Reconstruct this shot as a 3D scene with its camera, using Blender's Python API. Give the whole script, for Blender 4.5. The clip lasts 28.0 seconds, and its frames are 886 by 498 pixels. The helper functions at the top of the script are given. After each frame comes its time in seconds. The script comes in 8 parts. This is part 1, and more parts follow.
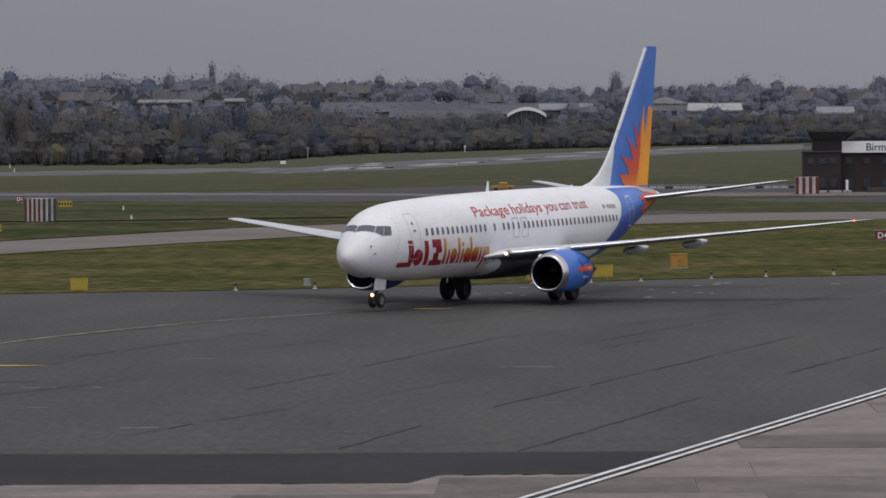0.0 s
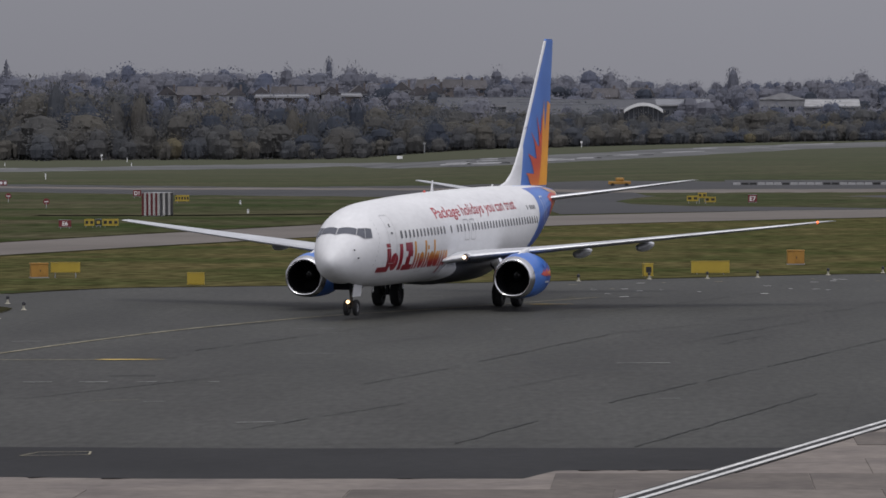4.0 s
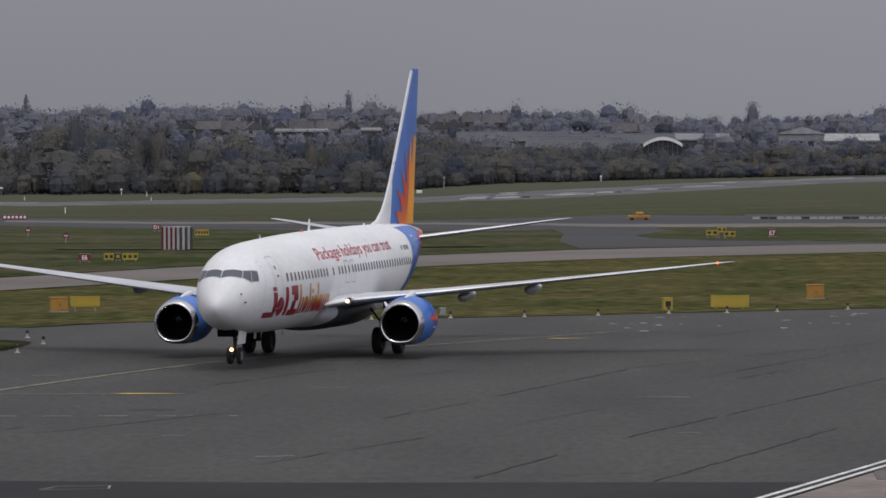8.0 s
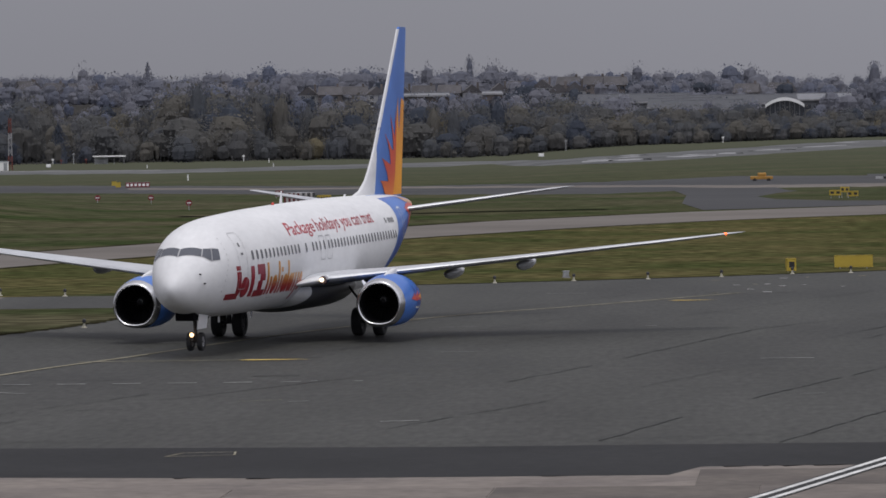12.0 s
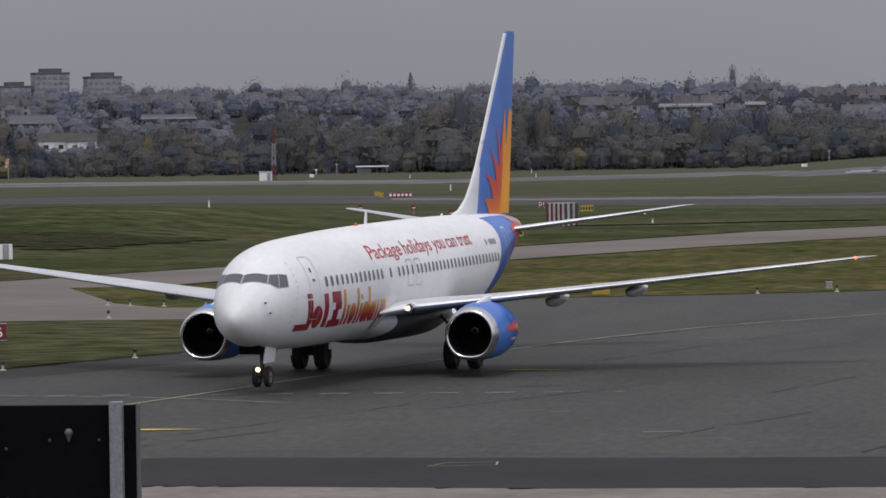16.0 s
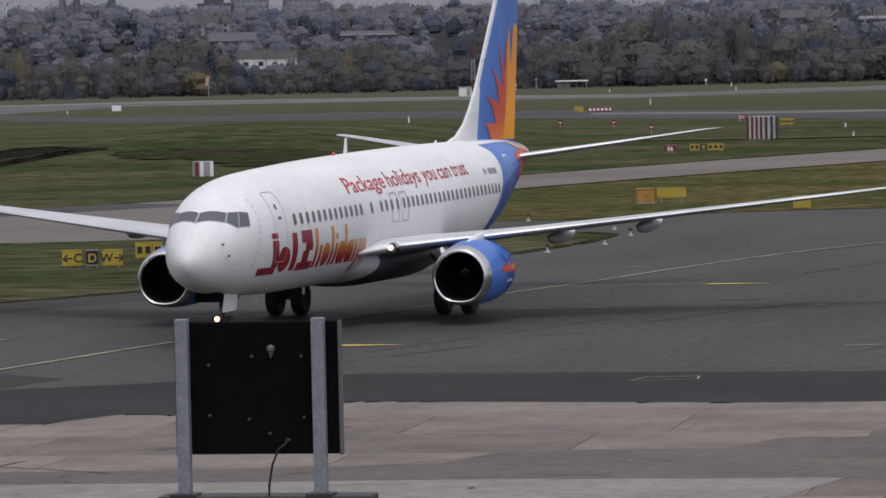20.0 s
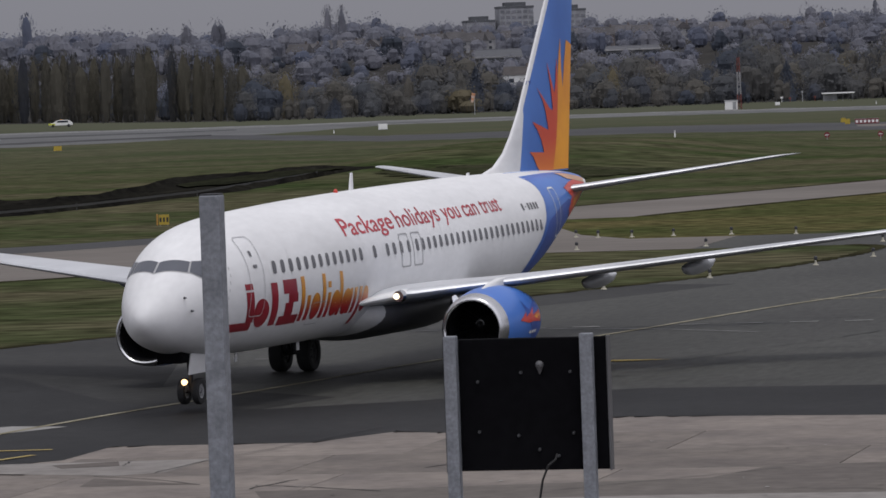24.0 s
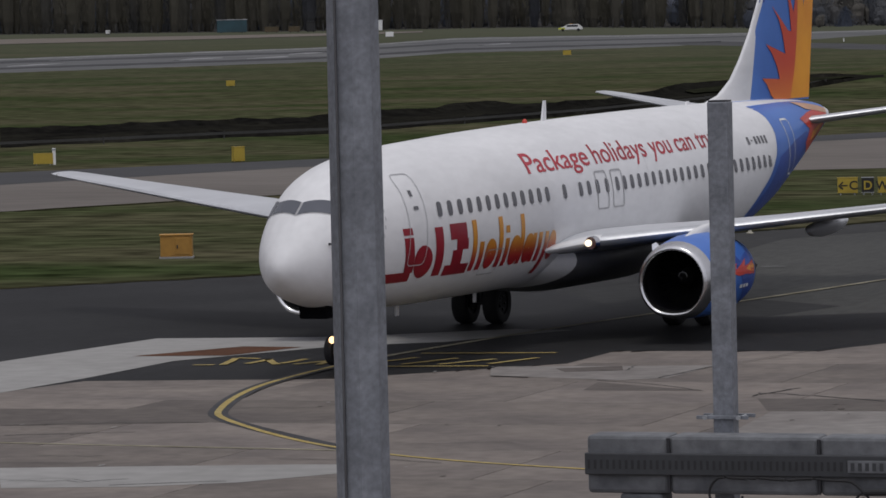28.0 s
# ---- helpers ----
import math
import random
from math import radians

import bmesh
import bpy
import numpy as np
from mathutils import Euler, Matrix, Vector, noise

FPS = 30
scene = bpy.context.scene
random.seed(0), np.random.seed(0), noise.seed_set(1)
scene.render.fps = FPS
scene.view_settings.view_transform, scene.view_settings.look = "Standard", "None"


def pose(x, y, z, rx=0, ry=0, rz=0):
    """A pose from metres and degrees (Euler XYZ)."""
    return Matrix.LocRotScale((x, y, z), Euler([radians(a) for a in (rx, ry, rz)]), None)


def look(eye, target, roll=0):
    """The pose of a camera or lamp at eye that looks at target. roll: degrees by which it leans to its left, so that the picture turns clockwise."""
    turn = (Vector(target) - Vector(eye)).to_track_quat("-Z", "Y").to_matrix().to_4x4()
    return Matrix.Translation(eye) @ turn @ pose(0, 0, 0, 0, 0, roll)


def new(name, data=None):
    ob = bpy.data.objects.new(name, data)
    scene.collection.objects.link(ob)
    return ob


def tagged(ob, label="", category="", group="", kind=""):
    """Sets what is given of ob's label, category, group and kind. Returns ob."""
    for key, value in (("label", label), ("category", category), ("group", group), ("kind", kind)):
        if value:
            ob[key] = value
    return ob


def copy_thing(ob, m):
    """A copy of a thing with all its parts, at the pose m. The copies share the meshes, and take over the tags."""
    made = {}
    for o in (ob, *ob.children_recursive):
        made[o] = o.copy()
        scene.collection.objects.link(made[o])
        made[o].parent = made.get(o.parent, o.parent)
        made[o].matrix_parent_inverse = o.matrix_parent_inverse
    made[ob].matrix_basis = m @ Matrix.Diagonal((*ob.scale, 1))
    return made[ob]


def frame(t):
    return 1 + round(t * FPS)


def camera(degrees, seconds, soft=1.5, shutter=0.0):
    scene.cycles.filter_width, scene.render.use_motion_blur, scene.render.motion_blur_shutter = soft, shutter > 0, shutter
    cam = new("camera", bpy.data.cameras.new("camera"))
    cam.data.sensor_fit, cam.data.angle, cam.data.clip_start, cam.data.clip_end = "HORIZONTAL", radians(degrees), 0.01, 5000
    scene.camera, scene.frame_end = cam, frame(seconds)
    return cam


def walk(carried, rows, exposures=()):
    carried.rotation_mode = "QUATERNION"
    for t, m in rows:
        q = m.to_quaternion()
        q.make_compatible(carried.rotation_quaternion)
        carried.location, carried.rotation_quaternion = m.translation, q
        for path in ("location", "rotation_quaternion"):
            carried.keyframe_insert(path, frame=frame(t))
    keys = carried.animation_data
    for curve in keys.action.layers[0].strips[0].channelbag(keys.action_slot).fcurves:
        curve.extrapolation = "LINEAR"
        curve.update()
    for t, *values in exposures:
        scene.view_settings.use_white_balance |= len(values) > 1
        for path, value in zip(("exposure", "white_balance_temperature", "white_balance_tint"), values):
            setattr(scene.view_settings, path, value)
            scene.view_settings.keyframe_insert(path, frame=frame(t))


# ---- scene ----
EYE = 8.297                      # eye height above the apron


def aim(yaw, tilt, roll):
    """Camera pose: degrees right of +y, degrees below level, roll."""
    a, b = radians(yaw), radians(tilt)
    way = Vector((math.sin(a) * math.cos(b), math.cos(a) * math.cos(b), -math.sin(b)))
    return look((0, 0, EYE), Vector((0, 0, EYE)) + way * 100, roll)


cam = camera(10.694, 28.0, soft=1.6)
walk(cam, [
(0, aim(-1.472, 1.456, -0.377)), (0.5, aim(-1.722, 1.462, -0.080)), (1, aim(-1.651, 1.305, 0.042)), (1.5, aim(-2.115, 1.164, -0.091)), (2, aim(-2.634,
1.374, -0.106)), (2.5, aim(-2.636, 1.648, -0.352)), (3, aim(-2.699, 1.472, -0.344)), (3.5, aim(-2.814, 1.519, -0.242)), (5.5, aim(-3.007, 1.266,
-0.293)), (6, aim(-2.978, 1.167, -0.262)), (6.5, aim(-2.944, 1.221, -0.325)), (7, aim(-3.001, 1.224, -0.349)), (7.5, aim(-3.078, 1.079, -0.345)), (8,
aim(-3.115, 1.091, -0.219)), (8.5, aim(-2.815, 1.098, -0.080)), (9, aim(-3.085, 1.218, -0.162)), (9.5, aim(-4.291, 1.368, -0.320)), (10, aim(-4.026,
1.233, -0.178)), (10.5, aim(-4.080, 1.167, -0.381)), (11, aim(-4.161, 1.496, -0.664)), (11.5, aim(-4.411, 1.523, -0.782)), (13.5, aim(-5.332, 1.515,
-1.218)), (14, aim(-5.938, 1.589, -1.202)), (14.5, aim(-6.534, 1.544, -1.128)), (15, aim(-7.412, 1.201, -1.275)), (15.5, aim(-7.829, 1.298, -1.051)),
(16, aim(-7.779, 1.344, -0.855)), (16.5, aim(-8.096, 1.368, -0.888)), (17, aim(-8.339, 1.320, -0.740)), (17.5, aim(-8.115, 1.411, -0.651)), (18,
aim(-8.261, 1.789, -0.777)), (18.5, aim(-8.507, 1.771, -0.592)), (19, aim(-8.567, 1.820, -0.600)), (19.5, aim(-9.354, 1.917, -0.745)), (20,
aim(-10.223, 2.329, -1.289)), (20.5, aim(-10.247, 2.116, -1.307)), (22.5, aim(-11.101, 2.148, -1.639)), (23, aim(-11.797, 2.336, -1.933)), (23.5,
aim(-12.607, 2.208, -2.080)), (24, aim(-13.455, 2.044, -2.108)), (24.5, aim(-13.754, 1.991, -2.092)), (25, aim(-14.150, 1.889, -1.862)), (25.5,
aim(-15.501, 2.475, -1.624)), (26, aim(-16.497, 2.805, -2.148)), (26.5, aim(-18.422, 3.382, -1.215)), (27, aim(-18.976, 3.158, -1.205)), (27.5,
aim(-19.127, 3.028, -1.143)), (28, aim(-19.616, 2.995, -1.356))
], exposures=[(0.0, -0.10), (6.0, -0.09), (10.0, -0.08), (14.0, 0.0), (16.0, 0.06), (20.0, 0.06), (23.0, -0.09), (25.0, -0.11), (26.5, -0.28), (28.0, -0.42)])

# ---- light: overcast afternoon ----
SUN_UP, SUN_ROUND = radians(76), radians(150)
world = bpy.data.worlds.new("overcast_sky")
scene.world = world
world.use_nodes = True
wn, wl = world.node_tree.nodes, world.node_tree.links
wn.clear()
w_out = wn.new("ShaderNodeOutputWorld")
w_bg = wn.new("ShaderNodeBackground")
w_sky = wn.new("ShaderNodeTexSky")
w_sky.sky_type = 'NISHITA'
w_sky.sun_disc = False
w_sky.sun_elevation, w_sky.sun_rotation = SUN_UP, SUN_ROUND
w_sky.air_density, w_sky.dust_density = 1.0, 4.0
w_hsv = wn.new("ShaderNodeHueSaturation")
w_hsv.inputs["Saturation"].default_value = 0.25
w_hsv.inputs["Value"].default_value = 0.05
w_geo = wn.new("ShaderNodeTexCoord")
w_sep = wn.new("ShaderNodeSeparateXYZ")
w_ramp = wn.new("ShaderNodeValToRGB")
w_ramp.color_ramp.elements[0].position, w_ramp.color_ramp.elements[0].color = 0.0, (0.262, 0.263, 0.298, 1)
w_ramp.color_ramp.elements[1].position, w_ramp.color_ramp.elements[1].color = 1.0, (0.70, 0.70, 0.77, 1)
el = w_ramp.color_ramp.elements.new(0.12)
el.color = (0.36, 0.361, 0.410, 1)
w_noise = wn.new("ShaderNodeTexNoise")
w_noise.inputs["Scale"].default_value = 3.0
w_noise.inputs["Detail"].default_value = 5.0
w_cloud = wn.new("ShaderNodeMapRange")
w_cloud.inputs["To Min"].default_value, w_cloud.inputs["To Max"].default_value = 0.9, 1.1
w_mul = wn.new("ShaderNodeVectorMath")
w_mul.operation = 'SCALE'
w_mix = wn.new("ShaderNodeMix")
w_mix.data_type = 'RGBA'
w_mix.inputs["Factor"].default_value = 0.88
wl.new(w_sky.outputs["Color"], w_hsv.inputs["Color"])
wl.new(w_geo.outputs["Generated"], w_sep.inputs[0])
wl.new(w_sep.outputs["Z"], w_ramp.inputs["Fac"])
wl.new(w_geo.outputs["Generated"], w_noise.inputs["Vector"])
wl.new(w_noise.outputs["Fac"], w_cloud.inputs["Value"])
# the cloud is brighter on the sun's side
w_dot = wn.new("ShaderNodeVectorMath")
w_dot.operation = 'DOT_PRODUCT'
w_dot.inputs[1].default_value = (math.sin(SUN_ROUND), math.cos(SUN_ROUND), 0)
w_side = wn.new("ShaderNodeMapRange")
w_side.inputs["From Min"].default_value = -1.0
w_side.inputs["To Min"].default_value, w_side.inputs["To Max"].default_value = 0.96, 2.5
w_both = wn.new("ShaderNodeMath")
w_both.operation = 'MULTIPLY'
wl.new(w_geo.outputs["Generated"], w_dot.inputs[0])
wl.new(w_dot.outputs["Value"], w_side.inputs["Value"])
wl.new(w_side.outputs["Result"], w_both.inputs[0])
wl.new(w_cloud.outputs["Result"], w_both.inputs[1])
wl.new(w_ramp.outputs["Color"], w_mul.inputs[0])
wl.new(w_both.outputs[0], w_mul.inputs["Scale"])
wl.new(w_hsv.outputs["Color"], w_mix.inputs["A"])
wl.new(w_mul.outputs["Vector"], w_mix.inputs["B"])
wl.new(w_mix.outputs["Result"], w_bg.inputs["Color"])
w_bg.inputs["Strength"].default_value = 1.0
wl.new(w_bg.outputs[0], w_out.inputs[0])

sun = new("sun", bpy.data.lights.new("sun", 'SUN'))
sun.data.energy, sun.data.angle, sun.data.color = 1.15, radians(14), (1.0, 0.97, 0.93)
sun.matrix_world = look((0, 0, 100), Vector((0, 0, 100)) - Vector((math.sin(SUN_ROUND) * math.cos(SUN_UP), math.cos(SUN_ROUND) * math.cos(SUN_UP), math.sin(SUN_UP))))


# ---- materials ----
def material(name, color, rough=0.6, metal=0.0, vary=0.12, grain=8.0, blotch=0.4, bump=0.0, bump_scale=30.0, second=None, rand=0.0, coat=0.0, spec=0.5, stretch=(1, 1, 1), space="Object"):
    m = bpy.data.materials.new(name)
    m.use_nodes = True
    n, l = m.node_tree.nodes, m.node_tree.links
    b = n["Principled BSDF"]
    b.inputs["Roughness"].default_value = rough
    b.inputs["Metallic"].default_value = metal
    b.inputs["Specular IOR Level"].default_value = spec
    b.inputs["Coat Weight"].default_value = coat
    tc = n.new("ShaderNodeTexCoord")
    mp = n.new("ShaderNodeMapping")
    mp.inputs["Scale"].default_value = stretch
    l.new(tc.outputs[space], mp.inputs["Vector"])
    fine = n.new("ShaderNodeTexNoise")
    fine.inputs["Scale"].default_value, fine.inputs["Detail"].default_value = grain, 6
    big = n.new("ShaderNodeTexNoise")
    big.inputs["Scale"].default_value, big.inputs["Detail"].default_value = blotch, 4
    for q in (fine, big):
        l.new(mp.outputs[0], q.inputs["Vector"])
    if second is None:
        second = tuple(c * 0.72 for c in color)
    mix1 = n.new("ShaderNodeMix")
    mix1.data_type = 'RGBA'
    mix1.inputs["A"].default_value, mix1.inputs["B"].default_value = (*color, 1), (*second, 1)
    r1 = n.new("ShaderNodeMapRange")
    r1.inputs["From Min"].default_value, r1.inputs["From Max"].default_value = 0.35, 0.65
    l.new(big.outputs["Fac"], r1.inputs["Value"])
    l.new(r1.outputs[0], mix1.inputs["Factor"])
    r2 = n.new("ShaderNodeMapRange")
    r2.inputs["From Min"].default_value, r2.inputs["From Max"].default_value = 0.25, 0.75
    r2.inputs["To Min"].default_value, r2.inputs["To Max"].default_value = 1 - vary, 1 + vary
    l.new(fine.outputs["Fac"], r2.inputs["Value"])
    last = r2.outputs[0]
    if rand:
        oi = n.new("ShaderNodeObjectInfo")
        r3 = n.new("ShaderNodeMapRange")
        r3.inputs["To Min"].default_value, r3.inputs["To Max"].default_value = 1 - rand, 1 + rand
        l.new(oi.outputs["Random"], r3.inputs["Value"])
        mm = n.new("ShaderNodeMath")
        mm.operation = 'MULTIPLY'
        l.new(last, mm.inputs[0])
        l.new(r3.outputs[0], mm.inputs[1])
        last = mm.outputs[0]
    sc = n.new("ShaderNodeVectorMath")
    sc.operation = 'SCALE'
    l.new(mix1.outputs["Result"], sc.inputs[0])
    l.new(last, sc.inputs["Scale"])
    l.new(sc.outputs["Vector"], b.inputs["Base Color"])
    if bump:
        bn = n.new("ShaderNodeTexNoise")
        bn.inputs["Scale"].default_value, bn.inputs["Detail"].default_value = bump_scale, 5
        l.new(mp.outputs[0], bn.inputs["Vector"])
        bu = n.new("ShaderNodeBump")
        bu.inputs["Strength"].default_value, bu.inputs["Distance"].default_value = 1.0, bump
        l.new(bn.outputs["Fac"], bu.inputs["Height"])
        l.new(bu.outputs[0], b.inputs["Normal"])
    return m


def glow(name, color, strength):
    m = bpy.data.materials.new(name)
    m.use_nodes = True
    b = m.node_tree.nodes["Principled BSDF"]
    b.inputs["Base Color"].default_value = (*color, 1)
    b.inputs["Emission Color"].default_value = (*color, 1)
    b.inputs["Emission Strength"].default_value = strength
    return m


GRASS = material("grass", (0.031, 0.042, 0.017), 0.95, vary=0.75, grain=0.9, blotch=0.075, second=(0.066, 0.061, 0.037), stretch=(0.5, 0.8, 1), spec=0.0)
def haze_tint(m, pale, y0, y1):
    """Pales the grass farther out on the field: distance haze put into its colour."""
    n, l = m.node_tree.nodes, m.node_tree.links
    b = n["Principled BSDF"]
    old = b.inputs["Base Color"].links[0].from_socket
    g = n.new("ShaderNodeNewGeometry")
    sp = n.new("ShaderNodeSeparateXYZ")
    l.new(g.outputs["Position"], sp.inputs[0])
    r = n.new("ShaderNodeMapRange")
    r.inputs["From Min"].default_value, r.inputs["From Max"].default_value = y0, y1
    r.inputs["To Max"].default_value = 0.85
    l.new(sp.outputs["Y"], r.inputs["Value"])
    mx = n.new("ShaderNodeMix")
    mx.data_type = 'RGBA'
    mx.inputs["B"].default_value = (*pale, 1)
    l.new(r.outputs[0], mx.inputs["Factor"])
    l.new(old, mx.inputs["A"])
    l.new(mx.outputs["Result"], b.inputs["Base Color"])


haze_tint(GRASS, (0.072, 0.076, 0.055), 420, 950)
ASPHALT = material("asphalt", (0.048, 0.048, 0.0435), 0.62, vary=0.34, grain=1.6, blotch=0.07, second=(0.035, 0.035, 0.0322), bump=0.004, bump_scale=25, stretch=(2.4, 0.6, 1), spec=0.12)
ASPHALT_OLD = material("asphalt_worn", (0.050, 0.050, 0.052), 0.75, vary=0.15, grain=0.7, blotch=0.03, second=(0.040, 0.040, 0.042), stretch=(0.7, 1.6, 1), spec=0.12)
ASPHALT_NEW = material("asphalt_fresh", (0.0205, 0.0205, 0.021), 0.64, vary=0.3, grain=2.0, blotch=0.15, second=(0.014, 0.014, 0.0145), bump=0.004, bump_scale=25, spec=0.09)
ASPHALT_MID = material("asphalt_pale", (0.052, 0.052, 0.048), 0.66, vary=0.32, grain=1.6, blotch=0.07, second=(0.040, 0.040, 0.0368), stretch=(2.4, 0.6, 1), spec=0.12)
ASPHALT_EDGE = material("asphalt_darker", (0.024, 0.024, 0.0235), 0.68, vary=0.4, grain=1.6, blotch=0.10, second=(0.031, 0.031, 0.030), stretch=(1, 2.0, 1), spec=0.1)
CONCRETE_MID = material("concrete_mid", (0.20, 0.188, 0.176), 0.8, vary=0.2, grain=2.2, blotch=0.3, second=(0.165, 0.152, 0.142), spec=0.12)
WET = material("wet_sheen", (0.28, 0.28, 0.285), 0.5, vary=0.4, grain=0.4, second=(0.12, 0.12, 0.122), spec=0.3)
CONCRETE_WORN = material("concrete_worn", (0.108, 0.096, 0.086), 0.8, vary=0.2, grain=2.2, blotch=0.3, second=(0.092, 0.081, 0.074), spec=0.12)
CONCRETE_DARK = material("concrete_dark", (0.105, 0.092, 0.083), 0.8, vary=0.2, grain=2.2, blotch=0.3, second=(0.085, 0.074, 0.068), spec=0.12)
CONCRETE = material("concrete", (0.158, 0.138, 0.122), 0.8, vary=0.2, grain=2.2, blotch=0.3, second=(0.112, 0.098, 0.090), rand=0.24, bump=0.003, bump_scale=20, space="Object", spec=0.12)
CONCRETE_PALE = material("concrete_pale", (0.265, 0.26, 0.25), 0.8, vary=0.12, grain=1.8, blotch=0.1, second=(0.215, 0.21, 0.20), spec=0.12)
CONCRETE_TWY = material("concrete_taxiway", (0.140, 0.126, 0.114), 0.85, vary=0.14, grain=0.5, blotch=0.03, second=(0.112, 0.100, 0.090), stretch=(0.6, 1.4, 1), spec=0.12)
RUNWAY = material("runway_asphalt", (0.088, 0.089, 0.088), 0.6, vary=0.6, grain=0.3, blotch=0.07, second=(0.048, 0.050, 0.049), stretch=(0.10, 1.2, 1), spec=0.22)
ROUGH_GRASS = material("rough_grass", (0.043, 0.049, 0.019), 0.95, vary=0.8, grain=1.1, blotch=0.11, second=(0.080, 0.069, 0.032), spec=0.0, stretch=(0.7, 0.8, 1))
SOIL_EDGE = material("verge_soil", (0.019, 0.018, 0.011), 0.95, vary=0.4, grain=2.0, blotch=0.3, second=(0.036, 0.035, 0.019), spec=0.0)
RUST = material("rust_brown", (0.10, 0.045, 0.025), 0.9, vary=0.25, grain=5, spec=0.12)
SOIL = material("dark_soil", (0.0075, 0.0073, 0.0068), 0.95, vary=0.5, grain=1.2, blotch=0.12, second=(0.016, 0.0155, 0.0125), bump=0.06, bump_scale=2, spec=0.0)
LINE_YELLOW = material("line_yellow", (0.32, 0.24, 0.08), 0.75, vary=0.3, grain=5, blotch=0.6, second=(0.30, 0.24, 0.10), spec=0.12)
LINE_DASH = material("dash_yellow", (0.50, 0.36, 0.10), 0.75, vary=0.2, grain=5, blotch=0.6, second=(0.40, 0.30, 0.10), spec=0.12)
LINE_FADED = material("line_yellow_faded", (0.27, 0.25, 0.185), 0.8, vary=0.3, grain=4, blotch=0.6, second=(0.15, 0.135, 0.09), spec=0.12)
LINE_WHITE = material("line_white", (0.60, 0.60, 0.58), 0.7, vary=0.25, grain=4, blotch=0.7, second=(0.42, 0.42, 0.41), spec=0.12)
LINE_WORN = material("line_white_worn", (0.26, 0.26, 0.25), 0.75, vary=0.35, grain=4, blotch=0.7, second=(0.13, 0.13, 0.13), spec=0.12)
CRACK = material("crack_sealer", (0.022, 0.022, 0.0215), 0.6, vary=0.3, grain=3, spec=0.12)
SIGN_YELLOW = material("sign_yellow", (0.40, 0.29, 0.03), 0.5, vary=0.06, grain=6)
SIGN_ORANGE = material("cabinet_orange", (0.37, 0.19, 0.03), 0.6, vary=0.12, grain=6)
SIGN_RED = material("sign_red", (0.15, 0.012, 0.017), 0.5, vary=0.06, grain=6)
SIGN_BLACK = material("sign_black", (0.010, 0.010, 0.010), 0.5, vary=0.1)
WHITE = material("white_paint", (0.74, 0.74, 0.73), 0.55, vary=0.06, grain=4, second=(0.66, 0.66, 0.64))
GREY = material("grey_paint", (0.32, 0.33, 0.34), 0.6, vary=0.08)
STEEL = material("galvanised_steel", (0.215, 0.228, 0.252), 0.62, metal=0.35, vary=0.24, grain=26, blotch=5.5, second=(0.165, 0.175, 0.195), bump=0.0012, bump_scale=60)
BLACK = material("black_panel", (0.005, 0.005, 0.006), 0.85, vary=0.2, grain=10, spec=0.03)
RUBBER = material("tyre_rubber", (0.012, 0.012, 0.013), 0.8, vary=0.2)
METAL = material("bare_metal", (0.66, 0.66, 0.67), 0.24, metal=1.0, vary=0.06)
DARK_METAL = material("dark_metal", (0.05, 0.05, 0.055), 0.5, metal=0.7, vary=0.15)
WHEEL_RIM = material("wheel_rim_grey", (0.26, 0.26, 0.27), 0.45, vary=0.12)
HUB_SHADED = material("hub_shaded", (0.022, 0.022, 0.024), 0.6, vary=0.15)
RIM_GREY = material("rim_grey", (0.085, 0.085, 0.09), 0.5, vary=0.15)
# cockpit glass base lifted to blue-grey to stand for reflected sky
GLASS_DARK = material("cockpit_glass", (0.066, 0.072, 0.090), 0.12, vary=0.02, spec=0.7)
PANE_DARK = material("cabin_pane", (0.10, 0.10, 0.11), 0.18, vary=0.05)
BRICK_FAR = material("brown_brick", (0.026, 0.019, 0.018), 0.85, vary=0.15, grain=2)
ROOF_DARK = material("dark_roof_tile", (0.055, 0.048, 0.047), 0.85, vary=0.15, grain=1.0)
ROOF_TILE = material("roof_tile", (0.066, 0.062, 0.066), 0.85, vary=0.15, grain=1.0, rand=0.25)
WALL_BRICK = material("house_brick", (0.125, 0.108, 0.102), 0.85, vary=0.12, grain=1.0, rand=0.3)
RENDER_WHITE = material("white_render", (0.29, 0.29, 0.295), 0.8, vary=0.08, rand=0.15)
ROOF_SHED = material("grey_sheet_roof", (0.058, 0.061, 0.070), 0.7, vary=0.1, grain=0.4)
ROOF_PALE = material("pale_sheet_roof", (0.17, 0.175, 0.19), 0.6, vary=0.08, grain=0.4)
WALL_PALE = material("pale_cladding", (0.115, 0.12, 0.13), 0.7, vary=0.08, grain=0.4)
WINDOW_FAR = material("far_window", (0.03, 0.035, 0.045), 0.2, vary=0.1)
LAMP_WARM = glow("lamp_warm", (1.0, 0.64, 0.32), 3.0)
LAMP_WHITE = glow("lamp_white", (1.0, 0.84, 0.60), 2.6)
LAMP_RED = glow("lamp_red", (1.0, 0.12, 0.03), 3.5)


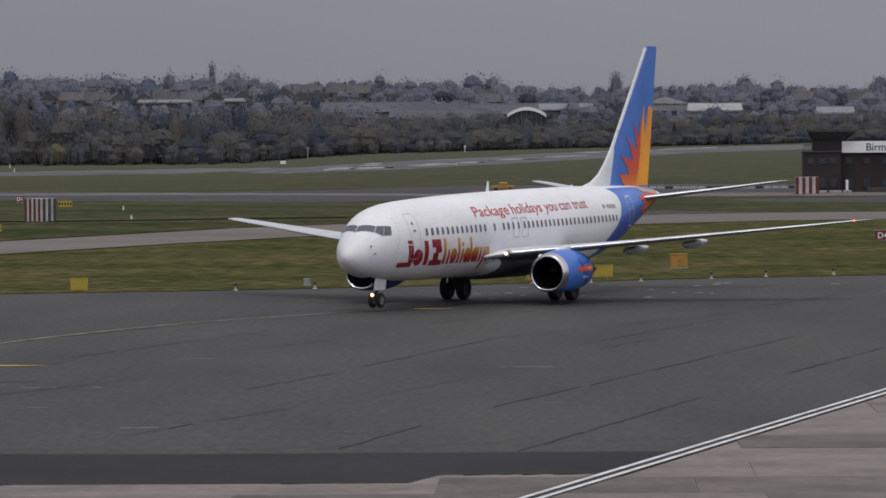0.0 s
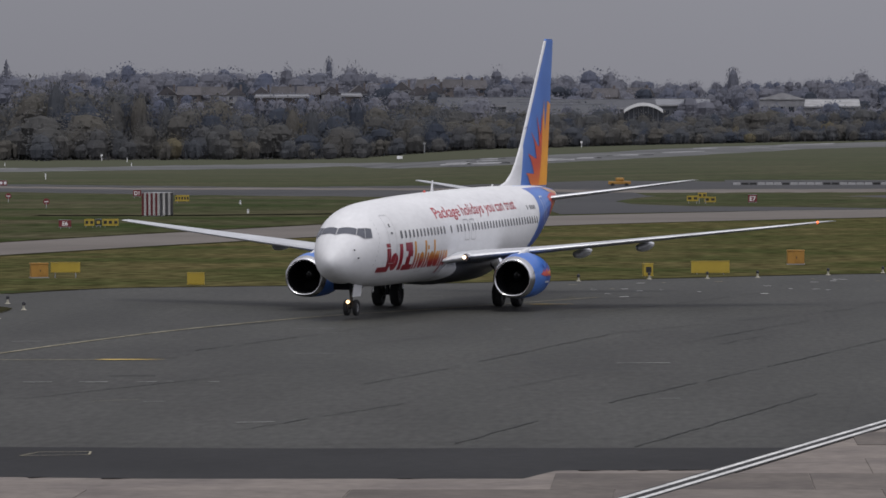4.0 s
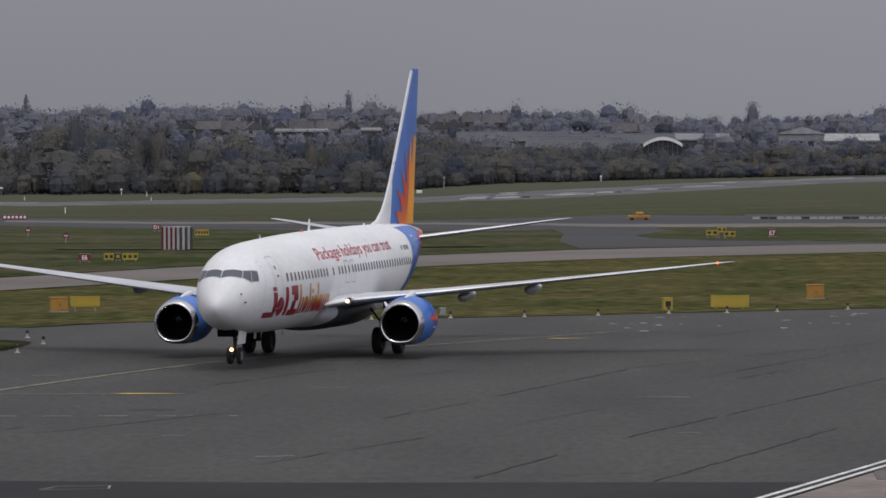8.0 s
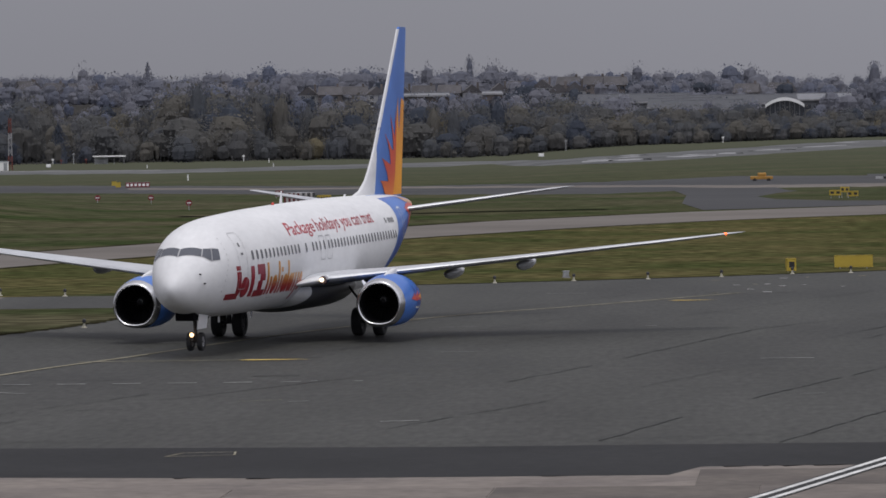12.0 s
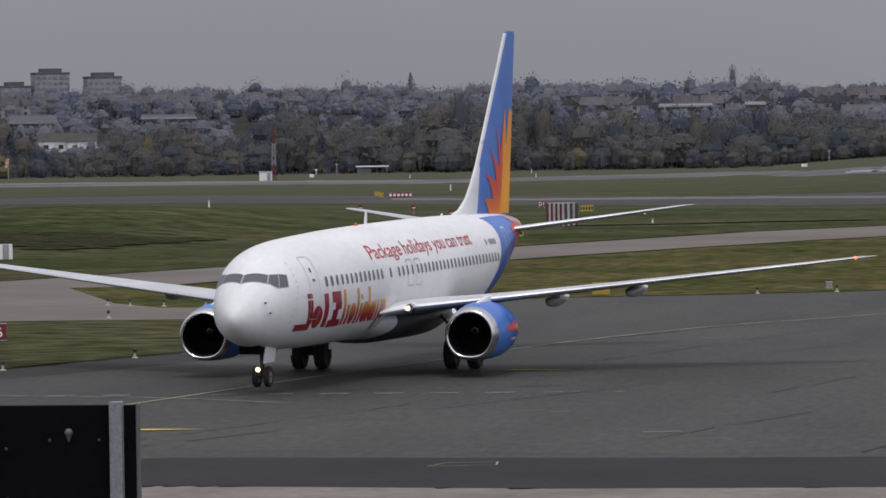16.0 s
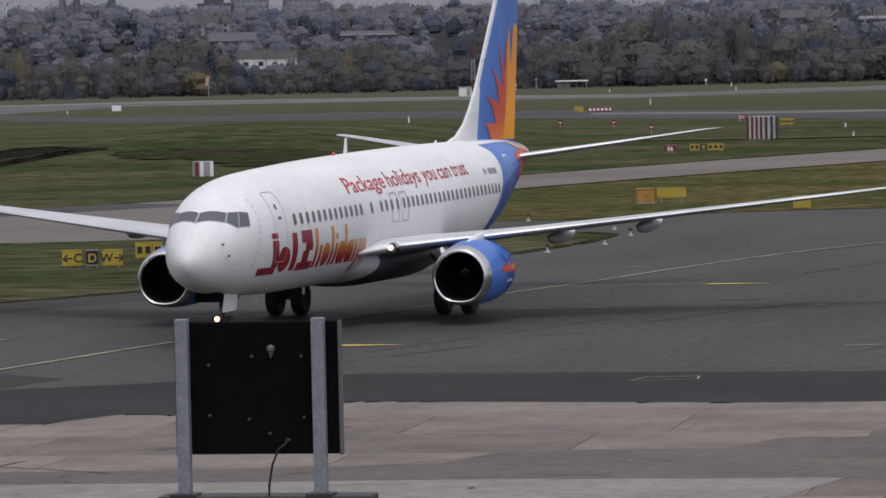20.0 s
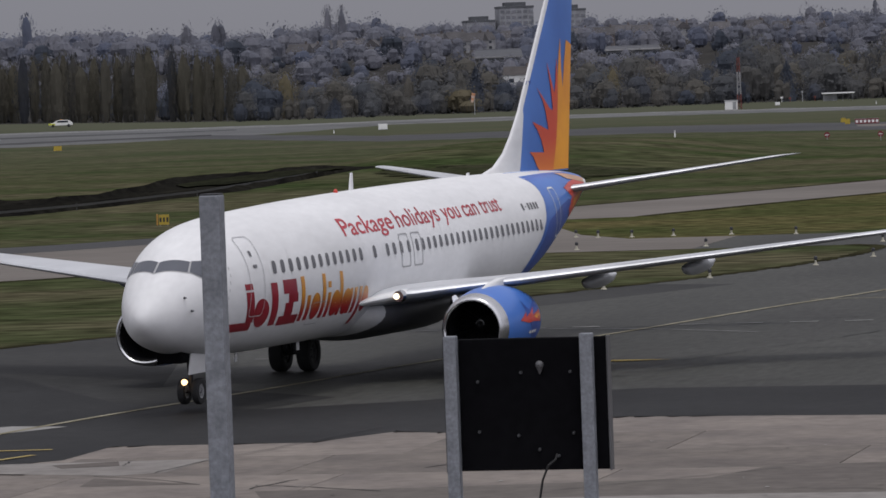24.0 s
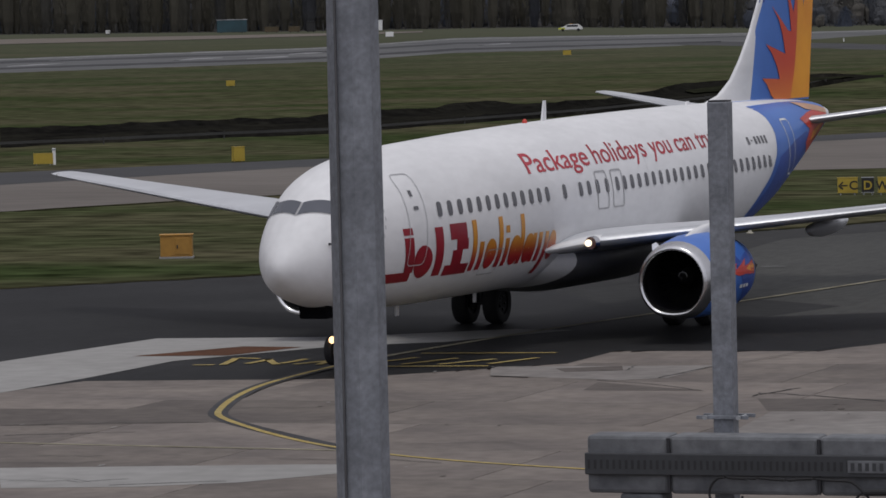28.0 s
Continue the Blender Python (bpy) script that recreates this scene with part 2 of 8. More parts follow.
def leaf_material(name, tints, wide=0.06):
    """Foliage: each tree has its own tint; leaf clumps scatter light as one soft crown."""
    m = bpy.data.materials.new(name)
    m.use_nodes = True
    n, l = m.node_tree.nodes, m.node_tree.links
    p = n["Principled BSDF"]
    p.inputs["Roughness"].default_value = 0.9
    p.inputs["Specular IOR Level"].default_value = 0.0
    g = n.new("ShaderNodeNewGeometry")
    own = n.new("ShaderNodeAttribute")
    own.attribute_name = "tint"
    noi = n.new("ShaderNodeTexNoise")
    noi.inputs["Scale"].default_value, noi.inputs["Detail"].default_value = 0.09, 3
    l.new(g.outputs["Position"], noi.inputs["Vector"])
    r = n.new("ShaderNodeMath")
    r.operation = 'MULTIPLY_ADD'
    r.inputs[1].default_value = 0.30
    l.new(noi.outputs["Fac"], r.inputs[0])
    l.new(own.outputs["Fac"], r.inputs[2])
    ramp = n.new("ShaderNodeValToRGB")
    for i, c in enumerate(tints):
        e = ramp.color_ramp.elements[i] if i < 2 else ramp.color_ramp.elements.new(0.5)
        e.position, e.color = 0.12 + 0.98 * i / (len(tints) - 1) * 0.9, (*c, 1)
    l.new(r.outputs[0], ramp.inputs["Fac"])
    isl = n.new("ShaderNodeMapRange")
    isl.inputs["To Min"].default_value, isl.inputs["To Max"].default_value = 1 - wide, 1 + wide
    l.new(g.outputs["Random Per Island"], isl.inputs["Value"])
    sc = n.new("ShaderNodeVectorMath")
    sc.operation = 'SCALE'
    l.new(ramp.outputs["Color"], sc.inputs[0])
    l.new(isl.outputs[0], sc.inputs["Scale"])
    l.new(sc.outputs["Vector"], p.inputs["Base Color"])
    way = n.new("ShaderNodeAttribute")
    way.attribute_name = "crown_way"
    nm = n.new("ShaderNodeVectorMath")
    nm.operation = 'MULTIPLY_ADD'
    nm.inputs[1].default_value = (0.20, 0.20, 0.20)
    l.new(g.outputs["Normal"], nm.inputs[0])
    l.new(way.outputs["Vector"], nm.inputs[2])
    nn = n.new("ShaderNodeVectorMath")
    nn.operation = 'NORMALIZE'
    l.new(nm.outputs[0], nn.inputs[0])
    l.new(nn.outputs[0], p.inputs["Normal"])
    tr = n.new("ShaderNodeBsdfTranslucent")
    l.new(sc.outputs["Vector"], tr.inputs["Color"])
    ms = n.new("ShaderNodeMixShader")
    ms.inputs["Fac"].default_value = 0.5
    l.new(p.outputs[0], ms.inputs[1])
    l.new(tr.outputs[0], ms.inputs[2])
    l.new(ms.outputs[0], n["Material Output"].inputs["Surface"])
    return m


# tints greyed and raised to paint in distance haze, bluest on the hill
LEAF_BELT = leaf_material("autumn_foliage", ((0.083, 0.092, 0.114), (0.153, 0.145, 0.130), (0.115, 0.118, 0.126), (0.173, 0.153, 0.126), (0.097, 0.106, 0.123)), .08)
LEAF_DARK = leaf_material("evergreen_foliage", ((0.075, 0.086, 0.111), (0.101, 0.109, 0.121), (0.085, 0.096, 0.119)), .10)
LEAF_HILL = leaf_material("hazed_hill_foliage", ((0.119, 0.136, 0.191), (0.200, 0.208, 0.249), (0.155, 0.172, 0.228), (0.216, 0.218, 0.249)), .06)
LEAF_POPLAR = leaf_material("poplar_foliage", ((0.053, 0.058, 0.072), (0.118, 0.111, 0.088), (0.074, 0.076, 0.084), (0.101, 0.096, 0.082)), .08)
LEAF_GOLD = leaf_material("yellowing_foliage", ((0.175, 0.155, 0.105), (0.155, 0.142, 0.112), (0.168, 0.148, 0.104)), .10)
WOOD_FLOOR = material("leaf_litter", (0.034, 0.033, 0.032), 0.95, vary=0.3, grain=0.3, blotch=0.02, second=(0.044, 0.042, 0.040), spec=0.0)


# ---- mesh helpers ----
def link(name, verts, faces, mat, parent=None, label="", smooth=False):
    me = bpy.data.meshes.new(name)
    me.from_pydata([tuple(v) for v in verts], [], [tuple(f) for f in faces])
    me.materials.append(mat)
    if smooth:
        me.polygons.foreach_set("use_smooth", [True] * len(me.polygons))
    me.update()
    ob = new(name, me)
    if parent is not None:
        ob.parent = parent
    if label:
        ob["label"] = label
    return ob


def part(name, bm, mat, parent=None, label="", smooth=False, angle=35):
    me = bpy.data.meshes.new(name)
    bmesh.ops.recalc_face_normals(bm, faces=bm.faces[:])
    if smooth:
        for f in bm.faces:
            f.smooth = True
        for e in bm.edges:
            if len(e.link_faces) == 2 and e.calc_face_angle(0) > radians(angle):
                e.smooth = False
    bm.to_mesh(me)
    bm.free()
    me.materials.append(mat)
    ob = new(name, me)
    if parent is not None:
        ob.parent = parent
    if label:
        ob["label"] = label
    return ob


def thing(name, m, label, category, group="", kind=""):
    ob = new(name)
    ob.empty_display_size = 0.2
    ob.matrix_basis = m
    return tagged(ob, label, category, group, kind)


def bx(bm, x0, x1, y0, y1, z0, z1, bevel=0.0, m=None):
    """A box with bevelled edges."""
    r = bmesh.ops.create_cube(bm, size=1.0)
    vs = r["verts"]
    for v in vs:
        v.co = Vector(((x0 + x1) / 2 + v.co.x * (x1 - x0), (y0 + y1) / 2 + v.co.y * (y1 - y0), (z0 + z1) / 2 + v.co.z * (z1 - z0)))
    es = list({e for v in vs for e in v.link_edges})
    if bevel:
        out = bmesh.ops.bevel(bm, geom=es, offset=bevel, segments=2, affect='EDGES', profile=0.5)
        vs = list({v for f in out["faces"] for v in f.verts} | {v for v in vs if v.is_valid})
    if m is not None:
        bmesh.ops.transform(bm, matrix=m, verts=vs)
    return vs


def tube(bm, path, radii, seg=12, cap=True, squash=None):
    """Rings round a path of points, joined; radii one or one each."""
    pts = [Vector(p) for p in path]
    if not hasattr(radii, "__len__"):
        radii = [radii] * len(pts)
    rings = []
    ref = None
    for i, p in enumerate(pts):
        d = (pts[min(i + 1, len(pts) - 1)] - pts[max(i - 1, 0)]).normalized()
        if ref is None:
            ref = Vector((0, 0, 1)) if abs(d.z) < 0.9 else Vector((1, 0, 0))
        u = (ref - d * ref.dot(d)).normalized()
        w = d.cross(u)
        ring = []
        for k in range(seg):
            a = 2 * math.pi * k / seg
            q = u * math.cos(a) * radii[i] + w * math.sin(a) * radii[i]
            if squash:
                q = Vector((q.x * squash[0], q.y * squash[1], q.z * squash[2]))
            ring.append(bm.verts.new(p + q))
        rings.append(ring)
    for a, b in zip(rings, rings[1:]):
        for k in range(seg):
            bm.faces.new((a[k], a[(k + 1) % seg], b[(k + 1) % seg], b[k]))
    if cap:
        bm.faces.new(rings[0][::-1])
        bm.faces.new(rings[-1])
    return rings


def BM():
    return bmesh.new()


def smoothstep(a, b, x):
    t = min(1.0, max(0.0, (x - a) / (b - a)))
    return t * t * (3 - 2 * t)


def table(x, xs, ys):
    return float(np.interp(x, xs, ys))


# ---- the lie of the land ----
RISE_AZ = (-60, -25, -21, -18.5, -16, -4, -2.7, 0, 3.4, 40)
RISE_Z = (2.5, 2.8, 1.8, 1.5, 0.1, 0.1, 2.2, 3.4, 4.4, 4.5)


def land(x, y):
    """Height of the ground: level airfield, a gentle rise under the far trees, low hills behind."""
    r = math.hypot(x, y)
    if r < 420 or y < 0:
        return 0.0 if r < 1150 else 12 * smoothstep(1150, 2400, r)
    az = math.degrees(math.atan2(x, y))
    z = table(az, RISE_AZ, RISE_Z) * smoothstep(520, 1150, r)
    z += (17 + 2 * math.sin(az * 0.5 + 1)) * table(az, (-3, -.8, 6), (1.0, .62, .5)) * smoothstep(1200, 1850, r) + (6 + 2 * math.sin(az * 1.7)) * smoothstep(1850, 2400, r)
    z += 22 * smoothstep(2600, 4200, r) * (0.55 + 0.45 * math.sin(az * 0.22 - 1.2))
    return z


def sheet(name, outline, mat, lift, parent=None, label="", kind="structure", step=40.0):
    """A flat paved area from its outline, following the land when it reaches far."""
    bm = BM()
    vs = [bm.verts.new((x, y, 0)) for x, y in outline]
    bm.faces.new(vs)
    far = max(math.hypot(x, y) for x, y in outline) > 420
    if far:
        y0, y1 = min(p[1] for p in outline), max(p[1] for p in outline)
        k = math.ceil((y0 + 1) / step)
        while k * step < y1:
            bmesh.ops.bisect_plane(bm, geom=bm.verts[:] + bm.edges[:] + bm.faces[:], plane_co=(0, k * step, 0), plane_no=(0, 1, 0))
            k += 1
        x0, x1 = min(p[0] for p in outline), max(p[0] for p in outline)
        k = math.ceil((x0 + 1) / step)
        while k * step < x1:
            bmesh.ops.bisect_plane(bm, geom=bm.verts[:] + bm.edges[:] + bm.faces[:], plane_co=(k * step, 0, 0), plane_no=(1, 0, 0))
            k += 1
        for v in bm.verts:
            v.co.z = land(v.co.x, v.co.y)
    bmesh.ops.triangulate(bm, faces=[f for f in bm.faces if len(f.verts) > 4])
    for f in bm.faces:
        f.normal_update()
        if f.normal.z < 0:
            f.normal_flip()
    for v in bm.verts:
        v.co.z += lift
    me = bpy.data.meshes.new(name)
    bm.to_mesh(me)
    bm.free()
    me.materials.append(mat)
    ob = new(name, me)
    if parent is not None:
        ob.parent = parent
    else:
        tagged(ob, label, "", "", kind)
    return ob


def ribbon(name, pts, width, mat, lift, parent=None, label="", kind="structure", wobble=0.0):
    """A painted or sealed line of even width along points."""
    P = [Vector((x, y)) for x, y in pts]
    L, R = [], []
    for i, p in enumerate(P):
        d = (P[min(i + 1, len(P) - 1)] - P[max(i - 1, 0)]).normalized()
        nrm = Vector((-d.y, d.x)) * width / 2
        j = Vector((random.uniform(-wobble, wobble), random.uniform(-wobble, wobble))) if wobble else Vector((0, 0))
        L.append(p + nrm + j)
        R.append(p - nrm + j)
    verts = [(q.x, q.y, land(q.x, q.y) + lift) for q in L + R]
    n = len(P)
    faces = [(i + n, i + n + 1, i + 1, i) for i in range(n - 1)]
    ob = link(name, verts, faces, mat, parent)
    if parent is None:
        tagged(ob, label, "", "", kind)
    return ob


def curve_pts(pts, n=8):
    """Catmull-Rom points through a few given ones."""
    P = [Vector(p) for p in pts]
    out = []
    for i in range(len(P) - 1):
        a, b, c, d = P[max(i - 1, 0)], P[i], P[i + 1], P[min(i + 2, len(P) - 1)]
        for k in range(n):
            t = k / n
            out.append(0.5 * ((2 * b) + (c - a) * t + (2 * a - 5 * b + 4 * c - d) * t * t + (3 * b - a - 3 * c + d) * t ** 3))
    out.append(P[-1])
    return [(q.x, q.y) for q in out]


# ---- ground ----
def make_ground():
    az = [-180 + 10 * i for i in range(15)] + [-30 + 0.75 * i for i in range(51)] + [10 + 10 * i for i in range(17)]
    rr = [0, 20, 40, 70, 100, 140, 190, 250, 320, 400] + [450 + 50 * i for i in range(40)] + [2500 + 150 * i for i in range(16)]
    verts, faces = [(0, 0, 0)], []
    for r in rr[1:]:
        for a in az:
            x, y = r * math.sin(radians(a)), r * math.cos(radians(a))
            verts.append((x, y, land(x, y)))
    n = len(az)
    for k in range(n):
        faces.append((0, 1 + (k + 1) % n, 1 + k))
    for i in range(len(rr) - 2):
        for k in range(n):
            a, b = 1 + i * n + k, 1 + i * n + (k + 1) % n
            faces.append((a, b, b + n, a + n))
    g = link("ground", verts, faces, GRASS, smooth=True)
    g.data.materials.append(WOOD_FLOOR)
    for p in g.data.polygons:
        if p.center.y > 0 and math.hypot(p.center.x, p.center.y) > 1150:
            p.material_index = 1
    tagged(g, "worn green and hay coloured airfield grass, painted haze far out", "", "", "structure")


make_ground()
ISLAND_EDGE = curve_pts([(-66, 120), (-60, 129), (-54, 136), (-50, 149), (-46.5, 157), (-41, 168), (-36.6, 180), (-33.8, 188), (-31.4, 199), (-30.6, 208), (-30.8, 214), (-32.5, 217)], 4)
FAR_EDGE = [(-33.5, 232.5), (-29, 240.5), (-20, 243.5), (-8, 249), (6, 258.5), (18, 263.8), (70, 287)]
sheet("asphalt_apron", [(-66, 80)] + ISLAND_EDGE + [(-40, 217.1), (-40.5, 232.5)] + FAR_EDGE + [(70, -40), (-66, -40)], ASPHALT, 0.010, label="dark grey worn asphalt taxiway and apron")
# taxiway stub and the concrete taxiway behind the first grass
sheet("concrete_taxiway_stub", [(-40, 217.1), (-49, 217.2), (-60, 214), (-67.5, 202), (-75.6, 193), (-83, 179), (-92, 165), (-112, 180), (-97, 214), (-88, 225), (-80, 236), (-66, 262), (-58, 266), (-50, 240), (-46, 232.5), (-40.5, 232.5)], CONCRETE_TWY, 0.014, label="pale concrete taxiway beyond the grass")
sheet("asphalt_strip", [(-97, 204), (-112, 180), (-130, 190), (-108, 216), (-91, 237), (-81, 248), (-68, 272), (-62, 268), (-78, 238), (-88, 225)], ASPHALT_OLD, 0.020, label="grey asphalt edge of the taxiway")
sheet("concrete_taxiway", [(-66, 262), (-58, 266), (-52.8, 268), (-43, 304), (-25, 355), (-7, 391), (19, 418), (90, 455), (90, 486), (9.4, 450), (-12, 427), (-28, 398), (-42, 357), (-58, 302), (-68, 272)], CONCRETE_TWY, 0.018, label="pale concrete taxiway beyond the grass")
sheet("asphalt_taxiway_branch", [(-20, 590), (-15, 520), (-14, 470), (-11, 434), (9.4, 450), (90, 486), (90, 590), (22, 540), (4, 520), (-4, 545), (-8, 600)], ASPHALT_OLD, 0.030, label="grey asphalt taxiway between grass islands")
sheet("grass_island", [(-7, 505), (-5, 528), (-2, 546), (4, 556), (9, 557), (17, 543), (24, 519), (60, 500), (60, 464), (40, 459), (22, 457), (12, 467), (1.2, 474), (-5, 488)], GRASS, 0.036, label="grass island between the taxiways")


sheet("rough_grass_verge", FAR_EDGE[1:] + [(90, 455), (19, 418), (-7, 391), (-25, 355), (-43, 304), (-60, 268), (-62, 240), (-46, 229)], ROUGH_GRASS, 0.008, label="rough yellowish grass between the pavements")


def reach(az, dip):
    """Where a line of sight at that bearing and that many degrees below level meets the land."""
    sx, sy, k = math.sin(radians(az)), math.cos(radians(az)), math.tan(radians(dip))
    lo, hi = 100.0, 1600.0
    for _ in range(50):
        m_ = (lo + hi) / 2
        if EYE - m_ * k > land(m_ * sx, m_ * sy):
            lo = m_
        else:
            hi = m_
    return lo * sx, lo * sy


def strip(name, rows, mat, lift, label, rough=1.0):
    """A paved strip given by bearing, dip of its near edge and dip of its far edge."""
    azs = np.arange(rows[0][0], rows[-1][0] + .01, 0.1)
    verts, faces = [], []
    for a_ in azs:
        near = table(a_, [r[0] for r in rows], [r[1] for r in rows])
        far_ = table(a_, [r[0] for r in rows], [r[2] for r in rows])
        near += rough * .006 * noise.noise(Vector((a_ * 3.1, lift * 90, 0))) + rough * .002 * noise.noise(Vector((a_ * 11, lift * 90, 3)))
        far_ += rough * .007 * noise.noise(Vector((a_ * 3.7, lift * 70, 6))) + rough * .002 * noise.noise(Vector((a_ * 13, lift * 90, 9)))
        p, q = reach(a_, near), reach(a_, far_)
        for k in range(5):
            x, y = p[0] + (q[0] - p[0]) * k / 4, p[1] + (q[1] - p[1]) * k / 4
            verts.append((x, y, land(x, y) + (lift if k else -.02)))
    for i in range(len(azs) - 1):
        for k in range(4):
            v = i * 5 + k
            faces.append((v, v + 5, v + 6, v + 1))
    tagged(link(name, verts, faces, mat), label, "", "", "structure")


strip("runway", ((-30, .80, .62), (-25, .74, .59), (-21, .70, .54), (-19.4, .63, .465), (-17.4, .62, .475), (-15.4, .575, .488), (-14, .516, .480), (-11, .526, .496), (-8, .550, .522), (-4.2, .515, .475), (-3.4, .53, .48), (-1.9, .487, .405), (-.2, .405, .322), (1.5, .315, .264), (4, .25, .215)), RUNWAY, 0.28, "wet looking grey asphalt runway")
strip("far_taxiway", ((-18, .595, .575), (-16.6, .60, .557), (-14.1, .72, .66), (-11, .738, .663), (-8.4, .786, .705), (-6.6, .83, .738), (-4.8, .86, .763), (-2.7, .885, .75), (-1, .835, .70), (4.5, .84, .75)), ASPHALT_OLD, 0.16, "grey asphalt taxiway crossing the airfield")
strip("taxiway_shoulder", ((-8.4, .760, .735), (-6.6, .79, .765), (-4.8, .80, .775), (-2.7, .82, .79), (-1, .835, .815), (4.5, .84, .81)), CONCRETE_TWY, 0.19, "pale worn edge of the far taxiway")
strip("runway_edge_line", ((-25, .606, .598), (-21, .556, .549), (-19.4, .481, .475), (-17.4, .491, .485), (-15.4, .503, .497), (-14, .493, .489), (-11, .507, .503), (-8, .532, .528)), LINE_WORN, 0.31, "thin white runway edge line", 0.0)
strip("runway_worn_band", ((-25, .655, .625), (-21, .615, .590), (-19.4, .548, .522), (-17.4, .545, .525), (-15.9, .535, .528)), ASPHALT_OLD, 0.32, "darker worn band along the runway", 0.4)
strip("runway_worn_band", ((-25, .715, .700), (-21, .675, .662), (-19.4, .608, .596), (-17.4, .595, .588), (-16.2, .582, .580)), ASPHALT_OLD, 0.33, "darker worn band along the runway", 0.4)
# pale patches paint in the sheen of the wet runway
wet_rg = random.Random(12)
for k_ in range(20):
    a_ = wet_rg.uniform(-3.2, 1.6) if k_ < 14 else wet_rg.uniform(-25, -19)
    near_ = table(a_, (-25, -21, -19.4, -3.4, -1.9, -.2, 1.5), (.74, .70, .63, .53, .487, .405, .315))
    far__ = table(a_, (-25, -21, -19.4, -3.4, -1.9, -.2, 1.5), (.59, .54, .465, .48, .405, .322, .264))
    m_ = far__ + (near_ - far__) * wet_rg.uniform(.15, .85)
    w_ = wet_rg.uniform(.3, .8)
    strip("sheen_patch", ((a_, m_, m_ - .002), (a_ + w_ / 2, m_ - .012 * w_, m_ - .006 - .014 * w_), (a_ + w_, m_ - .03 * w_, m_ - .032 * w_)), WET, 0.34, "pale patch on the runway, wet sheen painted in")
ribbon("trench_line", curve_pts([(-60, 437), (-50, 434), (-40, 436), (-30, 441), (-20, 444)], 5), 2.6, SOIL, 0.05, label="thin dark trench in the grass", wobble=.25)
# worn dark verge where grass meets the pavement
for nm, pts, w in (("verge", ISLAND_EDGE, .7), ("verge", FAR_EDGE[:-1], .7), ("verge", [(-52.4, 268.5), (-42.6, 304), (-24.6, 355), (-6.6, 391), (19, 417.4)], 1.0), ("verge", [(-68.4, 272), (-58.5, 302), (-42.5, 357), (-28.4, 398.2), (-12.2, 427.4)], 1.0), ("verge", [(-59, 214.3), (-67, 202.4), (-75.2, 193.2), (-82.6, 179)], .6)):
    ribbon(nm, [Vector(p) for p in curve_pts(pts, 5)], w, SOIL_EDGE, 0.024, label="dark worn grass verge", wobble=.18)
APRON_EDGE = [(-44, 92.5), (-43, 96.6), (-37.4, 97.5), (-33.4, 101.9), (-33.4, 105.6), (-31, 105.7), (-28.6, 105.7), (-27.3, 108.6), (-26, 107.9), (-22.8, 112), (-12.5, 110.4), (-3.7, 110.4), (-3.0, 113.0), (0.9, 113.2)]
LINE_DIR = Vector((11.0, 43.0)).normalized()
APRON = APRON_EDGE + [(10.1, 149), (26, 211.2), (70, 211), (70, -40), (-66, -40), (-66, 92)]
sheet("concrete_apron", APRON, CONCRETE, 0.016, label="patched brownish concrete apron of large slabs")
sheet("fresh_asphalt_band", [(-60, 91.5), (-65.5, 120.2), (-59.8, 128.6), (-54, 135.6), (-51.6, 142), (-44, 131), (-38, 120.5), (-33, 117), (-24, 122), (-10, 120.8), (2.9, 121)] + APRON_EDGE[::-1][:-1] + [(-43.9, 91.5)], ASPHALT_NEW, 0.014, label="dark newer asphalt band along the concrete")
sheet("pale_concrete_slab", [(-47.4, 102.6), (-46.6, 109.2), (-41.9, 109.8), (-38.2, 112.6), (-36.6, 112.2), (-38.6, 108.2), (-40.9, 106.7), (-43.2, 102.2), (-43.3, 97.2), (-43.6, 93.5), (-44.0, 91.2), (-48.6, 91.2)], CONCRETE_PALE, 0.022, label="pale concrete slab beside the asphalt")
EDGE_BACK = [(x + 4.2, y - 2.0) for x, y in ISLAND_EDGE[2:26]]
sheet("asphalt_edge_strip", ISLAND_EDGE[2:26] + EDGE_BACK[::-1], ASPHALT_EDGE, 0.012, label="darker asphalt along the grass")
sheet("darker_asphalt", [(-51.6, 142), (-50, 148.6), (-46.6, 156.6), (-43.2, 163.4), (-42.6, 152), (-41.4, 138), (-38.6, 127), (-32, 121), (-33, 116.8), (-38, 120.2), (-44, 130.6)], ASPHALT_EDGE, 0.0135, label="darker asphalt on the turn")
sheet("rust_patch", [(-44.8, 103.5), (-43.2, 106.6), (-41.6, 106.4), (-42.5, 103.8)], RUST, 0.030, label="rust brown patch on the concrete")
sheet("worn_asphalt_patch", [(-24, 124.5), (-19.6, 147), (-13.6, 159), (6, 157), (4.2, 126), (-10, 122)], ASPHALT_MID, 0.013, label="slightly paler asphalt patch")

# centre lines
LINES = thing("taxi_lines", pose(0, 0, 0), "faded yellow taxi centre lines painted on the asphalt", "marking", kind="structure")
CL = curve_pts([(-4, 226), (-11.1, 212), (-15.6, 204), (-20.2, 191.3), (-23.3, 178.8), (-25.2, 169.6), (-27.1, 161.8), (-30, 147.4), (-32.8, 136.2), (-34.9, 124.8), (-36.8, 115.5), (-38.1, 107), (-38.75, 101)], 6)
ribbon("centre_line", CL, 0.22, LINE_FADED, 0.030, LINES)
ribbon("centre_line", curve_pts([(-38.6, 101), (-38.3, 95.5), (-37.1, 90.3), (-35.6, 87.1), (-31.2, 81.9), (-25.6, 78.8), (-14, 75.5)], 8), 0.145, LINE_YELLOW, 0.046, LINES)
